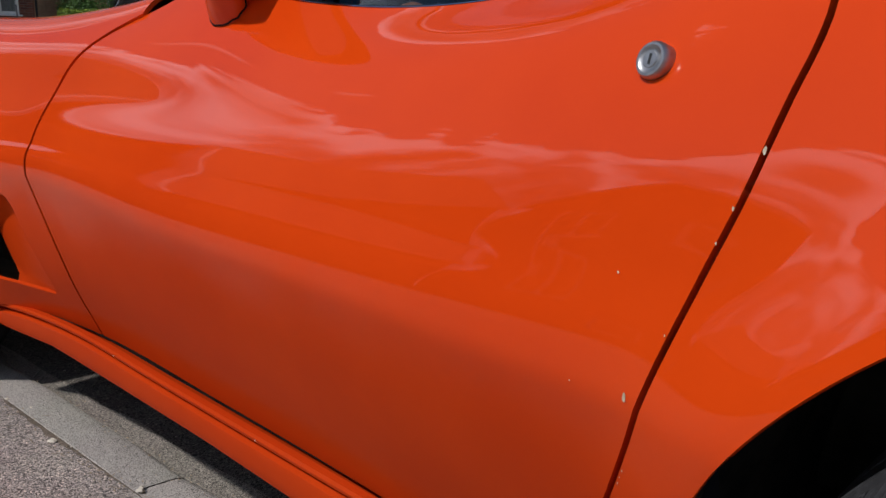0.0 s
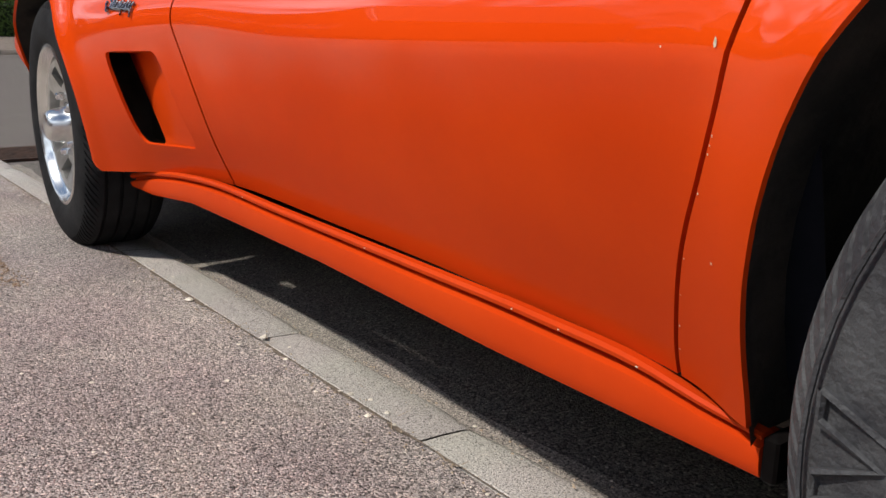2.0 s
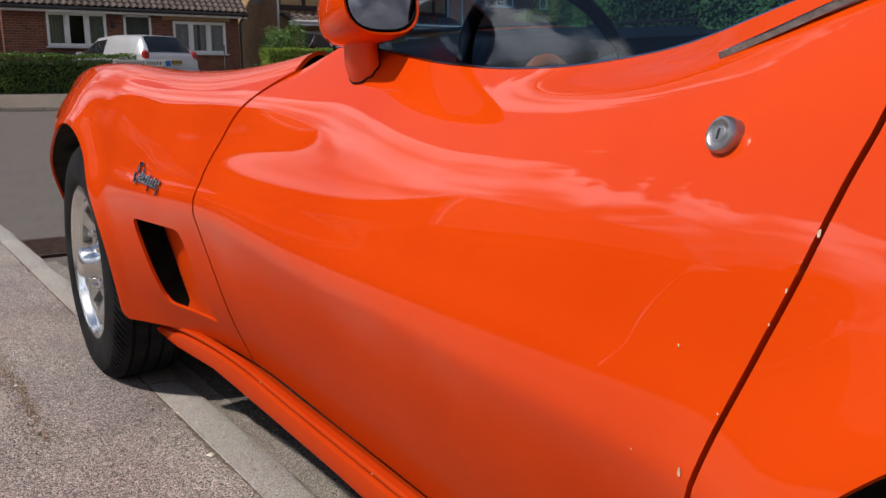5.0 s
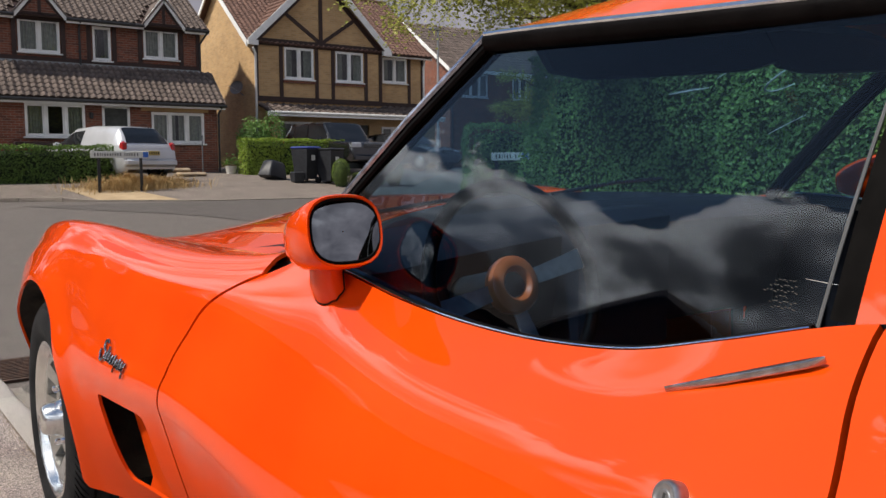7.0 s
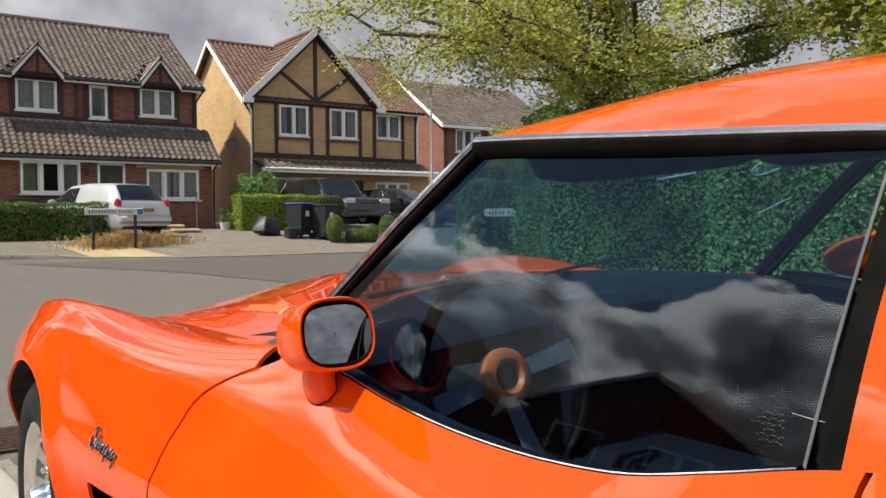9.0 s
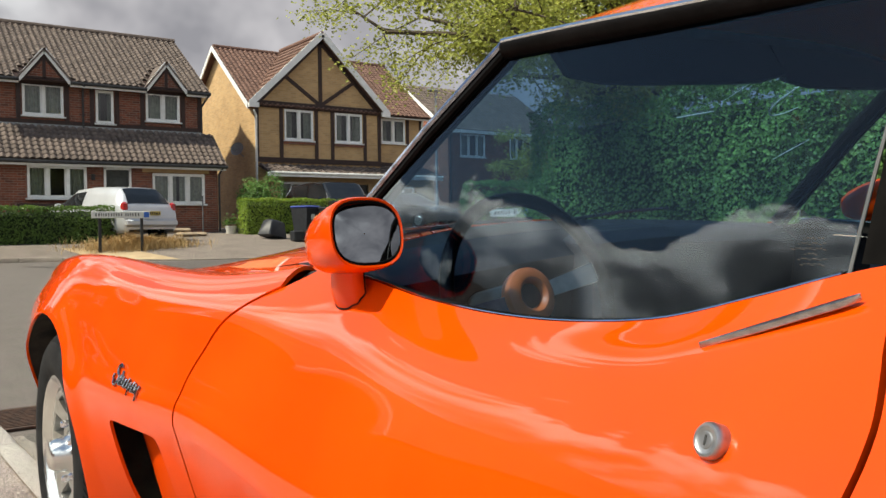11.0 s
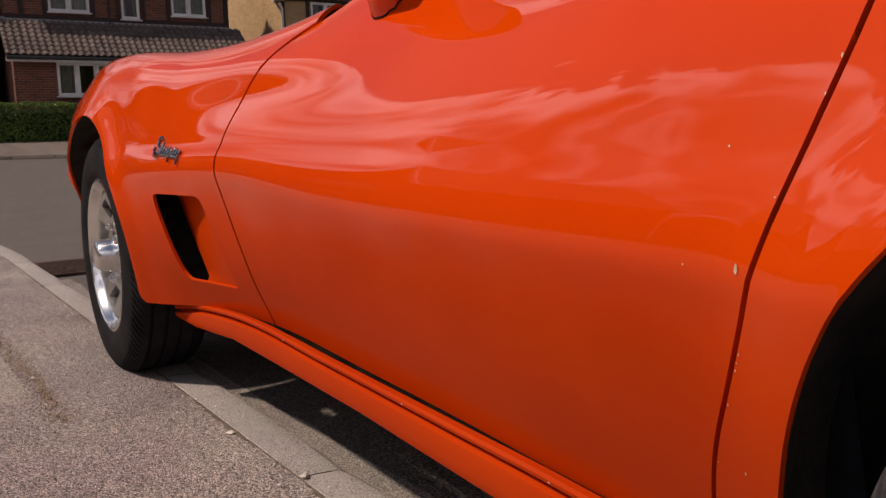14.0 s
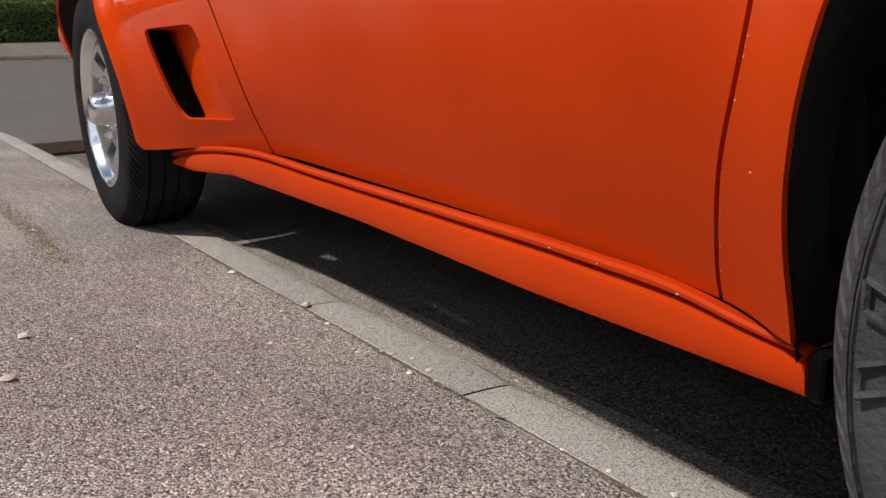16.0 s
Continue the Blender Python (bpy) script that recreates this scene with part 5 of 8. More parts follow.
for k, (n, shift) in enumerate(((6, 0.0), (8, 0.001), (10, 0.003), (4, 0.0), (8, -0.001), (7, -0.002))):
    for i in range(n):
        y = 0.478 + shift + 0.0031 * (n / 2 - i)
        z = 0.9155 - 0.0042 * k + 0.0004 * ((i * 5 + k * 3) % 3)
        car_part("glass_marking", Mesh().tube([on_glass(y, z), on_glass(y - 0.0014 - 0.0006 * ((i + k) % 3), z + 0.0007 * (i % 3 - 1))], 0.0003, 4), ETCHED, "", door_l)
car_part("glass_smear", Mesh().tube([on_glass(0.462, 0.919), on_glass(0.449, 0.918), on_glass(0.432, 0.917)], [0.0001, 0.0002, 0.0001], 4), SCRATCHED, "", door_l)

# windscreen
wr = []
base = [Vector((-0.584, 1.352, 0.868)), Vector((CX, 1.66, 0.915))]
topw = [Vector((-0.476, 0.985, 1.18)), Vector((CX, 1.075, 1.222))]
for u in np.linspace(0, 1, 12):
    s = 1 - (1 - u) ** 1.8
    b = Vector((base[0].x + (CX - base[0].x) * u, base[0].y + (base[1].y - base[0].y) * s, base[0].z + (base[1].z - base[0].z) * s))
    t = Vector((topw[0].x + (CX - topw[0].x) * u, topw[0].y + (topw[1].y - topw[0].y) * s, topw[0].z + (topw[1].z - topw[0].z) * s))
    wr.append([tuple(b.lerp(t, v) + Vector((0, 0.02, 0.012)) * math.sin(math.pi * v)) for v in np.linspace(0, 1, 8)])
wr += [[mx(p) for p in r] for r in wr[-2::-1]]
ws = car_part("windscreen", Mesh().grid(wr), SCREEN, "raked tinted windscreen")


def on_screen(x, z):
    """A place on the inside of the windscreen."""
    side, v = min(x, 2 * CX - x), 0.7
    for _ in range(8):
        left = base[0].x + (topw[0].x - base[0].x) * v
        q = 1 - (1 - (side - left) / (CX - left)) ** 1.8
        b, t = base[0].lerp(base[1], q), topw[0].lerp(topw[1], q)
        v = (z - 0.012 * math.sin(math.pi * v) - b.z) / (t.z - b.z)
    return (x, b.y + (t.y - b.y) * v + 0.02 * math.sin(math.pi * v) - 0.003, z - 0.001)


# smears on the windscreen: a hook and three strokes
hook = [on_screen(0.462 + 0.040 * math.cos(a), 1.165 + 0.045 * math.sin(a)) for a in np.linspace(2.7, 5.5, 16)]
car_part("glass_smear", Mesh().tube(hook, [0.0007 + 0.0010 * math.sin(math.pi * k / 15) for k in range(16)], 4), SCRATCHED, "", ws)
for x, z, dx, dz, r in ((0.272, 1.127, 0.036, 0.005, 0.0015), (0.600, 1.046, 0.012, 0.020, 0.0010), (0.296, 1.162, 0.001, 0.014, 0.0009)):
    car_part("glass_smear", Mesh().tube([on_screen(x + dx * k, z + dz * k) for k in (-1, 0, 1)], [r * 0.4, r, r * 0.5], 4), SCRATCHED, "", ws)
low = [r[0] for r in wr]
car_part("cowl", Mesh().grid([[(p[0], p[1] + 0.03, p[2] - 0.012) for p in low], [(p[0], p[1] - 0.005, p[2] - 0.006) for p in low], [(p[0], p[1] - 0.05, p[2] - 0.04) for p in low]]), BLACK)
m = Mesh()
for k in range(2):
    x = -0.30 + 0.5 * k
    m.tube([(x, 1.60, 0.905), (x + 0.25, 1.63, 0.915), (x + 0.42, 1.62, 0.915)], 0.005, 6)
car_part("wiper", m, BLACK)


# door mirror
def door_mirror(side, door):
    c = Vector((-0.652, 1.085, 0.922))
    n = Vector((-0.03, -0.975, 0.19)).normalized()
    right = Vector((1, 0, 0)) - n * n.x
    right.normalize()
    upv = right.cross(-n).normalized()
    upv = upv if upv.z > 0 else -upv

    def ring(w, h, off, px=2.8):
        out = []
        for t in np.linspace(0, 2 * math.pi, 33)[:-1]:
            ct, st = math.cos(t), math.sin(t)
            r = (abs(ct) ** px + abs(st) ** px) ** (-1 / px)
            out.append(c + right * (w * r * ct) + upv * (h * r * st) - n * off)
        return out
    W, H = 0.0545, 0.0475
    shell = Mesh()
    rings = [ring(W - 0.003, H - 0.003, 0.006), ring(W - 0.002, H - 0.002, -0.003), ring(W + 0.001, H + 0.001, -0.004), ring(W + 0.003, H + 0.003, 0.0), ring(W + 0.003, H + 0.003, 0.03), ring(W - 0.001, H, 0.07), ring(W - 0.010, H - 0.008, 0.105), ring(W - 0.022, H - 0.019, 0.128), ring(W - 0.038, H - 0.034, 0.139), ring(0.002, 0.002, 0.141)]
    rings = [[tuple(p) for p in r + r[:1]] for r in rings]
    shell.grid(rings)
    stalk = Mesh()
    srows = []
    for s, (dx, dy, z) in enumerate(((0.0, 0.0, 0.905), (0.001, 0.003, 0.880), (0.005, 0.008, 0.858), (0.011, 0.014, 0.840), (0.022, 0.02, 0.824), (0.042, 0.026, 0.80), (0.06, 0.03, 0.78))):
        wy, wx = (0.029, 0.0225) if s < 3 else (0.029 + 0.004 * (s - 2), 0.0225 + 0.0025 * (s - 2))
        srows.append([(-0.654 + dx + wx * math.cos(t), 1.138 + dy + wy * math.sin(t), z) for t in np.linspace(0, 2 * math.pi, 25)])
    if side > 0:
        srows = srows[:-2]
    stalk.grid(srows)
    foot = []
    for j in range(25):
        col = [Vector(r[j]) for r in srows]
        hitp = col[-1]
        for a, b in zip(col, col[1:]):
            for s in np.linspace(0, 1, 12):
                q = a.lerp(b, s)
                if q.x >= side_at(q.y, q.z):
                    hitp = q
                    break
            else:
                continue
            break
        foot.append(hitp)
    gasket = Mesh().tube([tuple(q) for q in foot], 0.0014, 6, False)
    # bulging glass, turned a little outward inside its shell
    rows = []
    for q in (1.0, 0.8, 0.6, 0.4, 0.2, 0.02):
        loop = ring((W - 0.004) * q, (H - 0.004) * q, 0.0075)
        loop = [p + n * (0.0020 * (1 - q * q) - 0.22 * (p - c).dot(-right)) for p in loop]
        rows.append([tuple(p) for p in loop + loop[:1]])
    pane_m = Mesh().grid(rows)
    bez = Mesh().tube([tuple(p) for p in ring(W - 0.0042, H - 0.0042, -0.001)] + [tuple(ring(W - 0.0042, H - 0.0042, -0.001)[0])], 0.0024, 6, False)
    mo = car_part("door_mirror", side_of(shell, side), PAINT, "orange bullet-shaped door mirror")
    car_part("mirror_stalk", side_of(stalk, side), PAINT, "", mo)
    car_part("mirror_gasket", side_of(gasket, side), RUBBER, "", mo)
    car_part("mirror_pane", side_of(pane_m, side), MIRROR, "rounded mirror glass", mo)
    car_part("mirror_bezel", side_of(bez, side), RUBBER, "", mo)


door_mirror(-1, door_l)
door_mirror(1, door_r)

# door lock: a chromed cup with a keyway
ln = Vector((-0.94, 0.20, 0.28)).normalized()
lc = Vector((side_at(0.463, 0.775), 0.463, 0.775))
lm = Matrix.Translation(lc) @ ln.to_track_quat("Z", "Y").to_matrix().to_4x4()
car_part("door_lock", Mesh().lathe([(0.0132, -0.004), (0.0135, 0.004), (0.0132, 0.0072), (0.0118, 0.0092), (0.0100, 0.0093), (0.0090, 0.0085), (0.0062, 0.0083), (0.0056, 0.0090), (0.0005, 0.0090)], lm, 40), LOCK_METAL, "worn round metal door lock", door_l)
m = Mesh().box(lm @ Vector((0, 0, 0.0091)), (0.0016, 0.0075, 0.001), lm.to_3x3())
car_part("keyway", m, INK, "", door_l)

# door handle: a slim blade lying along the shoulder


hm = Mesh()
rows = []
for t in np.linspace(0, 1, 26):
    y, z = 0.522 + (0.397 - 0.522) * t, 0.8325 + (0.8785 - 0.8325) * t
    w = 0.0008 + 0.0034 * min(1, t / 0.4)
    if t > 0.86:
        w *= math.sqrt(max(0.02, 1 - ((t - 0.86) / 0.14) ** 2))
    c = on_side(y, z, 0.0004)
    rows.append([tuple(c + Vector((0.9, 0, 0.45)) * (k * w * 0.85) + Vector((-0.45, 0, 0.9)) * o) for k, o in ((-1, -0.004), (-1.0, 0.0002), (-0.8, 0.0012), (-0.1, 0.0018), (0.6, 0.0014), (1, 0.0006), (1.05, -0.004))])
hm.grid(rows)
hm.f += [tuple(range(7)), tuple(range(len(hm.v) - 7, len(hm.v)))[::-1]]
car_part("door_handle", hm, HANDLE_METAL, "slim bright blade door handle", door_l)

# fender badge: a flowing bright squiggle
bm_ = Mesh()
# a tall looped initial, then a row of small strokes on a common line
path = [(0.010 * math.cos(a), 0.0115 + 0.0095 * math.sin(a)) for a in np.linspace(0.4, 4.5, 16)]
path += [(-0.002 + 0.011 * math.cos(a), -0.0085 + 0.0105 * math.sin(a)) for a in np.linspace(1.5, -2.9, 16)]
path += [(-0.022, -0.006), (-0.020, 0.001)]
bm_.tube([tuple(on_side(1.886 - u, 0.630 + v, 0.004)) for u, v in path], 0.0029, 6)
path = []
for t in np.linspace(0, 1, 120):
    lean_ = 0.0085 * math.sin(t * 2 * math.pi * 7.5)
    path.append(tuple(on_side(1.872 - 0.116 * t - 0.35 * lean_, 0.624 - 0.006 * t + lean_ * (0.8 + 0.3 * math.sin(t * 19)), 0.004)))
bm_.tube(path, 0.0026, 6)
bm_.tube([tuple(on_side(1.874 - 0.118 * t, 0.617 - 0.006 * t, 0.003)) for t in np.linspace(0, 1, 12)], 0.0034, 6)
for y, z, up in ((1.862, 0.626, 0.015), (1.803, 0.616, -0.015), (1.757, 0.616, -0.019)):
    bm_.tube([tuple(on_side(y + 0.003 * t, z + up * t, 0.004)) for t in np.linspace(0, 1, 5)], 0.0025, 6)
car_part("fender_badge", bm_, BADGE_METAL, "flowing bright metal script badge", fender_l)

# paint chips
random.seed(4)


def chip(y, z, a, b):
    pts = []
    for k in range(9):
        t = 2 * math.pi * k / 9
        r = random.uniform(0.65, 1.15)
        pts.append(tuple(on_side(y + a * r * math.cos(t), z + b * r * math.sin(t), 0.0011)))
    car_part("paint_chip", Mesh().add(pts, [tuple(range(9))]), PAINT_CHIP, "", door_l)


for y, z, a, b in ((.4325, .559, .0017, .0038), (.480, .5555, .0007, .0009), (.447, .405, .001, .0012), (.454, .637, .0009, .0011), (.367, .725, .0013, .0026), (.379, .690, .0009, .002), (.386, .668, .0006, .0012), (.409, .606, .0006, .001)):
    chip(y, z, a, b)
for k in range(9):
    z = random.uniform(.30, .50)
    y = float(np.interp(z, [p[1] for p in DOOR_REAR], [p[0] for p in DOOR_REAR])) - 0.007
    chip(y, z, .0006, random.uniform(.0006, .002))
for y in (0.65, 0.72, 1.02, 1.43, 0.55):
    t, x = float(TOP(np.array([y]))[0, 0]), float(ROCK_X(np.array([y]))[0, 0])
    car_part("paint_chip", Mesh().box((x - 0.0105, y, t - 0.004), (0.0022, random.uniform(0.0016, 0.0035), 0.0018), bevel=0.0006), PAINT_CHIP, "", rocker_l)

# ---- car interior ----
m = Mesh()
rows = [[(x, y, z + 0.02 * math.cos((x - CX) * 3)) for x in np.linspace(-0.56, 0.72, 12)] for y, z in ((1.62, 0.86), (1.50, 0.872), (1.40, 0.868), (1.33, 0.855), (1.30, 0.83), (1.31, 0.74), (1.34, 0.6))]
m.grid(rows)
m.box((CX, 1.30, 0.74), (0.26, 0.12, 0.30), bevel=0.02)
car_part("dashboard", m, VINYL, "dark padded dashboard")
m = Mesh().box((CX, 0.9, 0.45), (0.24, 0.9, 0.30), bevel=0.03).box((CX, 0.85, 0.27), (1.30, 1.2, 0.03)).box((CX, 0.20, 0.62), (1.25, 0.04, 0.7), bevel=0.01).box((CX, -0.1, 0.80), (1.2, 0.6, 0.03))
car_part("cabin_floor", m, VINYL)
for cx in (-0.30, 0.46):
    m = Mesh()
    m.box((cx, 0.80, 0.40), (0.46, 0.50, 0.16), bevel=0.05)
    part_c = car_part("seat", m, VINYL, "low dark bucket seat")
    b = Mesh().box((cx, 0.47, 0.66), (0.44, 0.13, 0.60), Matrix.Rotation(radians(14), 3, "X"), bevel=0.05).box((cx, 0.40, 0.93), (0.26, 0.09, 0.14), Matrix.Rotation(radians(14), 3, "X"), bevel=0.03)
    car_part("seat_back", b, VINYL, "", part_c)
sw = Matrix.Translation((-0.297, 1.176, 0.795)) @ Vector((0.0, -0.94, 0.34)).to_track_quat("Z", "Y").to_matrix().to_4x4()
m = Mesh().tube([sw @ Vector((0.172 * math.cos(t), 0.172 * math.sin(t), 0.03)) for t in np.linspace(0, 2 * math.pi, 49)], 0.0125, 10, False)
steer = car_part("steering_wheel", m, RUBBER, "three-spoke steering wheel with an orange hub ring")
for a in (0.16, math.pi + 0.16, -math.pi / 2 + 0.16):
    r = Matrix.Rotation(a, 4, "Z")
    m = Mesh().prism([sw @ r @ Vector(p) for p in ((0.03, -0.013, 0.012), (0.166, -0.018, 0.026), (0.166, 0.018, 0.026), (0.03, 0.013, 0.012))], sw.to_3x3() @ Vector((0, 0, 0.004)))
    car_part("spoke", m, SPOKE, "brushed metal spoke", steer, smooth=False)
car_part("hub_ring", Mesh().lathe([(0.022, 0.02), (0.024, 0.03), (0.030, 0.036), (0.040, 0.036), (0.048, 0.030), (0.050, 0.020), (0.048, 0.008), (0.022, 0.008)], sw, 40, True), WOOD_ORANGE, "orange hub ring", steer)
car_part("horn_button", Mesh().lathe([(0.022, 0.01), (0.021, 0.026), (0.0005, 0.029)], sw, 24), BLACK, "", steer)
car_part("steering_column", Mesh().tube([sw @ Vector((0, 0, 0.01)), (-0.285, 1.36, 0.755)], 0.032, 14), BLACK)

# the road's camber: the side away from the kerb stands higher
LEAN = 0.055


def leaning(x):
    return LEAN * max(0.0, x + 0.45)


for ob in car.children:
    if ob.type == "EMPTY":
        ob.matrix_basis = Matrix.Translation((0, 0, leaning(ob.matrix_basis.translation.x))) @ ob.matrix_basis
        continue
    for o in (ob, *ob.children):
        for v in o.data.vertices:
            v.co.z += leaning(v.co.x)
        o.data.update()

# ---- houses ----
def wall_with_openings(x0, x1, z0, z1, y, holes, thick=0.25):
    """A wall facing -y, with openings (xa, xb, za, zb) that go through it."""
    xs = sorted({x0, x1, *[h[0] for h in holes], *[h[1] for h in holes]})
    zs = sorted({z0, z1, *[h[2] for h in holes], *[h[3] for h in holes]})
    nx, nz = len(xs), len(zs)
    vs = [(x, yy, z) for yy in (y, y + thick) for z in zs for x in xs]

    def solid(i, k):
        if not (0 <= i < nx - 1 and 0 <= k < nz - 1):
            return False
        cx, cz = (xs[i] + xs[i + 1]) / 2, (zs[k] + zs[k + 1]) / 2
        return not any(h[0] < cx < h[1] and h[2] < cz < h[3] for h in holes)
    fs, back = [], nx * nz
    for i in range(nx - 1):
        for k in range(nz - 1):
            if solid(i, k):
                a, b, c, d = k * nx + i, k * nx + i + 1, (k + 1) * nx + i + 1, (k + 1) * nx + i
                fs += [(a, b, c, d), (d + back, c + back, b + back, a + back)]
                for (p, q), n in (((a, b), (i, k - 1)), ((b, c), (i + 1, k)), ((c, d), (i, k + 1)), ((d, a), (i - 1, k))):
                    if not solid(*n):
                        fs.append((q, p, p + back, q + back))
    return Mesh().add(vs, fs)


def ring_frame(x0, x1, z0, z1, ya, yb, b, c=0.008):
    """A rectangular frame in one piece, its front edges chamfered."""
    loops = []
    for d, y in ((0, yb), (0, ya + c), (c, ya), (b - c, ya), (b, ya + c), (b, yb)):
        loops.append([(x0 + d, y, z0 + d), (x1 - d, y, z0 + d), (x1 - d, y, z1 - d), (x0 + d, y, z1 - d)])
    vs = [p for q in loops for p in q]
    n = len(loops)
    fs = [(k * 4 + e, k * 4 + (e + 1) % 4, (k + 1) % n * 4 + (e + 1) % 4, (k + 1) % n * 4 + e) for k in range(n) for e in range(4)]
    return Mesh().add(vs, fs)


def window(parent, x0, x1, z0, z1, y, lights=2, curtain=True, name="window", back=None):
    """A white casement: outer frame, mullions, sashes, sill, panes and what hangs behind."""
    w, h, b = x1 - x0, z1 - z0, 0.055
    ob = part(name, ring_frame(x0, x1, z0, z1, y - 0.015, y + 0.075, b), UPVC, parent, "white plastic casement window", smooth=False)
    for k in range(1, lights):
        part("mullion", Mesh().box((x0 + w * k / lights, y + 0.03, (z0 + z1) / 2), (0.075, 0.085, h - 2 * b + 0.01), bevel=0.008), UPVC, ob, smooth=False)
    for k in range(lights):
        a, c = x0 + w * k / lights + 0.045, x0 + w * (k + 1) / lights - 0.045
        part("sash", ring_frame(a, c, z0 + b, z1 - b, y + 0.008, y + 0.06, 0.035, 0.006), UPVC, ob, smooth=False)
        p = Mesh().add([(a + 0.03, y + 0.05, z0 + b + 0.03), (c - 0.03, y + 0.05, z0 + b + 0.03), (c - 0.03, y + 0.05, z1 - b - 0.03), (a + 0.03, y + 0.05, z1 - b - 0.03)], [(0, 1, 2, 3)])
        g = part("pane", p, GLASS_CLEAR, ob)
        g.visible_shadow = False
    part("window_sill", Mesh().box(((x0 + x1) / 2, y - 0.03, z0 - 0.03), (w + 0.12, 0.14, 0.05), bevel=0.012), UPVC, ob)
    # a flat dark sheet stands in for the unlit room
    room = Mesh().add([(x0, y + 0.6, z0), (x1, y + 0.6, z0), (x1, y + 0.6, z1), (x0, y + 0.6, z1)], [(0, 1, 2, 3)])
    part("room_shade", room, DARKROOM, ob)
    if curtain:
        for a, e in ((x0 + 0.03, x0 + w * 0.47), (x1 - w * 0.47, x1 - 0.03)) if curtain == "drawn" else ((x0 + 0.03, x0 + w * 0.3), (x1 - w * 0.3, x1 - 0.03)):
            n = 18
            c = Mesh().grid([[(a + (e - a) * k / n, y + 0.16 + 0.025 * math.sin(k * 2.1), z) for k in range(n + 1)] for z in (z0 + 0.02, z1 - 0.02)])
            part("curtain", c, CURTAIN, ob, "pale hanging curtain")
    return ob


def pantile_mesh(w, l):
    """One roof tile: a roll and a pan, with a thick lower edge; lies in x, up the slope in y."""
    m = Mesh()
    n = 6
    prof = [(w * k / n, 0.026 * math.sin(math.pi * 2 * k / n - 0.6)) for k in range(n + 1)]
    top = [[(x, y, z + (0.034 if y == 0 else 0.012)) for x, z in prof] for y in (0, l)]
    m.grid(top)
    m.grid([[(x, 0, z + 0.034) for x, z in prof], [(x, 0.004, z - 0.004) for x, z in prof]])
    return m


def tiled_slope(parent, x0, x1, y0, z0, y1, z1, mat, w, l, single_tiles, skip=None, name="roof_tile"):
    """Tiles up a slope that climbs from (y0, z0) to (y1, z1)."""
    run, rise = y1 - y0, z1 - z0
    length, ang = math.hypot(run, rise), math.atan2(rise, run)
    ni, nj = int(round((x1 - x0) / w)), int(length / l)
    w, l = (x1 - x0) / ni, length / nj
    base = pantile_mesh(w, l * 1.06)
    me = base.mesh("roof_tile", mat) if single_tiles else None
    joined = Mesh()
    for j in range(nj):
        for i in range(ni):
            x, d = x0 + i * w, j * l
            y, z = y0 + d * math.cos(ang), z0 + d * math.sin(ang)
            if skip and skip(x + w / 2, y, z):
                continue
            m = Matrix.Translation((x + random.uniform(-1, 1) * 0.004, y, z + random.uniform(0, 0.005))) @ Matrix.Rotation(ang + random.uniform(-1, 1) * 0.01, 4, "X")
            if single_tiles:
                o = new(name, me)
                o.parent = parent
                o.matrix_basis = m
            else:
                joined.add([m @ Vector(p) for p in base.v], base.f)
    if not single_tiles:
        part("roof_tiles", joined, mat, parent)["kind"] = "stuff"


def slab(p, q, r, s, t):
    """A sheet through four corners with thickness t below."""
    a = [Vector(v) for v in (p, q, r, s)]
    n = (a[1] - a[0]).cross(a[3] - a[0]).normalized()
    if n.z < 0:
        n = -n
    return Mesh().prism(a, -n * t)


def bar(m, a, b, y, w, d=0.05):
    """A flat timber on a wall that faces -y, from a to b in x and z."""
    a, b = Vector((a[0], 0, a[1])), Vector((b[0], 0, b[1]))
    u = (b - a).normalized()
    n = Vector((-u.z, 0, u.x)) * w / 2
    m.prism([(p.x, y, p.z) for p in (a + n, b + n, b - n, a - n)], (0, -d, 0))


random.seed(11)
# house with dark timber panels and brown pantiles
H1X0, H1X1, H1Y, H1B = 1.95, 8.85, 28.8, 0.75
h1 = thing("house", "red brick house with dark boarding and brown pantiles", "house")
up_w = [(3.19, 4.38, 4.57, 5.59), (5.35, 5.91, 4.44, 5.52), (6.95, 8.09, 4.62, 5.59)]
m = wall_with_openings(H1X0, H1X1, H1B, 5.66, H1Y, up_w)
part("back_wall", Mesh().box(((H1X0 + H1X1) / 2, H1Y + 7.0, 3.2), (H1X1 - H1X0, 0.25, 4.9)), BRICK_RED, h1, smooth=False)
for x in (H1X0, H1X1 - 0.25):
    part("side_wall", Mesh().prism([(x, H1Y + 0.25, 0.75), (x, H1Y + 6.87, 0.75), (x, H1Y + 6.87, 5.65), (x, H1Y + 3.5, 8.0), (x, H1Y + 0.25, 5.78), (x, H1Y + 0.25, 5.65)], (0.25, 0, 0)), BRICK_RED, h1, smooth=False)
part("wall", m, BRICK_RED, h1, "red brick wall", smooth=False)
for k, q in enumerate(up_w):
    window(h1, *q[:2], *q[2:], H1Y - 0.02, 1 if k == 1 else 2, "drawn" if k != 1 else True)
m = Mesh()
for z in (4.36, 5.62):
    bar(m, (H1X0, z), (H1X1, z), H1Y, 0.17)
for x in (2.42, 3.08, 4.48, 5.24, 6.02, 6.84, 8.20, 8.78):
    bar(m, (x, 4.42), (x, 5.56), H1Y, 0.13, 0.045)
part("timber_boarding", m, TIMBER, h1, "dark stained boarding", smooth=False)
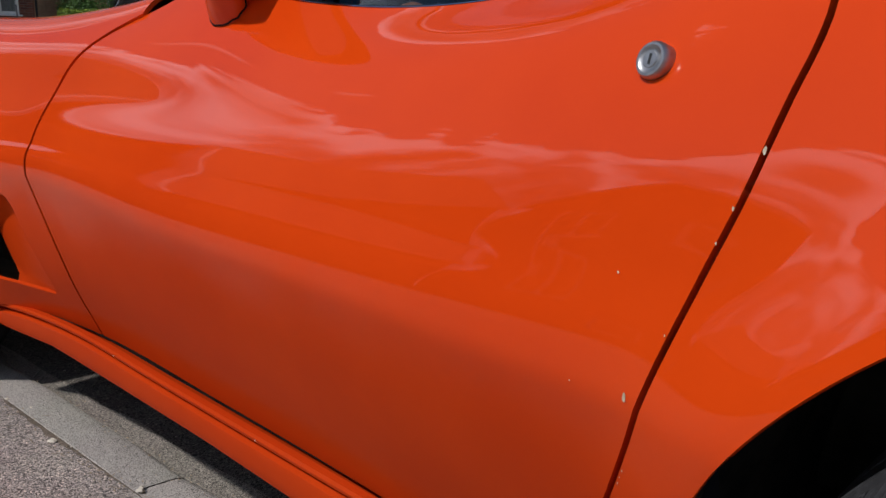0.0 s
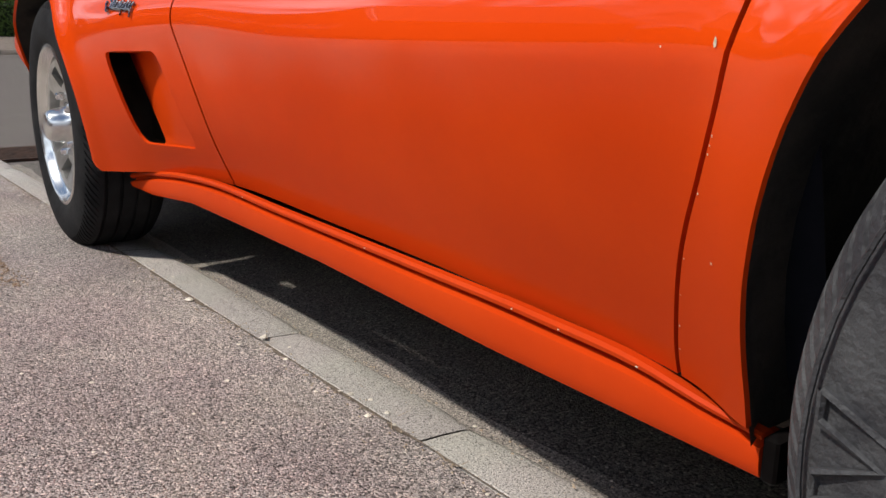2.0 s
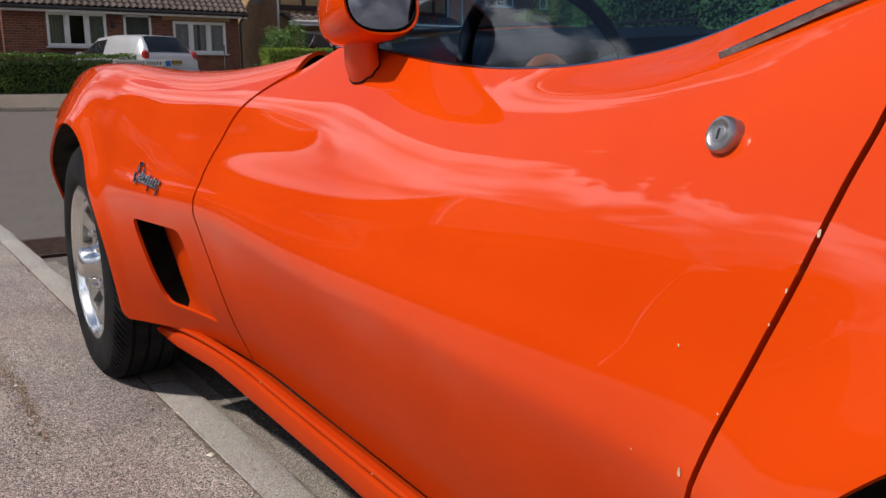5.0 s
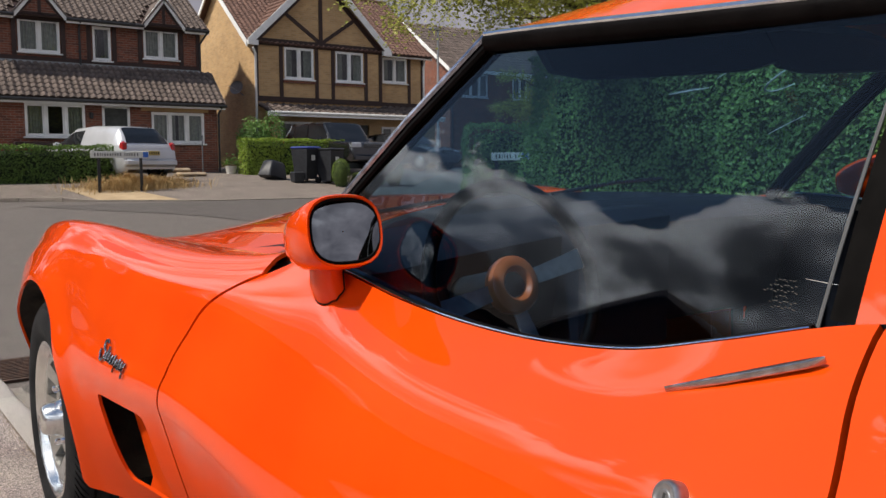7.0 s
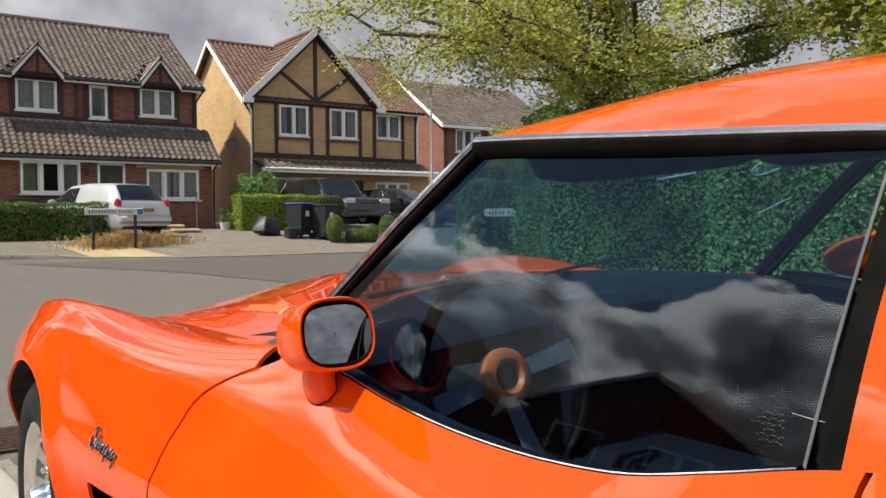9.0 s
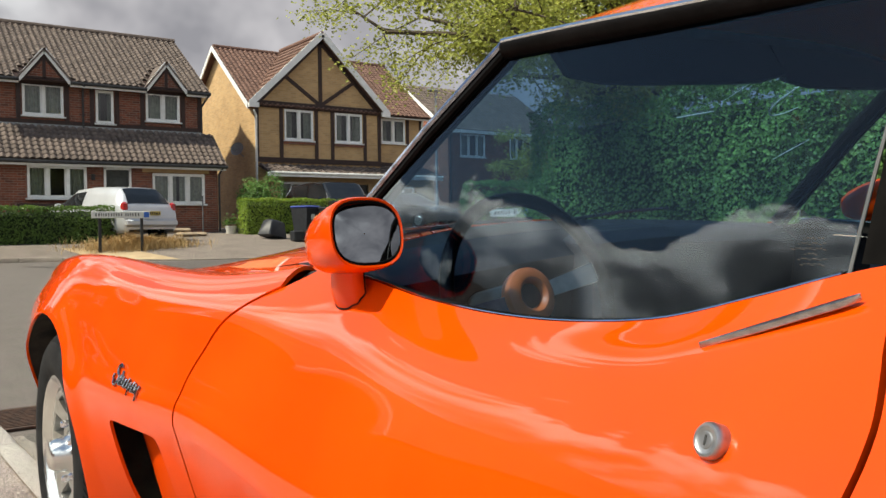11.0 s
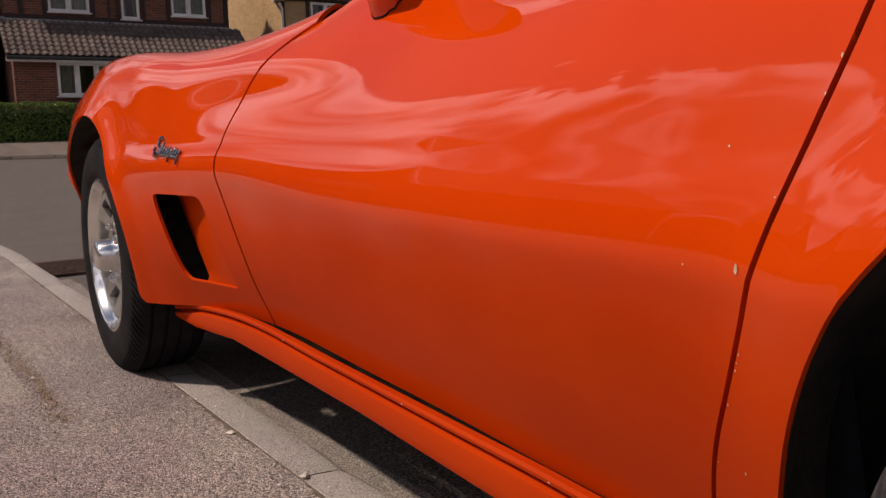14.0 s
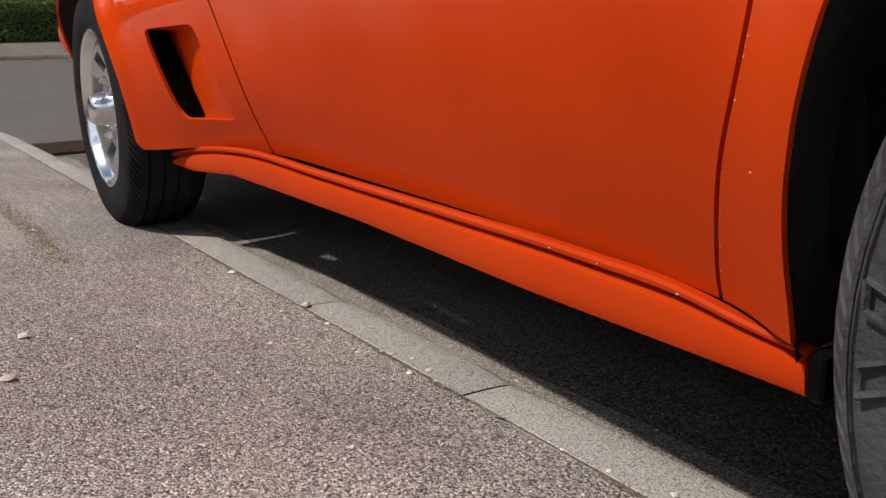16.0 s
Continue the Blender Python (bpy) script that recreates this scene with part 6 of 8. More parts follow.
# main roof
EX0, EX1 = H1X0 - 0.2, H1X1 + 0.22
ridge_z, ridge_y = 8.14, H1Y + 3.5
roof1 = part("roof", slab((EX0, H1Y - 0.32, 5.66), (EX1, H1Y - 0.32, 5.66), (EX1, ridge_y, ridge_z), (EX0, ridge_y, ridge_z), 0.06), TIMBER, h1, "brown pantiled roof", smooth=False)
part("roof_back", slab((EX0, H1Y + 7.3, 5.66), (EX1, H1Y + 7.3, 5.66), (EX1, ridge_y, ridge_z), (EX0, ridge_y, ridge_z), 0.06), TILE_BROWN, roof1, smooth=False)
part("ridge_cap", Mesh().tube([(EX0, ridge_y, ridge_z + 0.03), (EX1, ridge_y, ridge_z + 0.03)], 0.10, 8), TILE_BROWN, roof1)
# small gables over two windows
def small_gable(cx, half, zb, zt, parent):
    yb = H1Y - 0.34
    g = part("gable", Mesh().prism([(cx - half + 0.1, yb + 0.12, zb), (cx + half - 0.1, yb + 0.12, zb), (cx, yb + 0.12, zt - 0.1)], (0, 0.2, 0)), BRICK_RED, parent, "small brick gable over a window", smooth=False)
    w = Mesh()
    for s in (-1, 1):
        bar(w, (cx, zt), (cx + s * (half + 0.02), zb - 0.05), yb + 0.06, 0.15, 0.05)
    part("bargeboard", w, UPVC, g, "white painted bargeboard", smooth=False)
    t = Mesh()
    bar(t, (cx, zt - 0.15), (cx, zb), yb + 0.12, 0.10, 0.02)
    bar(t, (cx - half + 0.1, zb + 0.05), (cx + half - 0.1, zb + 0.05), yb + 0.12, 0.10, 0.02)
    for s in (-1, 1):
        bar(t, (cx, zt - 0.2), (cx + s * (half - 0.14), zb + 0.02), yb + 0.12, 0.09, 0.018)
    part("timber", t, TIMBER, g, smooth=False)
    s_run = (zt - 5.66) / (ridge_z - 5.66) * 3.82
    for s in (-1, 1):
        part("gable_roof", slab((cx, yb - 0.02, zt + 0.06), (cx + s * (half + 0.1), yb - 0.02, zb - 0.02), (cx + s * (half + 0.1), yb + 0.25, zb - 0.02), (cx, yb + s_run + 0.4, zt + 0.06), 0.05), TILE_BROWN, g, smooth=False)


small_gable(3.80, 0.74, 5.66, 6.60, h1)
small_gable(7.58, 0.68, 5.66, 6.56, h1)
for a, b in ((EX0, 3.06), (4.54, 6.9), (8.26, EX1)):
    part("gutter", Mesh().tube([(a, H1Y - 0.36, 5.62), (b, H1Y - 0.36, 5.62)], 0.055, 8), BLACK, h1, "black plastic gutter")
    part("fascia", Mesh().box(((a + b) / 2, H1Y - 0.28, 5.58), (b - a, 0.05, 0.14)), UPVC, h1, smooth=False)
part("downpipe", Mesh().tube([(4.95, H1Y - 0.36, 5.6), (4.95, H1Y - 0.08, 5.45), (4.95, H1Y - 0.08, 4.1)], 0.035, 8), BLACK, h1)
part("downpipe", Mesh().tube([(EX1 - 0.05, H1Y - 0.34, 5.6), (H1X1 - 0.02, H1Y - 0.06, 5.2), (H1X1 - 0.02, H1Y - 0.06, 4.3)], 0.035, 8), BLACK, h1)
# lean-to front
LY = 27.75
low_w = [(3.11, 4.80, 1.95, 2.95), (5.31, 6.14, 0.8, 2.95), (6.82, 8.54, 1.80, 2.80)]
m = wall_with_openings(H1X0, 9.0, 0.55, 3.02, LY, low_w, 0.22)
for x in (8.89, H1X0 + 0.11):
    part("return_wall", Mesh().box((x, LY + 0.65, 1.85), (0.22, 0.85, 2.4)), BRICK_RED, h1, smooth=False)
part("front_wall", m, BRICK_RED, h1, "red brick ground floor wall", smooth=False)
part("lintel_band", Mesh().box((7.6, LY - 0.015, 2.93), (2.2, 0.04, 0.22)), BRICK_BUFF, h1, smooth=False)
window(h1, 3.11, 4.80, 1.95, 2.95, LY - 0.02, 3, True)
window(h1, 6.82, 8.54, 1.80, 2.80, LY - 0.02, 3, "drawn")
d = part("front_door", Mesh().box((5.725, LY + 0.08, 1.85), (0.80, 0.05, 2.1), bevel=0.01).box((5.725, LY + 0.05, 2.2), (0.5, 0.03, 0.9), bevel=0.01), DOORWOOD, h1, "dark front door in a white frame")
m = Mesh().box((5.34, LY + 0.03, 1.88), (0.07, 0.12, 2.15)).box((6.11, LY + 0.03, 1.88), (0.07, 0.12, 2.15)).box((5.725, LY + 0.03, 2.91), (0.84, 0.12, 0.08))
part("door_frame", m, UPVC, d, smooth=False)
lean = part("lean_to_roof", slab((EX0, LY - 0.33, 3.10), (9.2, LY - 0.33, 3.10), (9.2, H1Y, 4.26), (EX0, H1Y, 4.26), 0.05), TIMBER, h1, "pantiled lean-to roof", smooth=False)
part("lead_flashing", slab((EX0, H1Y - 0.16, 4.20), (H1X1, H1Y - 0.16, 4.20), (H1X1, H1Y - 0.01, 4.36), (EX0, H1Y - 0.01, 4.36), 0.02), LEAD, lean, smooth=False)
part("lean_to_gutter", Mesh().tube([(EX0, LY - 0.37, 3.04), (9.22, LY - 0.37, 3.04)], 0.055, 8).tube([(9.06, LY - 0.34, 3.0), (9.04, LY - 0.05, 2.8), (9.04, LY - 0.05, 0.6)], 0.035, 8), BLACK, h1)
part("lean_to_fascia", Mesh().box(((EX0 + 9.2) / 2, LY - 0.28, 2.99), (9.2 - EX0, 0.05, 0.13)), UPVC, h1, smooth=False)
part("wall_lamp", Mesh().box((4.98, LY - 0.06, 2.62), (0.10, 0.12, 0.2), bevel=0.02), BLACK, h1)
part("bay_shelf", Mesh().box((3.9, LY - 0.2, 1.72), (2.3, 0.45, 0.10), bevel=0.02), TIMBER, h1)

# house with a boarded front gable in buff brick
H2X0, H2X1, H2Y, H2B = 11.5, 19.45, 30.4, 1.0
h2 = thing("house", "buff brick house with dark half-timbered gable", "house")
w2 = [(12.72, 13.96, 4.42, 5.63), (14.94, 16.20, 4.42, 5.63), (17.34, 18.55, 4.55, 5.60)]
GX1, GC = 17.1, 14.3
m = wall_with_openings(H2X0, GX1, H2B, 5.75, H2Y, w2[:2])
m2 = wall_with_openings(GX1, H2X1, H2B, 5.75, H2Y + 0.35, w2[2:])
part("wall", m2, BRICK_BUFF, h2, "buff brick wall", smooth=False)
part("gable_wall", Mesh().prism([(H2X0, H2Y, 5.75), (GX1, H2Y, 5.75), (GC, H2Y, 8.5)], (0, 0.25, 0)), BRICK_BUFF, h2, "buff brick gable", smooth=False)
for x, front in ((H2X0, 0.25), (H2X1 - 0.25, 0.6)):
    part("side_wall", Mesh().prism([(x, H2Y + front, 1.0), (x, H2Y + 7.17, 1.0), (x, H2Y + 7.17, 5.9), (x, H2Y + 3.7, 8.45), (x, H2Y + front, 5.9)], (0.25, 0, 0)), BRICK_BUFF, h2, smooth=False)
part("back_wall", Mesh().box(((H2X0 + H2X1) / 2, H2Y + 7.3, 3.4), (H2X1 - H2X0, 0.25, 4.8)), BRICK_BUFF, h2, smooth=False)
part("wall", m, BRICK_BUFF, h2, "buff brick wall", smooth=False)
window(h2, 12.72, 13.96, 4.42, 5.63, H2Y - 0.02, 2, True)
window(h2, 14.94, 16.20, 4.42, 5.63, H2Y - 0.02, 2, True)
window(h2, 17.34, 18.55, 4.55, 5.60, H2Y + 0.33, 2, True)
m = Mesh()
for z, w in ((5.80, 0.20), (3.62, 0.20)):
    bar(m, (H2X0, z), (GX1, z), H2Y, w)
for x in (H2X0 + 0.07, 12.58, 14.10, 14.82, 16.34, GX1 - 0.07):
    bar(m, (x, 3.66), (x, 5.76), H2Y, 0.14, 0.045)
bar(m, (GC, 5.84), (GC, 8.3), H2Y, 0.15, 0.045)
for s in (-1, 1):
    bar(m, (GC, 5.86), (GC + s * 1.62, 6.98), H2Y, 0.14, 0.042)
    bar(m, (GC, 8.42), (GC + s * 2.75, 5.74), H2Y, 0.16, 0.04)
    bar(m, (GC + s * 0.36, 4.30), (GC + s * 0.36, 4.30 + 0.01), H2Y, 0.1, 0.04)
for x in (17.22, 18.68, 19.36):
    bar(m, (x, 3.66), (x, 5.6), H2Y + 0.35, 0.13, 0.045)
bar(m, (GX1, 3.62), (H2X1, 3.62), H2Y + 0.35, 0.2)
part("timber_frame", m, TIMBER, h2, "dark timber framing", smooth=False)
for x0, x1, z in ((12.66, 14.02, 4.32), (14.88, 16.26, 4.32)):
    m = Mesh()
    n = 14
    for k in range(n):
        m.box((x0 + (x1 - x0) * (k + 0.5) / n, H2Y - 0.04, z), ((x1 - x0) / n * 0.8, 0.09, 0.11))
    part("brick_sill", m, BRICK_RED, h2, "dark brick window sill", smooth=False)
# roofs
RY, RZ = H2Y + 3.7, 8.55
roof2 = part("roof", slab((H2X0 - 0.25, H2Y - 0.1, 5.68), (H2X1 + 0.15, H2Y - 0.1, 5.68), (H2X1 + 0.15, RY, RZ), (H2X0 - 0.25, RY, RZ), 0.06), TIMBER, h2, "red-brown tiled roof", smooth=False)
part("roof_back", slab((H2X0 - 0.25, H2Y + 7.6, 5.68), (H2X1 + 0.15, H2Y + 7.6, 5.68), (H2X1 + 0.15, RY, RZ), (H2X0 - 0.25, RY, RZ), 0.06), TILE_RED, roof2, smooth=False)
part("ridge_cap", Mesh().tube([(H2X0 - 0.25, RY, RZ + 0.03), (H2X1 + 0.15, RY, RZ + 0.03)], 0.09, 8).tube([(GC, H2Y - 0.25, 8.72), (GC, RY, 8.72)], 0.09, 8), TILE_RED, roof2)
for s, xe in ((-1, H2X0 - 0.22), (1, GX1 + 0.2)):
    part("gable_roof", slab((GC, H2Y - 0.3, 8.66), (xe, H2Y - 0.3, 5.72), (xe, H2Y + 0.4, 5.72), (GC, RY + 0.1, 8.66), 0.06), TILE_RED, roof2, smooth=False)
    # courses across the gable's slopes
    m = Mesh()
    for k in range(13):
        t0 = k / 13
        x, z = xe + (GC - xe) * t0, 5.72 + (8.66 - 5.72) * t0
        y1 = H2Y + 0.4 + (RY - H2Y - 0.3) * t0
        m.tube([(x, H2Y - 0.3, z + 0.03), (x, y1, z + 0.03)], 0.035, 5)
    part("tile_course", m, TILE_RED, roof2)
m = Mesh()
for s, xe in ((-1, H2X0 - 0.28), (1, GX1 + 0.22)):
    bar(m, (GC, 8.66), (xe, 5.70), H2Y - 0.28, 0.24, 0.05)
    m.box((xe - s * 0.12, H2Y - 0.30, 5.66), (0.4, 0.1, 0.18))
m.prism([(H2X0 - 0.27, H2Y - 0.05, 5.72), (H2X0 - 0.27, RY, 8.58), (H2X0 - 0.27, RY, 8.38), (H2X0 - 0.27, H2Y - 0.05, 5.52)], (-0.05, 0, 0))
m.prism([(H2X0 - 0.27, H2Y + 7.5, 5.72), (H2X0 - 0.27, RY, 8.58), (H2X0 - 0.27, RY, 8.38), (H2X0 - 0.27, H2Y + 7.5, 5.52)], (-0.05, 0, 0))
m.box(((GX1 + H2X1) / 2 + 0.2, H2Y + 0.02, 5.66), (H2X1 - GX1, 0.06, 0.16))
part("bargeboard", m, UPVC, h2, "white bargeboards and fascia", smooth=False)
part("downpipe", Mesh().tube([(H2X0 - 0.1, H2Y - 0.12, 5.5), (H2X0 + 0.02, H2Y - 0.06, 5.3), (H2X0 + 0.02, H2Y - 0.06, 1.0)], 0.045, 8), UPVC, h2, "white downpipe")
part("downpipe", Mesh().tube([(H2X1 - 0.05, H2Y + 0.2, 5.6), (H2X1 - 0.05, H2Y + 0.28, 5.3), (H2X1 - 0.05, H2Y + 0.28, 3.5)], 0.045, 8), UPVC, h2, "white downpipe")
L2 = 29.3
m = wall_with_openings(12.0, H2X1, 0.8, 2.95, L2 + 0.6, [(12.28, 13.91, 1.9, 2.75), (14.6, 16.2, 0.8, 2.7), (16.77, 18.43, 1.9, 2.65)], 0.2)
part("front_wall", m, BRICK_BUFF, h2, smooth=False)
window(h2, 12.28, 13.91, 1.9, 2.75, L2 + 0.58, 3, True)
window(h2, 16.77, 18.43, 1.9, 2.65, L2 + 0.58, 3, True)
part("front_door", Mesh().box((15.4, L2 + 0.75, 1.75), (1.6, 0.06, 2.0), bevel=0.01), DOORWOOD, h2, "dark recessed doorway")
lean2 = part("lean_to_roof", slab((H2X0 + 0.1, L2, 3.06), (19.5, L2, 3.06), (19.5, H2Y + 0.34, 3.52), (H2X0 + 0.1, H2Y + 0.34, 3.52), 0.05), TIMBER, h2, "low tiled porch roof", smooth=False)
part("lean_to_fascia", Mesh().box((15.5, L2 - 0.02, 2.99), (8.0, 0.06, 0.16)).tube([(H2X0 + 0.1, L2 - 0.08, 3.05), (19.5, L2 - 0.08, 3.05)], 0.05, 8), UPVC, h2, "white fascia and gutter", smooth=False)
dish = part("satellite_dish", Mesh().lathe([(0.28, 0.078), (0.22, 0.036), (0.12, 0.010), (0.001, 0.0), (0.12, 0.018), (0.22, 0.044), (0.28, 0.086)], Matrix.Translation((H2X0 - 0.3, H2Y + 1.0, 4.05)) @ Vector((-0.75, -0.55, 0.35)).to_track_quat("Z", "Y").to_matrix().to_4x4(), 24), DISH_GREY, h2, "grey satellite dish")
part("dish_arm", Mesh().tube([(H2X0 - 0.02, H2Y + 1.1, 3.8), (H2X0 - 0.3, H2Y + 1.0, 3.95), (H2X0 - 0.75, H2Y + 0.7, 4.1)], 0.018, 6), GALV, dish)

# third house, farther along, in red brick
h3 = thing("house", "red brick house behind trees with a grey tiled roof", "house")
X3, Y3 = 25.1, 36.6
w3 = [(25.9, 27.6, 4.75, 6.0), (29.4, 31.0, 4.75, 6.0)]
m = wall_with_openings(X3, X3 + 8, 1.0, 6.25, Y3, w3)
part("back_wall", Mesh().box((X3 + 4, Y3 + 7.9, 3.6), (8, 0.25, 5.2)), BRICK_RED, h3, smooth=False)
for x in (X3, X3 + 7.75):
    part("side_wall", Mesh().prism([(x, Y3 + 0.25, 1.0), (x, Y3 + 7.77, 1.0), (x, Y3 + 7.77, 6.3), (x, Y3 + 4.2, 9.0), (x, Y3 + 0.25, 6.35)], (0.25, 0, 0)), BRICK_RED, h3, smooth=False)
part("wall", m, BRICK_RED, h3, smooth=False)
window(h3, 25.9, 27.6, 4.75, 6.0, Y3 - 0.02, 3, True)
window(h3, 29.4, 31.0, 4.75, 6.0, Y3 - 0.02, 3, True)
roof3 = part("roof", slab((X3 - 0.3, Y3 - 0.35, 6.15), (X3 + 8.3, Y3 - 0.35, 6.15), (X3 + 8.3, Y3 + 4.2, 9.15), (X3 - 0.3, Y3 + 4.2, 9.15), 0.06), TIMBER, h3, smooth=False)
part("roof_back", slab((X3 - 0.3, Y3 + 8.3, 6.15), (X3 + 8.3, Y3 + 8.3, 6.15), (X3 + 8.3, Y3 + 4.2, 9.15), (X3 - 0.3, Y3 + 4.2, 9.15), 0.06), TILE_BROWN, roof3, smooth=False)
m = Mesh()
m.prism([(X3 - 0.3, Y3 - 0.35, 6.2), (X3 - 0.3, Y3 + 4.2, 9.2), (X3 - 0.3, Y3 + 4.2, 8.98), (X3 - 0.3, Y3 - 0.35, 5.98)], (-0.05, 0, 0)).box((X3 + 4, Y3 - 0.36, 6.08), (8.6, 0.06, 0.18))
part("bargeboard", m, UPVC, h3, "white bargeboard", smooth=False)
part("downpipe", Mesh().tube([(X3 + 0.1, Y3 - 0.2, 6.0), (X3 + 0.1, Y3 - 0.06, 5.7), (X3 + 0.1, Y3 - 0.06, 1.2)], 0.05, 8), BLACK, h3)

# houses on the near side of the road, behind the pavement: their gables look at the street
def plain_house(x, y, w, d, eave, ridge, rot):
    h = thing("house", "brick house with a tiled gable roof behind the pavement", "house", (x, y, 0.1), rot=rot)
    holes = [(-w * 0.34, -w * 0.10, eave - 1.75, eave - 0.55), (w * 0.10, w * 0.34, eave - 1.75, eave - 0.55), (-w * 0.36, -w * 0.04, 0.9, 2.1), (w * 0.14, w * 0.27, 0.02, 2.05)]
    part("back_wall", Mesh().box((0, d / 2 - 0.12, eave / 2), (w, 0.25, eave)), BRICK_RED, h, smooth=False)
    for s in (-1, 1):
        part("side_wall", Mesh().box((s * (w / 2 - 0.125), 0, eave / 2), (0.25, d - 0.5, eave)), BRICK_RED, h, smooth=False)
    part("gable_wall", Mesh().prism([(-w / 2, -d / 2, eave), (w / 2, -d / 2, eave), (0, -d / 2, ridge - 0.1)], (0, 0.25, 0)), BRICK_RED, h, smooth=False)
    part("wall", wall_with_openings(-w / 2, w / 2, 0, eave, -d / 2, holes), BRICK_RED, h, smooth=False)
    for q in holes[:3]:
        window(h, *q, -d / 2 - 0.02, 2, True)
    part("front_door", Mesh().box((w * 0.205, -d / 2 + 0.12, 1.035), (w * 0.13, 0.06, 2.03), bevel=0.01), DOORWOOD, h, "dark front door")
    boards = Mesh()
    for s in (-1, 1):
        part("roof", slab((0, -d / 2 - 0.3, ridge), (s * (w / 2 + 0.3), -d / 2 - 0.3, eave - 0.1), (s * (w / 2 + 0.3), d / 2 + 0.2, eave - 0.1), (0, d / 2 + 0.2, ridge), 0.08), TILE_BROWN, h, smooth=False)
        bar(boards, (0, ridge - 0.1), (s * (w / 2 + 0.28), eave - 0.2), -d / 2 - 0.26, 0.2, 0.05)
    part("bargeboard", boards, UPVC, h, "white painted bargeboards", smooth=False)
    return h


for px, py, pe, pr, turn in ((-20.0, 14.0, 4.9, 7.25, 90), (-14.7, 26.0, 5.6, 9.2, 90), (-16.0, 38.5, 4.2, 6.4, 90), (-16.0, 50.0, 4.2, 6.6, 90), (-24.5, 20.6, 4.6, 6.7, 90), (-20.0, 2.6, 4.9, 7.4, 90), (-20.0, -8.6, 4.9, 7.5, 90), (-2.15, 33.2, 5.6, 8.0, 0)):
    plain_house(px, py, 7.5, 8, pe, pr, turn)

# ---- far side of the junction ----
across = [-40, -20, -8, -2, 1, 2.5, 2.9, 3.25, 3.6, 4.0, 5.5, 7, 9, 14, 24, 60]
up = (0.0, 0.15, 0.4, 0.7, 1.0)
rows = [[(x, far_kerb(x) + 0.12 + (23.2 - far_kerb(x) - 0.12) * u, far_height(far_kerb(x) + 0.12 + (23.2 - far_kerb(x) - 0.12) * u, x)) for x in across] for u in up]
rows += [[(x, y, far_height(y, x)) for x in across] for y in (24.0, 26.0, 29.0, 32.0)]
tagged(new("driveway", Mesh().grid(rows).mesh("driveway", DRIVE)), "worn grey-brown tarmac forecourt rising to the houses", "driveway", kind="structure")
kerb_far = tagged(new("kerb"), "pale weathered kerb across the junction, dropped at the drives", "kerb", kind="structure")
edge_x = [-9.0 + 0.92 * k for k in range(34)]
for a, b in zip(edge_x, edge_x[1:]):
    rows = []
    for d, up_, low in ((0.0, 0.0, 0.02), (0.002, 0.8, 0.0), (0.02, 1.0, 0.0), (0.115, 1.0, 0.0), (0.12, 0.9, 0.02)):
        row = []
        for x in (a + 0.008, (a + b) / 2, b - 0.008):
            y = far_kerb(x)
            foot = far_road(y)
            row.append((x, y + d, foot - low + (far_height(y + 0.12, x) + 0.006 - foot) * up_))
        rows.append(row)
    part("kerb_stone", Mesh().grid(rows), KERB_FAR, kerb_far)
rows = []
for v in np.linspace(0, 1, 6):
    row = []
    for u in np.linspace(0, 1, 6):
        xn, xf = 3.72 + 1.75 * u, 3.05 + 1.35 * u
        x = xn + (xf - xn) * v
        y = far_kerb(x) + 0.14 + (22.9 - far_kerb(x) - 0.14) * v
        row.append((x, y, far_height(y, x) + 0.008))
    rows.append(row)
tagged(new("paving_patch", Mesh().grid(rows).mesh("paving_patch", SAND)), "sandy worn paving by the street sign", "paving", kind="structure")
rows = []
for y in np.linspace(10.5, 20.35, 9):
    left = float(np.interp(y, (10.5, 16.0, 20.35), (5.2, 4.0, 1.8))) + 0.12 * noise.noise((y * 1.3, 0.2, 0))
    rows.append([(left + (30 - left) * q, y, far_road(y) + 0.002) for q in (0, 0.1, 0.3, 0.6, 1)])
tagged(new("road_patch", Mesh().grid(rows).mesh("road_patch", ROAD_DARK)), "darker resurfaced tarmac in the junction", "road", kind="structure")


# ---- planting ----
def leaf_shape(size, fold=0.25):
    return [(0, 0, 0), (size * 0.42, size * 0.38, size * fold), (0, size, 0), (-size * 0.42, size * 0.38, size * fold)], [(0, 1, 2), (0, 2, 3)]


def scatter_leaves(m, n, where, size, rng):
    """n leaves: where(rng) gives a place and the way it faces."""
    for _ in range(n):
        p, nrm = where(rng)
        s = size * rng.uniform(0.6, 1.3)
        vs, fs = leaf_shape(s)
        q = (nrm + Vector((rng.uniform(-1, 1), rng.uniform(-1, 1), rng.uniform(-1, 1))) * 0.75).normalized().to_track_quat("Z", "Y")
        r = (q.to_matrix() @ Matrix.Rotation(rng.uniform(0, 6.28), 3, "Z")).to_4x4()
        r.translation = p
        m.add([r @ Vector(v) for v in vs], fs)


def leaf_mesh(m, name, mat):
    me = bpy.data.meshes.new(name)
    me.from_pydata(m.v, [], m.f)
    me.materials.append(mat)
    return me


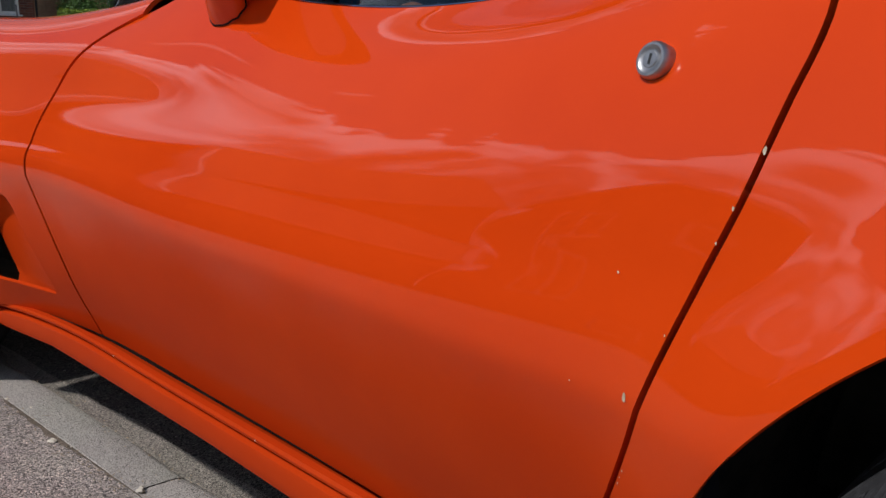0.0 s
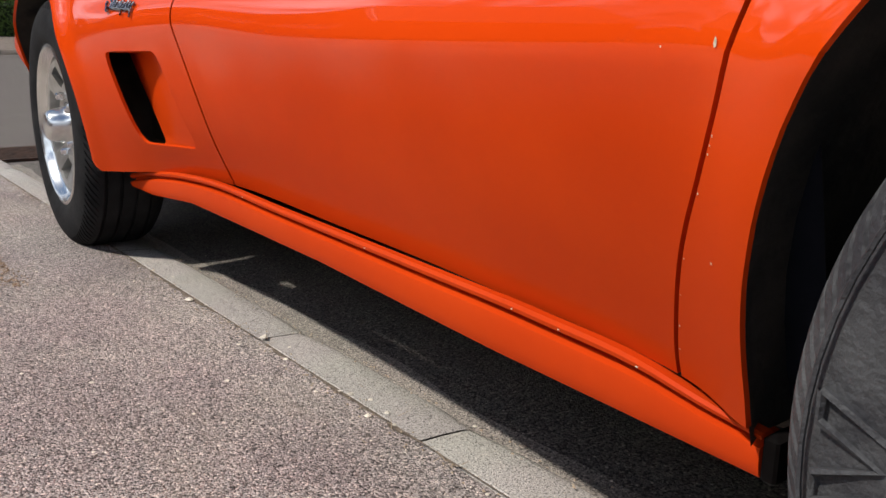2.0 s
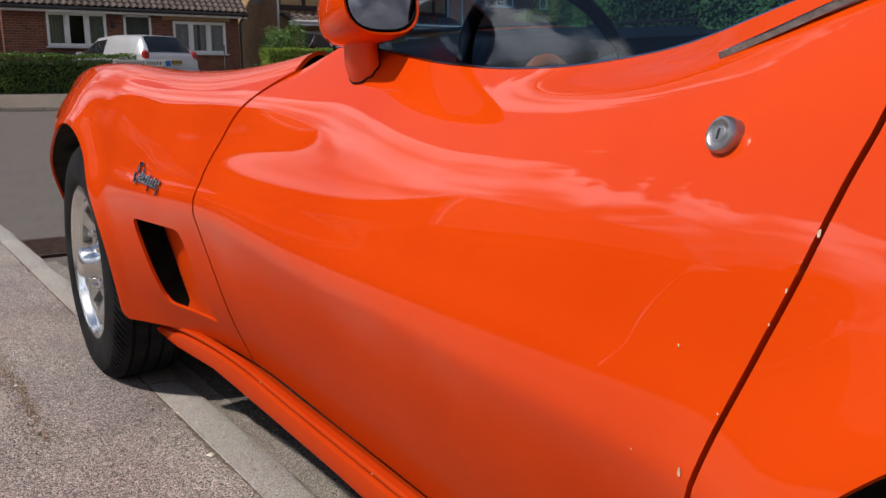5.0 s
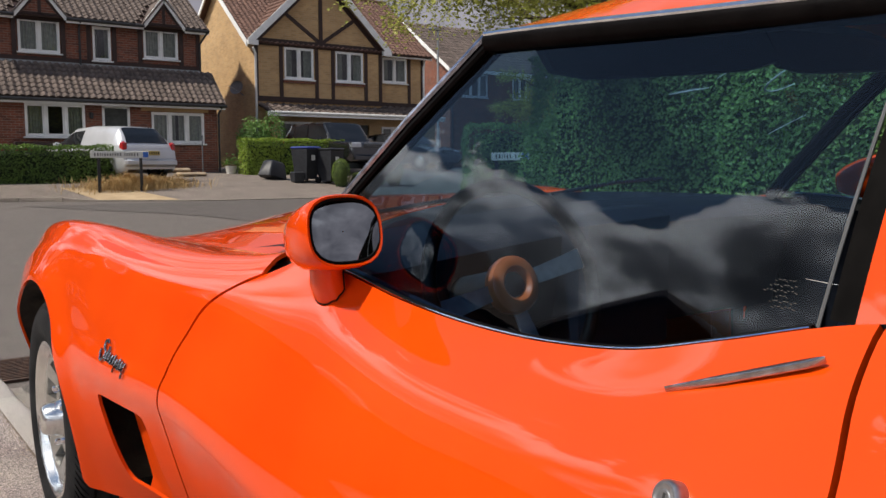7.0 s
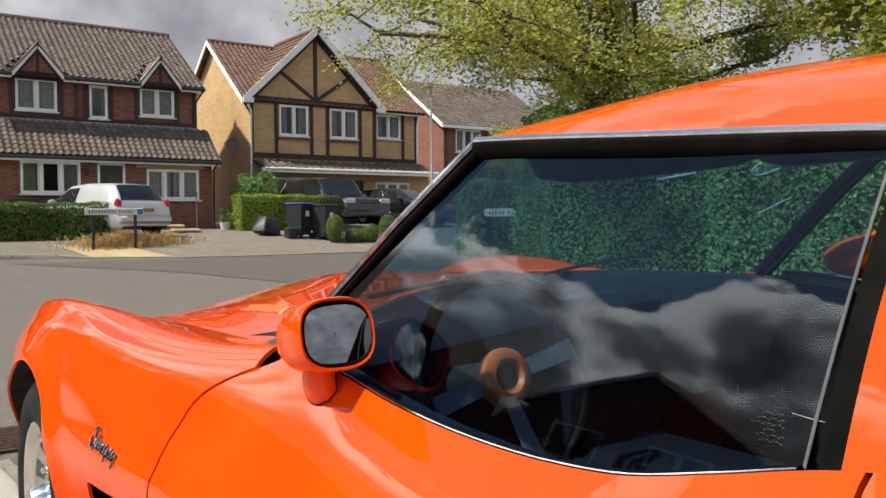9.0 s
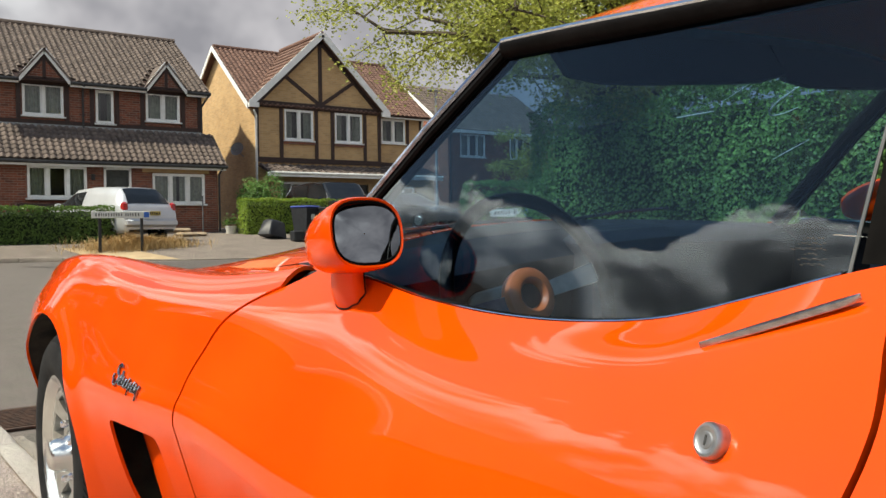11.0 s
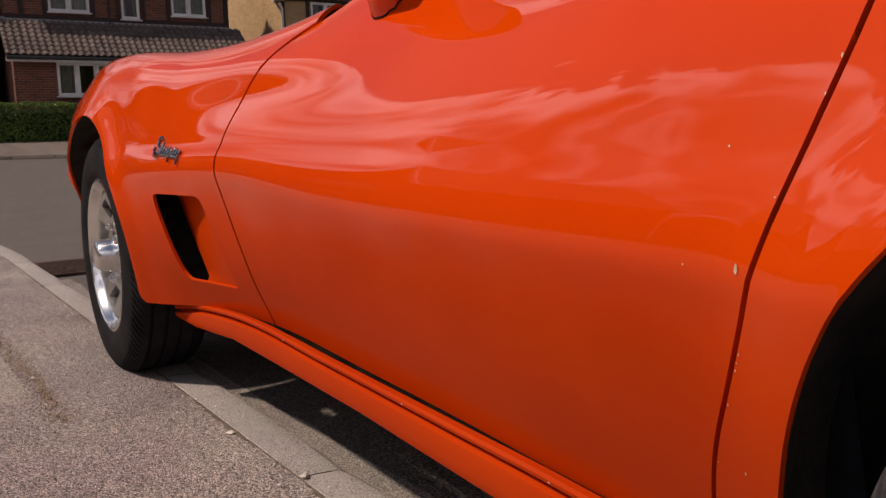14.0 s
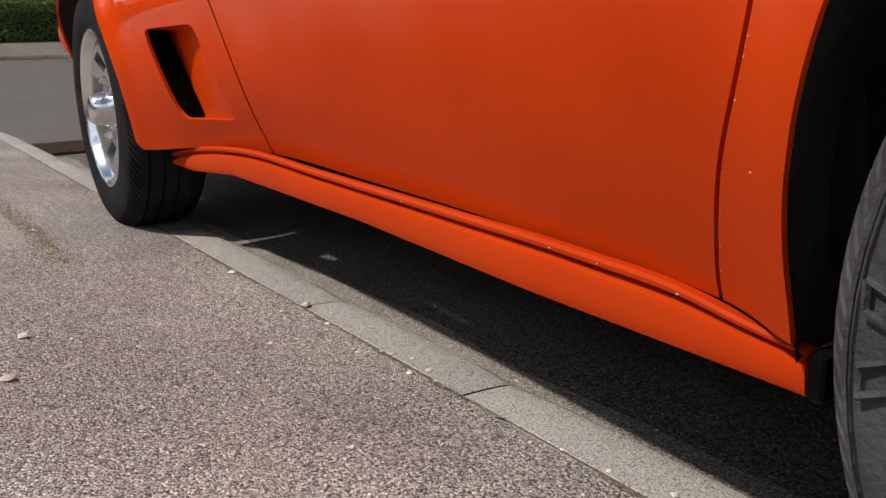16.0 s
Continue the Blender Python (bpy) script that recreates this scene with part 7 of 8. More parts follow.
def hedge(name, x0, x1, y0, y1, base, top, mat, n, size, label, seed, bulge=0.08, rot=0.0):
    """A clipped hedge: a dark core and a skin of small leaves with an uneven face."""
    rng = random.Random(seed)
    h = thing(name, label, "hedge", ((x0 + x1) / 2, (y0 + y1) / 2, base), rot=rot)
    w, d, t = (x1 - x0) / 2, (y1 - y0) / 2, top - base
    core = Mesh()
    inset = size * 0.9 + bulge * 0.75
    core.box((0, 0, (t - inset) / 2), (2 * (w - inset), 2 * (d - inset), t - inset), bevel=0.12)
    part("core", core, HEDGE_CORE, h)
    areas = (2 * w * t, 2 * w * 2 * d, 2 * d * t, 2 * d * t)

    def where(r):
        k = r.choices(range(4), (areas[0], areas[1] * 0.8, areas[2], areas[3]))[0]
        a, b = r.uniform(-1, 1), r.uniform(0, 1)
        if k == 0:
            p, q = Vector((a * w, -d, b * t)), Vector((0, -1, 0.35))
        elif k == 1:
            p, q = Vector((a * w, r.uniform(-d, d), t)), Vector((0, 0, 1))
        else:
            s = -1 if k == 2 else 1
            p, q = Vector((s * w, r.uniform(-d, d), b * t)), Vector((s, 0, 0.35))
        off = bulge * noise.noise(p * 1.7 + Vector((seed, 0, 0))) + r.uniform(-0.6, 0.4) * size
        return p + q.normalized() * off, q
    m = Mesh()
    scatter_leaves(m, n, where, size, rng)
    o = new("leaves", leaf_mesh(m, "leaves", mat))
    o.parent = h
    o["kind"] = "stuff"
    return h


def clump(name, c, r, mat, n, size, label, category, seed, stem=True):
    """A loose bush: leaf clusters on several lobes."""
    rng = random.Random(seed)
    h = thing(name, label, category, c)
    lobes = [(Vector((rng.uniform(-0.5, 0.5) * r[0], rng.uniform(-0.5, 0.5) * r[1], r[2] * rng.uniform(0.5, 1.35))), rng.uniform(0.45, 0.7)) for _ in range(9)]
    if stem:
        m = Mesh()
        for p, _ in lobes[:5]:
            m.tube([(0, 0, 0), tuple(p * 0.5 + Vector((0.05, 0, 0))), tuple(p)], [0.035, 0.022, 0.01], 6)
        part("branches", m, BARK, h)

    def where(g):
        p, k = g.choice(lobes)
        q = Vector((g.gauss(0, 1), g.gauss(0, 1), g.gauss(0, 1))).normalized()
        return p + Vector((q.x * r[0], q.y * r[1], q.z * r[2])) * k * g.uniform(0.6, 1.05), q + Vector((0, 0, 0.4))
    m = Mesh()
    scatter_leaves(m, n, where, size, rng)
    o = new("leaves", leaf_mesh(m, "leaves", mat))
    o.parent = h
    o["kind"] = "stuff"
    return h


hedge("hedge", -6.0, 4.75, 23.5, 24.3, far_height(23.5, 2.0) - 0.05, 1.56, HEDGE_LEAF, 17000, 0.062, "low clipped dark green hedge at the forecourt", 3)
hedge("hedge", 9.25, 12.9, 25.9, 26.6, far_height(26) - 0.02, 1.92, LIME_LEAF, 9000, 0.058, "clipped yellow-green hedge by the parked cars", 5)
clump("shrub", (10.40, 27.6, far_height(27.6) - 0.02), (0.85, 0.8, 1.2), IVY_LEAF, 7500, 0.07, "round bright green shrub beside the house", "shrub", 7)
# topiary: two domes joined by a low run
def topiary():
    rng = random.Random(21)
    h = thing("topiary_hedge", "clipped topiary hedge with two rounded domes", "hedge", (11.6, 22.15, far_height(22.15, 11.6)))
    lobes = [(-0.92, 0.27, 0.42, 0.40), (0.92, 0.27, 0.42, 0.40), (-0.3, 0.32, 0.22, 0.2), (0.32, 0.30, 0.28, 0.26), (0.0, 0.3, 0.2, 0.18)]
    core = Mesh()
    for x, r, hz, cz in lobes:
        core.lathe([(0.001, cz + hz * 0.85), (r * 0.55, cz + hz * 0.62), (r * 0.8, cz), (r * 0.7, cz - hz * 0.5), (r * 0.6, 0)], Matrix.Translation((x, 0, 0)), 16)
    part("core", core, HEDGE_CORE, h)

    def where(g):
        x, r, hz, cz = g.choices(lobes, (3, 3, 1.3, 1.5, 1.2))[0]
        q = Vector((g.gauss(0, 1), g.gauss(0, 1), g.gauss(0, 1))).normalized()
        return Vector((x + q.x * r, q.y * r, max(0.02, cz + q.z * hz))), q
    m = Mesh()
    scatter_leaves(m, 11000, where, 0.026, rng)
    o = new("leaves", leaf_mesh(m, "leaves", TOPIARY_LEAF))
    o.parent = h
    o["kind"] = "stuff"


topiary()
# tall hedge on the other side of the road: faces the car
hd = hedge("hedge", -7.0, 7.0, -0.75, 0.75, 0.0, 2.32, IVY_LEAF, 82000, 0.042, "tall dense leafy hedge across the road", 9, bulge=0.25, rot=0)
hd.matrix_basis = pose(6.6, 1.2, 0.05, 0, 0, -90)
hedge("hedge", 11.5, 15.3, 15.9, 16.9, far_road(16.4) - 0.02, 2.05, IVY_LEAF, 9000, 0.06, "lower leafy hedge behind the street sign", 12, bulge=0.2, rot=-28)


# ---- trees ----
def tree(at, height, spread, trunk_r, n_limbs, leaves, leaf_size, seed, label, lean=(0, 0), low=0.32):
    rng = random.Random(seed)
    t = thing("tree", label, "tree", at)
    wood = Mesh()
    top = Vector((lean[0], lean[1], height * 0.78))
    wood.tube([(0, 0, -0.1), tuple(top * 0.25 + Vector((0.05, 0.02, 0))), tuple(top * 0.55), tuple(top)], [trunk_r * 1.25, trunk_r, trunk_r * 0.75, trunk_r * 0.3], 10)
    twigs = Mesh()
    tips = []
    for k in range(n_limbs):
        a = 2 * math.pi * k / n_limbs * 1.618 + rng.uniform(-0.3, 0.3)
        h0 = rng.uniform(low, 0.95)
        p = top * h0
        reach = spread * rng.uniform(0.6, 1.05) * (1.15 - 0.55 * h0)
        d = Vector((math.cos(a), math.sin(a), rng.uniform(0.05, 0.45)))
        path = [p]
        for s in range(1, 5):
            path.append(p + d * reach * s / 4 + Vector((rng.uniform(-1, 1), rng.uniform(-1, 1), rng.uniform(-0.4, 0.7))) * 0.12 * reach * s / 4)
        wood.tube([tuple(q) for q in path], [trunk_r * 0.45 * (1 - 0.2 * s) for s in range(5)], 6)
        for _ in range(9):
            s = rng.uniform(0.3, 1.0) * 4
            i = min(int(s), 3)
            q = path[i].lerp(path[i + 1], s - i)
            e = Vector((rng.gauss(0, 1), rng.gauss(0, 1), rng.gauss(-0.1, 0.6))).normalized() * rng.uniform(0.5, 1.1) * spread * 0.3
            twigs.tube([tuple(q), tuple(q + e * 0.5 + Vector((0, 0, 0.05))), tuple(q + e)], [0.014, 0.009, 0.004], 4, False)
            tips.append((q, q + e))
    part("trunk", wood, BARK, t)
    tw = part("branchwork", twigs, BARK, t)
    tw["kind"] = "stuff"

    def where(g):
        a, b = g.choice(tips)
        p = a.lerp(b, g.uniform(0.15, 1.1))
        return p + Vector((g.gauss(0, 1), g.gauss(0, 1), g.gauss(-0.3, 0.8))) * 0.14, Vector((g.uniform(-0.4, 0.4), g.uniform(-0.4, 0.4), 1))
    m = Mesh()
    scatter_leaves(m, leaves, where, leaf_size, rng)
    o = new("crown", leaf_mesh(m, "crown", TREE_LEAF))
    o.parent = t
    o["kind"] = "stuff"
    return t


tree((7.4, 8.1, 0.05), 8.0, 4.6, 0.17, 36, 115000, 0.054, 31, "broad tree with fresh yellow-green leaves above the hedge", (0.3, 0.2), 0.34)
tree((8.8, 2.6, 0.05), 7.0, 4.0, 0.16, 26, 36000, 0.12, 37, "leafy tree with larger leaves behind the hedge", (-0.2, 0.3), 0.34)
tree((26.5, 31.0, 1.0), 6.0, 2.6, 0.12, 14, 4500, 0.13, 41, "garden tree in front of a far house", (0, 0), 0.4)
tree((42.0, 52.0, 1.2), 9.0, 4.5, 0.2, 16, 5000, 0.22, 43, "distant rounded tree behind the roofs", (0, 0), 0.35)


# ---- street furniture and cars ----
def street_sign(at, rot, width, label, board_z=0.68):
    s = thing("street_sign", label, "sign", at, rot=rot)
    b = part("board", Mesh().box((0, 0, board_z), (width, 0.022, 0.17), bevel=0.006), WHITE, s, "white name board", smooth=False)
    x = -width / 2 + 0.08
    rng = random.Random(2)
    while x < width / 2 - 0.26:
        w = rng.uniform(0.035, 0.06)
        part("lettering_bar", Mesh().box((x + w / 2, -0.0135, board_z), (w * 0.5, 0.004, 0.075)), INK, b, smooth=False)
        x += w + 0.012 + (0.05 if abs(x) < 0.03 else 0)
    part("symbol_panel", Mesh().box((width / 2 - 0.085, -0.013, board_z), (0.13, 0.005, 0.14)), BLUE, b, "small blue panel", smooth=False)
    for sgn in (-1, 1):
        part("post", Mesh().box((sgn * width * 0.36, 0.04, board_z / 2 - 0.04), (0.07, 0.05, board_z + 0.12), bevel=0.008), BLACK, s, "black post")
    return s


street_sign((4.42, 22.3, far_height(22.3, 4.42)), -4, 1.42, "white street name sign on two black posts", 0.95)
street_sign((10.45, 14.05, far_road(14.05)), -42, 0.82, "white street name sign by the hedge", 1.14)


ESTATE = [(-2.26, .42, .90, .58, .64, .80), (-2.24, .36, .94, .80, .86, .84), (-2.17, .33, .97, .93, .985, .85), (-1.98, .32, .985, .95, 1.24, .77), (-1.72, .32, 1, .955, 1.475, .69), (-1.4, .31, 1, .955, 1.51, .70), (-0.5, .31, 1, .945, 1.535, .72), (0.25, .31, 1, .935, 1.49, .71), (0.72, .31, 1, .925, 1.25, .76), (1.2, .31, 1, .91, .965, .84), (1.75, .32, .98, .83, .885, .82), (2.1, .34, .93, .70, .75, .76), (2.25, .40, .84, .56, .60, .62)]
OFFROAD = [(-2.36, .55, .93, .80, .86, .85), (-2.32, .48, .97, 1.04, 1.10, .90), (-2.05, .45, 1, 1.08, 1.72, .80), (-1.75, .45, 1, 1.08, 1.79, .81), (-0.3, .45, 1, 1.07, 1.81, .82), (0.30, .45, 1, 1.06, 1.76, .81), (0.62, .45, 1, 1.055, 1.43, .84), (0.95, .45, 1, 1.05, 1.10, .88), (1.6, .46, 1, 1.02, 1.075, .88), (2.15, .48, .985, .97, 1.03, .87), (2.27, .50, .96, .86, .94, .86), (2.33, .52, .92, .68, .74, .8)]
HATCH = [(-2.06, .42, .90, .60, .66, .80), (-2.03, .36, .95, .88, .93, .84), (-1.85, .33, .98, .96, 1.10, .80), (-1.55, .32, 1, .96, 1.38, .70), (-1.2, .31, 1, .955, 1.44, .71), (-0.3, .31, 1, .945, 1.47, .72), (0.3, .31, 1, .935, 1.42, .71), (0.72, .31, 1, .925, 1.20, .76), (1.15, .31, 1, .91, .965, .84), (1.6, .32, .98, .83, .885, .82), (1.95, .34, .93, .70, .75, .76), (2.08, .40, .84, .56, .60, .62)]


def parked_car(at, rot, paint, label, shape, W, blank=False):
    """A parked car: one lofted shell with its cabin, glass laid in, wheels, lamps, plate; its nose looks along +x."""
    c = thing("car", label, "car", at, rot=rot)
    hw = W / 2
    xs = np.array([s[0] for s in shape])
    tail, nose = xs[0], xs[-1]

    def value(k, x):
        return float(np.interp(x, xs, [s[k] for s in shape]))

    def section(x):
        """Half of a cross-section from sill to roof middle."""
        zs, w, zb, zt, wt = value(1, x) - 0.10, value(2, x) * hw, value(3, x), value(4, x), value(5, x) * hw
        drop = min(0.07, (zt - zb) * 0.5)
        a, b = (w * 0.955, zb + min(0.03, drop * 0.4)), (wt, zt - drop)
        return [(w * 0.88, zs), (w * 0.97, zs + 0.10), (w, zs + (zb - zs) * 0.6), (w * 0.985, zb - (zb - zs) * 0.12), (w * 0.965, zb), a, ((a[0] + b[0]) / 2 + 0.012, (a[1] + b[1]) / 2), b, (wt * 0.90, zt - drop * 0.38), (wt * 0.72, zt - drop * 0.14), (wt * 0.4, zt - 0.004), (0.0, zt)]

    cuts = sorted({*[float(x) for x in xs], *np.linspace(tail, nose, 34).tolist()})
    rows = []
    for x in cuts:
        h = section(x)
        rows.append([(x, -y, z) for y, z in h] + [(x, y, z) for y, z in h[-2::-1]])
    m = Mesh().grid(rows)
    n = len(rows[0])
    m.f += [tuple(range(n)), tuple(reversed(range(len(m.v) - n, len(m.v))))]
    part("body", m, paint, c, angle=35)

    def at_side(x, v, s):
        h = section(x)
        a, b, d = h[5], h[6], h[7]
        y, z = (a[0] + (b[0] - a[0]) * v * 2, a[1] + (b[1] - a[1]) * v * 2) if v < 0.5 else (b[0] + (d[0] - b[0]) * (v * 2 - 1), b[1] + (d[1] - b[1]) * (v * 2 - 1))
        return (x, s * (y + 0.008), z)

    peak = [i for i in range(len(shape)) if shape[i][4] > max(s[4] for s in shape) - 0.08]
    rear_top, front_top = xs[peak[0]], xs[peak[-1]]
    cowl = next(s[0] for s in shape if s[0] > front_top and s[4] - s[3] < 0.07)
    sill = [s[0] for s in shape if s[0] < rear_top and s[4] - s[3] < 0.15][-1]
    cabin = (rear_top - sill) * 0.45 + sill, front_top + (cowl - front_top) * 0.62
    span = cabin[1] - cabin[0]
    # blank drops the rear side windows: body paint stands in for their bright reflection
    doors = ((0.0, 0.20), (0.235, 0.535), (0.575, 1.0)) if not blank else ((0.60, 1.0),)
    for s in (-1, 1):
        for u0, u1 in doors:
            g = Mesh()
            g.grid([[at_side(cabin[0] + span * (u0 + (u1 - u0) * u), v, s) for v in np.linspace(0.06, 0.90, 5)] for u in np.linspace(0, 1, 8)])
            part("side_window", g, CARGLASS, c, "dark side window")
    for name, x0, x1 in (("windscreen", front_top, cowl), ("rear_window", rear_top, sill)):
        rows = []
        for t in np.linspace(0.05, 0.93, 10):
            x = x0 + (x1 - x0) * t
            h = section(x)
            half = [(h[8][0] * q, float(np.interp(h[8][0] * q, [p[0] for p in h[:6:-1]], [p[1] for p in h[:6:-1]])) + 0.008) for q in (1, 0.8, 0.5, 0.2)]
            rows.append([(x + math.copysign(0.006, x1 - x0), -y, z) for y, z in half] + [(x + math.copysign(0.006, x1 - x0), y, z) for y, z in half[::-1]])
        part(name, Mesh().grid(rows), CARGLASS, c, "dark curved " + name.replace("_", " "))
    L = nose - tail
    big = shape is OFFROAD
    wr = 0.37 if big else 0.31
    for x in (tail + L * 0.19, nose - L * 0.19):
        for s in (-1, 1):
            t = Matrix.Translation((x, s * (hw - 0.09), wr)) @ Matrix.Rotation(radians(-90 * s), 4, "X")
            part("wheel_arch", Mesh().lathe([(wr + 0.05, 0.105), (wr + 0.05, 0.06), (0.02, 0.05)], t, 28), BLACK, c)
            w = part("wheel", Mesh().lathe([(wr - 0.12, 0.09), (wr - 0.02, 0.112), (wr, 0.08), (wr, -0.09), (wr - 0.1, -0.1)], t, 28), TYRE, c)
            part("hub", Mesh().lathe([(wr - 0.12, 0.10), (wr - 0.14, 0.112), (0.1, 0.10), (0.001, 0.112)], t, 20), ALLOY, w)
    zl, zh = value(3, tail + 0.1) - 0.02, value(3, nose - 0.25) - (0.04 if big else 0.02)
    for s in (-1, 1):
        part("tail_light", Mesh().box((tail + 0.12, s * hw * 0.87, zl + 0.02), (0.18, 0.15, 0.27), bevel=0.05), REDLENS, c)
        part("headlight", Mesh().box((nose - (0.075 if big else 0.20), s * hw * 0.74, zh - 0.02), (0.10, 0.40, 0.19) if big else (0.26, 0.36, 0.14), bevel=0.035), HEADLENS, c)
        mp = cabin[1] - 0.15
        part("door_mirror", Mesh().box((mp, s * (hw + 0.07), value(3, mp) + 0.09), (0.12, 0.20, 0.15), bevel=0.045), paint, c)
        part("door_handle", Mesh().box((cabin[0] + span * 0.45, s * (hw + 0.004), value(3, 0) - 0.12), (0.18, 0.03, 0.03), bevel=0.01), paint, c)
    part("bumper", Mesh().box((tail - 0.01, 0, 0.50), (0.16, W * 0.93, 0.22), bevel=0.06), paint, c)
    part("front_bumper", Mesh().box((nose - 0.03, 0, 0.50), (0.16, W * 0.90, 0.24), bevel=0.06), paint, c)
    grille = part("grille", Mesh().box((nose - (0.035 if big else 0.08), 0, zh - 0.03), (0.07, W * 0.42, 0.16), bevel=0.02), BLACK, c)
    for k in range(3):
        part("grille_bar", Mesh().box((nose - (0.0 if big else 0.045), 0, zh - 0.075 + 0.045 * k), (0.012, W * 0.40, 0.014), bevel=0.004), GALV, grille)
    p = part("number_plate", Mesh().box((tail - 0.025, 0, 0.76), (0.04, 0.52, 0.11), bevel=0.003), YELLOW, c)
    for i in range(7):
        part("plate_bar", Mesh().box((tail - 0.047, -0.21 + 0.07 * i, 0.76), (0.004, 0.035, 0.07)), INK, p, smooth=False)
    return c


parked_car((4.73, 25.5, far_height(25.5) - 0.09), 110, SILVER, "silver estate car parked on the forecourt, seen from behind", ESTATE, 1.76, True)
parked_car((13.1, 26.9, far_height(26.9)), -85, BLACKPAINT, "large black off-road car parked nose out", OFFROAD, 1.95)
parked_car((17.0, 28.3, far_height(28.3)), -72, BLACKPAINT, "dark hatchback parked beside the off-road car", HATCH, 1.75)


def wheelie_bin(at, lid, rot):
    b = thing("wheelie_bin", "dark plastic wheelie bin with a %s lid" % ("blue" if lid is BINBLUE else "black"), "bin", at, group="wheelie bins", rot=rot)
    part("body", Mesh().add([(s * w, t * d, z) for z, w, d in ((0.08, 0.22, 0.24), (0.98, 0.285, 0.33)) for s, t in ((-1, -1), (1, -1), (1, 1), (-1, 1))], [(0, 3, 2, 1), (4, 5, 6, 7), (0, 1, 5, 4), (1, 2, 6, 5), (2, 3, 7, 6), (3, 0, 4, 7)]), BINPLASTIC, b, smooth=False)
    part("lid", Mesh().box((0, 0.0, 1.02), (0.60, 0.72, 0.07), bevel=0.03), lid, b)
    part("handle", Mesh().tube([(-0.25, 0.4, 1.0), (0.25, 0.4, 1.0)], 0.018, 6), BINPLASTIC, b)
    part("label_bars", Mesh().box((0, -0.315, 0.72), (0.14, 0.02, 0.16)), WHITE, b, smooth=False)
    for s in (-1, 1):
        part("wheel", Mesh().lathe([(0.001, -0.03), (0.1, -0.03), (0.1, 0.03), (0.001, 0.03)], Matrix.Translation((s * 0.25, 0.25, 0.1)) @ Matrix.Rotation(radians(90), 4, "Y"), 16), TYRE, b)
    return b


wheelie_bin((10.0, 23.1, far_height(23.1)), BINBLUE, 20)
wheelie_bin((10.62, 22.75, far_height(22.75)), BINPLASTIC, 20)
single("storage_box", Mesh().box((0, 0, 0.28), (0.75, 0.55, 0.55), Matrix.Rotation(radians(12), 3, "Y"), bevel=0.06, taper=0.75), BINPLASTIC, "tipped black plastic tub on the drive", "tub", at=(9.3, 23.9, far_height(23.9)), rot=20)
single("plant_tub", Mesh().box((0, 0, 0.16), (0.3, 0.3, 0.32), bevel=0.03, taper=1.1), BINPLASTIC, "small dark square tub beside the bins", "tub", at=(9.66, 23.0, far_height(23.0)))
lampp = thing("street_lamp", "slim grey street lamp post", "street lamp", (17.7, 27.15, 0.8))
part("pole", Mesh().tube([(0, 0, 0), (0, 0, 1.3), (0, 0, 1.35), (0, 0, 5.45)], [0.075, 0.075, 0.05, 0.04], 12), GALV, lampp)
part("lantern", Mesh().box((-0.15, 0, 5.5), (0.5, 0.16, 0.12), bevel=0.04), GALV, lampp)
rng = random.Random(8)
for k in range(5):
    single("sandbag", Mesh().box((0, 0, 0.07), (0.42, 0.26, 0.14), bevel=0.06), SACK, "brown sandbag lying in a low heap", "sandbag", "sandbags", at=(7.0 + 0.3 * (k % 3) - (0.15 if k > 2 else 0), 25.4 + 0.08 * k, far_height(25.4) + (0.13 if k > 2 else 0)), rot=rng.uniform(-20, 20))
single("marker_pole", Mesh().tube([(0, 0, 0), (0, 0, 1.25)], 0.02, 8), GREYBOX, "thin upright pole by the wall", "pole", at=(7.75, 25.7, far_height(25.7)))
pot = thing("flower_pot", "white pot with a small plant", "pot", (9.0, 26.6, far_height(26.6)))
part("pot", Mesh().lathe([(0.14, 0), (0.2, 0.26), (0.17, 0.25), (0.001, 0.22)], Matrix(), 16), POT, pot)
m = Mesh()
scatter_leaves(m, 120, lambda g: (Vector((g.gauss(0, 0.14), g.gauss(0, 0.14), 0.3 + abs(g.gauss(0, 0.12)))), Vector((0, 0, 1))), 0.09, rng)
part("plant", leaf_mesh(m, "plant", HEDGE_LEAF), HEDGE_LEAF, pot)["kind"] = "stuff"
for k, (dx, mat_, h) in enumerate(((0.5, POT, 0.3), (0.72, GREYBOX, 0.34), (0.95, POT, 0.38), (1.25, GREENCAN, 0.3), (0.35, GREYBOX, 0.28))):
    single("bottle", Mesh().lathe([(0.07, 0), (0.08, 0.05), (0.08, h * 0.65), (0.03, h * 0.85), (0.03, h), (0.001, h)], Matrix(), 14), mat_, ("green plastic can" if mat_ is GREENCAN else "pale plastic bottle") + " standing by the wall", "bottle", "bottles by the wall", at=(9.0 + dx, 26.4 - 0.1 * (k % 2), far_height(26.4)))
# dry grass at the sign
m = Mesh()
for _ in range(6500):
    x, y = rng.gauss(4.95, 0.55) + 0.35 * math.sin(rng.uniform(0, 6.28) * 3), rng.gauss(22.75, 0.22)
    h, a = rng.uniform(0.06, 0.30) * (0.6 + 0.8 * abs(noise.noise((x * 2.2, y * 2.2, 0)))) * 1.3, rng.uniform(0, 6.28)
    b = Vector((x, y, far_height(y, x)))
    out_ = Vector((math.cos(a), math.sin(a), 0)) * h
    s = Vector((-math.sin(a), math.cos(a), 0)) * 0.007
    mid_ = b + out_ * 0.25 + Vector((0, 0, h * 0.65))
    m.add([b - s, b + s, mid_ + s * 0.7, mid_ - s * 0.7, b + out_ * 0.75 + Vector((0, 0, h))], [(0, 1, 2, 3), (3, 2, 4)])
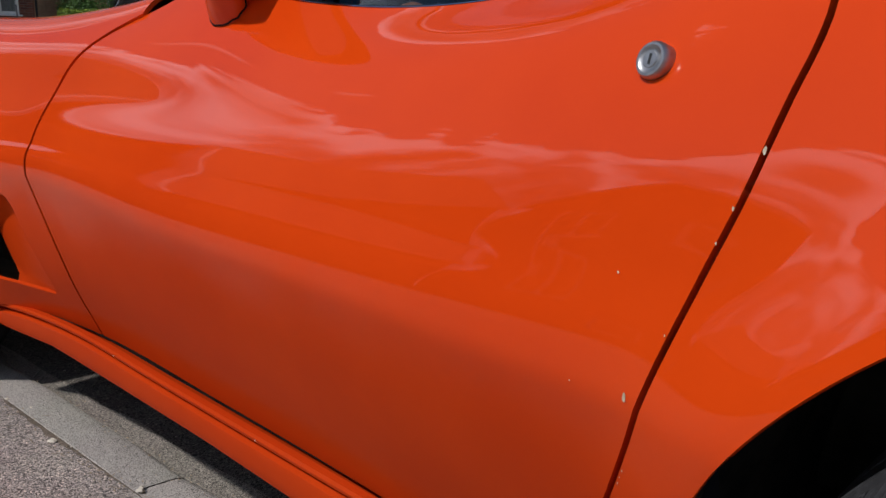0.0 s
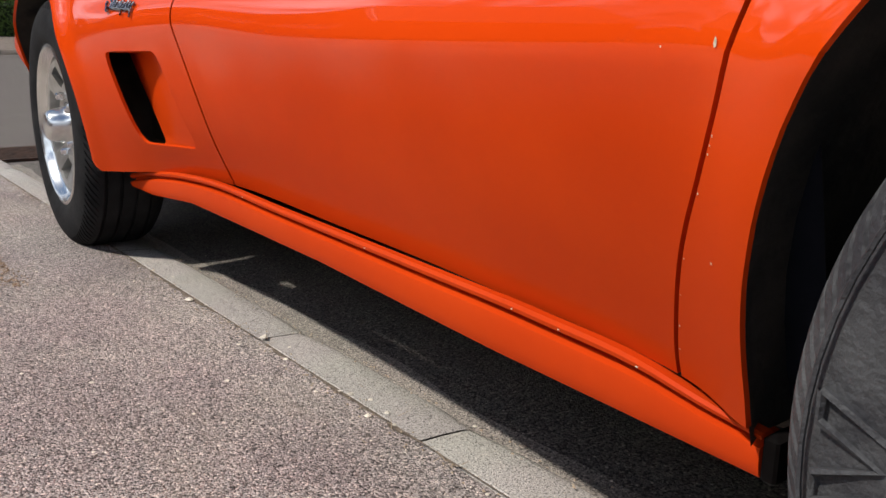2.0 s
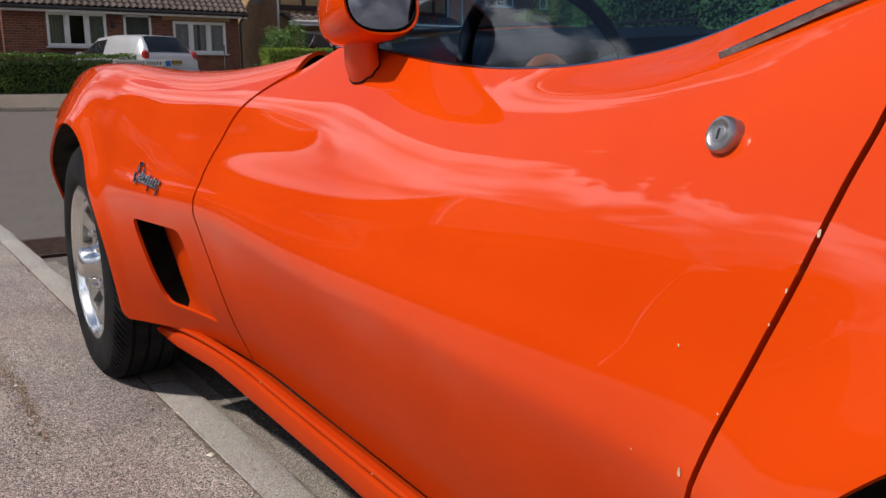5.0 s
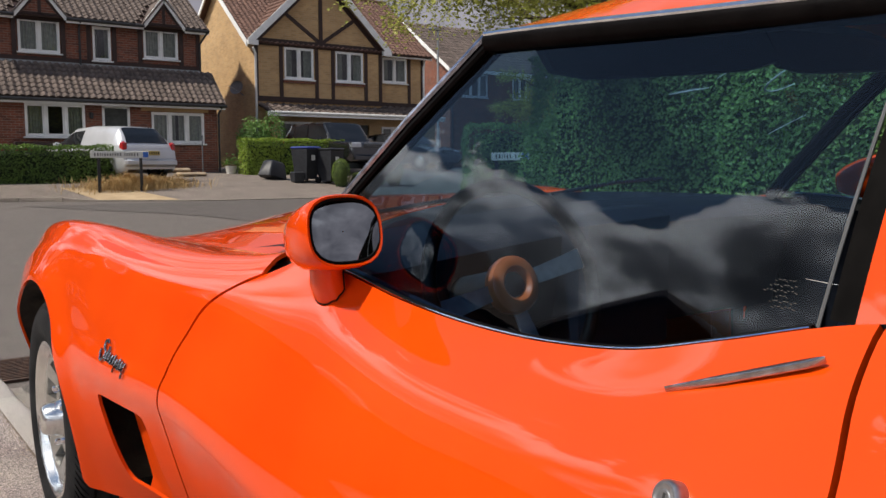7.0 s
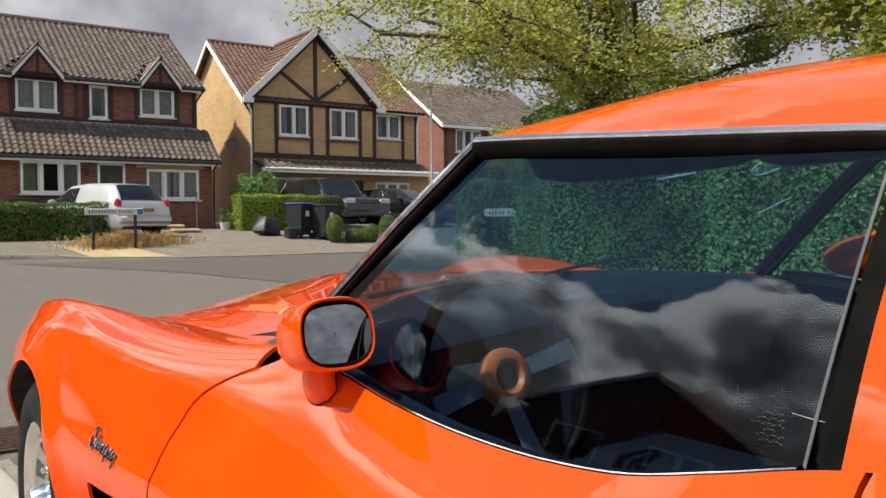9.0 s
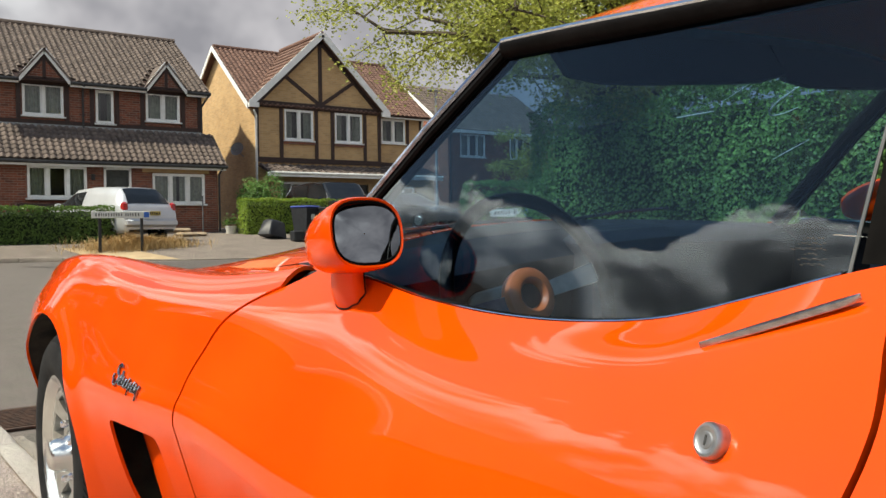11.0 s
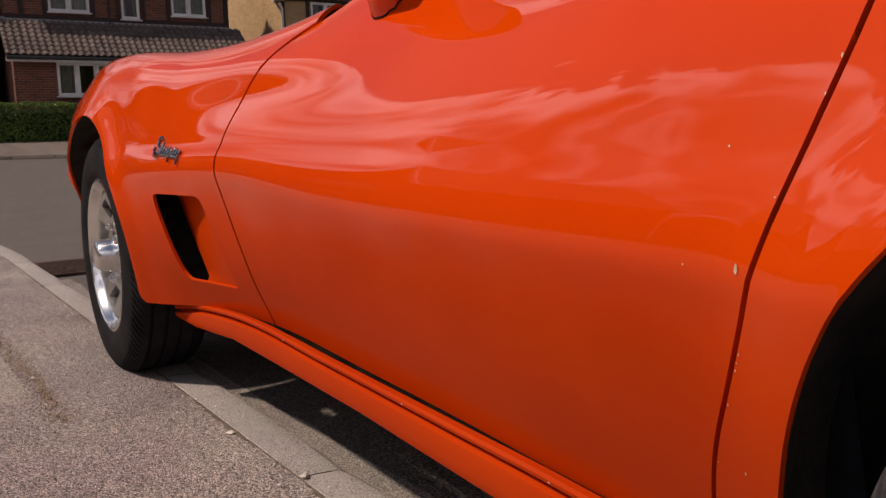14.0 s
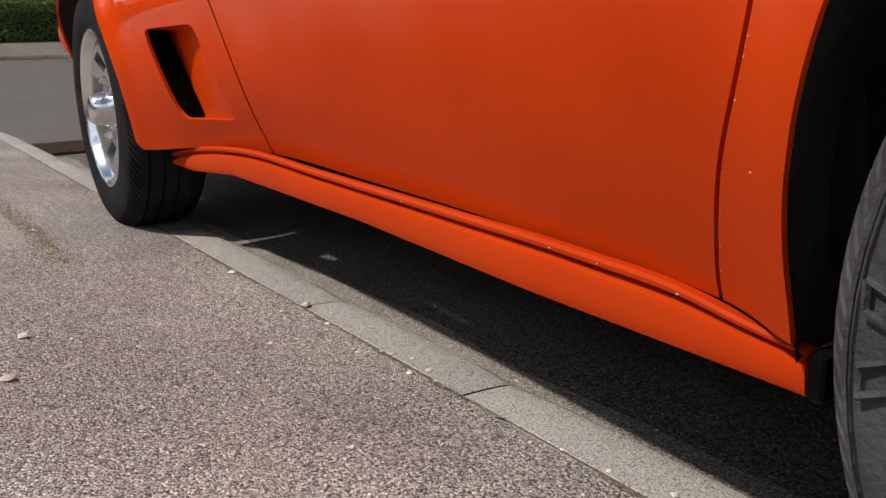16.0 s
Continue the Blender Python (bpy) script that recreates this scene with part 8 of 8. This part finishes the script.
tagged(new("dry_grass", leaf_mesh(m, "dry_grass", DRYGRASS)), "straggling dry grass round the street sign", "grass", kind="stuff")

# ---- kerb, drain, loose stones ----
dr = thing("drain_grate", "rusty iron drain grate in the gutter", "drain", (-0.565, 4.68, 0.004))
part("frame", Mesh().box((0, -0.24, 0), (0.32, 0.03, 0.012)).box((0, 0.24, 0), (0.32, 0.03, 0.012)).box((-0.15, 0, 0), (0.03, 0.45, 0.012)).box((0.15, 0, 0), (0.03, 0.45, 0.012)), IRON, dr, smooth=False)
# a near-black slab stands for the shaded pit
part("pit", Mesh().box((0, 0, -0.002), (0.28, 0.45, 0.004)), GAP, dr, smooth=False)
for k in range(13):
    part("bar", Mesh().box((0, -0.2 + 0.4 * k / 12, 0.002), (0.27, 0.016, 0.010)), IRON, dr, smooth=False)
kg = tagged(new("kerb_line"), "row of weathered flush concrete kerb stones", "kerb", kind="structure")
joints = [-4.2, -3.3, -2.4, -1.5, -0.62, 0.10, 0.978, 1.492, 2.33, 3.24, 4.12, 5.0, 5.45, 5.9, 6.35, 6.8]
for a, b in zip(joints, joints[1:]):
    y = (a + b) / 2
    L = b - a - 0.0045
    m = Mesh()
    rows = []
    for s in np.linspace(-1, 1, 9):
        yy = s * L / 2
        e = 0.006 * max(0, abs(s) - 0.93) / 0.07
        dx = kerb_x(y + yy)
        w = 0.108
        rows.append([(dx, yy, -0.05), (dx, yy, 0.010 - e), (dx + 0.006, yy, 0.019 - e + 0.001 * noise.noise((yy * 9, y, 0))), (dx + 0.05, yy, 0.017 - e + 0.0015 * noise.noise((yy * 12, y, 2))), (dx + w - 0.02, yy, 0.014 - e), (dx + w - 0.005, yy, 0.008 - e), (dx + w, yy, -0.002), (dx + w, yy, -0.05)])
    m.grid(rows)
    o = part("kerb_stone", m, CONCRETE, kg)
    o.matrix_basis = Matrix.Translation((0, y, 0))
rng = random.Random(17)
stone_me = []
for k in range(4):
    m = Mesh()
    vs = []
    for z, r in ((-0.5, 0.55), (0.0, 1.0), (0.45, 0.6)):
        for t in range(7):
            q = r * rng.uniform(0.75, 1.2)
            vs.append((q * math.cos(t * 0.898), q * math.sin(t * 0.898), z * rng.uniform(0.7, 1.1)))
    fs = [(r * 7 + t, r * 7 + (t + 1) % 7, r * 7 + 7 + (t + 1) % 7, r * 7 + 7 + t) for r in range(2) for t in range(7)] + [tuple(range(14, 21)), tuple(reversed(range(7)))]
    m.add(vs, fs)
    stone_me.append(m.mesh("stone", STONE))


def pavement_z(x, y):
    d = kerb_x(y) - x
    return 0.018 + float(np.interp(d, (0, 0.35, 0.6, 1.6, 8), (0, 0.03, 0.075, 0.12, 0.2))) if d > 0 else (0.018 if d > -0.1 else 0.0)


spots = [(-1.189, 1.262, 0.010), (-1.146, 1.46, 0.010), (-0.703, 1.78, 0.010), (-0.668, 1.478, 0.008), (-1.004, 2.426, 0.006)]
for _ in range(40):
    y = rng.uniform(0.6, 3.4)
    spots.append((kerb_x(y) - abs(rng.gauss(0.0, 0.05)) + 0.03, y, rng.uniform(0.002, 0.006)))
for _ in range(45):
    spots.append((rng.uniform(-1.5, -0.72), rng.uniform(0.6, 3.2), rng.uniform(0.0018, 0.0045)))
for _ in range(25):
    spots.append((rng.uniform(-0.58, -0.2), rng.uniform(0.7, 2.6), rng.uniform(0.002, 0.005)))
for k, (x, y, r) in enumerate(spots):
    o = new("stone", stone_me[k % 4])
    o.matrix_basis = Matrix.LocRotScale((x, y, pavement_z(x, y) + r * 0.3), Euler((0, 0, rng.uniform(0, 6))), (r, r, r * 0.8))
    tagged(o, "small pale loose stone on the ground", "stone", "loose stones")

rows = []
for y in np.linspace(0.2, 5.2, 260):
    y = float(y)
    w = max(0.0005, 0.0035 + 0.016 * noise.noise((y * 7, 3.1, 0)) + 0.010 * noise.noise((y * 33, 0.7, 0)) + 0.006 * noise.noise((y * 90, 2.7, 0)))
    k = kerb_x(y) + 0.001
    rows.append([(k - w, y, pavement_z(k - w, y) + 0.0012), (k - w * 0.4, y, 0.0198), (k + 0.002, y, 0.0190)])
tagged(new("joint_dirt", Mesh().grid(rows).mesh("joint_dirt", DIRT)), "dark dirt packed in the joint along the kerb", "dirt", kind="stuff")
m = Mesh()
for _ in range(900):
    y = rng.uniform(0.5, 5.0)
    u = rng.random()
    x = kerb_x(y) + (rng.gauss(-0.008, 0.014) if u < 0.6 else rng.gauss(0.108, 0.02))
    r = rng.uniform(0.0008, 0.0028)
    z = pavement_z(x, y) + 0.0005
    a = rng.uniform(0, 3)
    m.add([(x + r * math.cos(a + k * 2.09), y + r * 1.6 * math.sin(a + k * 2.09), z) for k in range(3)] + [(x, y, z + r)], [(0, 1, 3), (1, 2, 3), (2, 0, 3)])
for _ in range(60):
    y = rng.uniform(0.6, 4.0)
    x, a, L = kerb_x(y) + rng.gauss(-0.01, 0.03), rng.uniform(0, 3.1), rng.uniform(0.01, 0.035)
    z = pavement_z(x, y) + 0.003
    d = Vector((math.cos(a), math.sin(a), 0)) * L
    s = Vector((-math.sin(a), math.cos(a), 0)) * 0.0009
    p = Vector((x, y, z))
    m.add([p - s, p + s, p + d + s * 0.5, p + d - s * 0.5], [(0, 1, 2, 3)])
tagged(new("gutter_grit", leaf_mesh(m, "gutter_grit", SACK)), "brown grit and dry straw along the kerb joint", "grit", kind="stuff")
m = Mesh()
for _ in range(2600):
    y = rng.uniform(1.2, 3.3)
    wide = 0.008 + 0.020 * max(0.0, noise.noise((y * 6, 1.7, 0)) + 0.25)
    x = float(np.interp(y, (1.2, 1.35, 1.95, 2.38, 2.86, 3.3), (-0.93, -0.956, -0.991, -0.999, -1.035, -1.07))) + rng.gauss(0, wide)
    if y < 2.0 or rng.random() < 0.4:
        continue
    r = rng.uniform(0.001, 0.0034)
    z = pavement_z(x, y) + 0.0025
    a = rng.uniform(0, 3)
    m.add([(x + r * math.cos(a + k * 2.09), y + r * 1.6 * math.sin(a + k * 2.09), z) for k in range(3)] + [(x, y, z + r)], [(0, 1, 3), (1, 2, 3), (2, 0, 3)])
tagged(new("pavement_grit", leaf_mesh(m, "pavement_grit", DRY_DUST)), "dry brown grit and moss along a pavement seam", "grit", kind="stuff")
# pale reinstated strip in the pavement, with dry moss along its edge
rows = [[(x, y, pavement_z(x, y) + (0.004 if y > 2.2 else -0.006)) for x in np.linspace(-1.02 - 0.05 * (y - 2.1), -2.4, 12)] for y in np.concatenate([[2.12], np.linspace(2.3, 5.0, 14)])]
tagged(new("pavement_patch", Mesh().grid(rows).mesh("pavement_patch", TARMAC_PALE)), "paler patched tarmac in the pavement", "pavement", kind="structure")
m = Mesh()
for _ in range(700):
    y = rng.uniform(2.05, 4.6)
    x = -1.02 - 0.05 * (y - 2.1) + rng.gauss(0, 0.018)
    z = pavement_z(x, y) + 0.004
    r, a = rng.uniform(0.002, 0.006), rng.uniform(0, 6.28)
    m.add([(x, y, z), (x + r * math.cos(a), y + r * math.sin(a), z + r * 0.8), (x + r * math.cos(a + 1.2), y + r * math.sin(a + 1.2), z + r * 0.3)], [(0, 1, 2)])
tagged(new("dry_moss", leaf_mesh(m, "dry_moss", DRY_DUST)), "dry brown moss in a pavement seam", "moss", kind="stuff")

# ---- roof tiles ----
random.seed(5)
def under_gable(x, y, z):
    for cx, half, zt in ((3.80, 0.8, 6.62), (7.58, 0.74, 6.58)):
        if abs(x - cx) < (half + 0.1) * max(0.0, (zt - z) / 0.95):
            return True
    return False


tiled_slope(roof1, EX0, EX1, H1Y - 0.34, 5.68, ridge_y, ridge_z + 0.01, TILE_BROWN, 0.20, 0.20, False, under_gable)
tiled_slope(lean, EX0, 9.2, LY - 0.35, 3.12, H1Y - 0.12, 4.25, TILE_LEAN, 0.20, 0.20, True)
tiled_slope(roof2, H2X0 - 0.25, H2X1 + 0.15, H2Y - 0.12, 5.70, RY, RZ + 0.01, TILE_RED, 0.22, 0.22, False)
tiled_slope(lean2, H2X0 + 0.1, 19.5, L2 - 0.04, 3.08, H2Y + 0.3, 3.54, TILE_BROWN, 0.31, 0.30, False)
tiled_slope(roof3, X3 - 0.3, X3 + 8.3, Y3 - 0.37, 6.17, Y3 + 4.2, 9.16, TILE_BROWN, 0.31, 0.34, False)
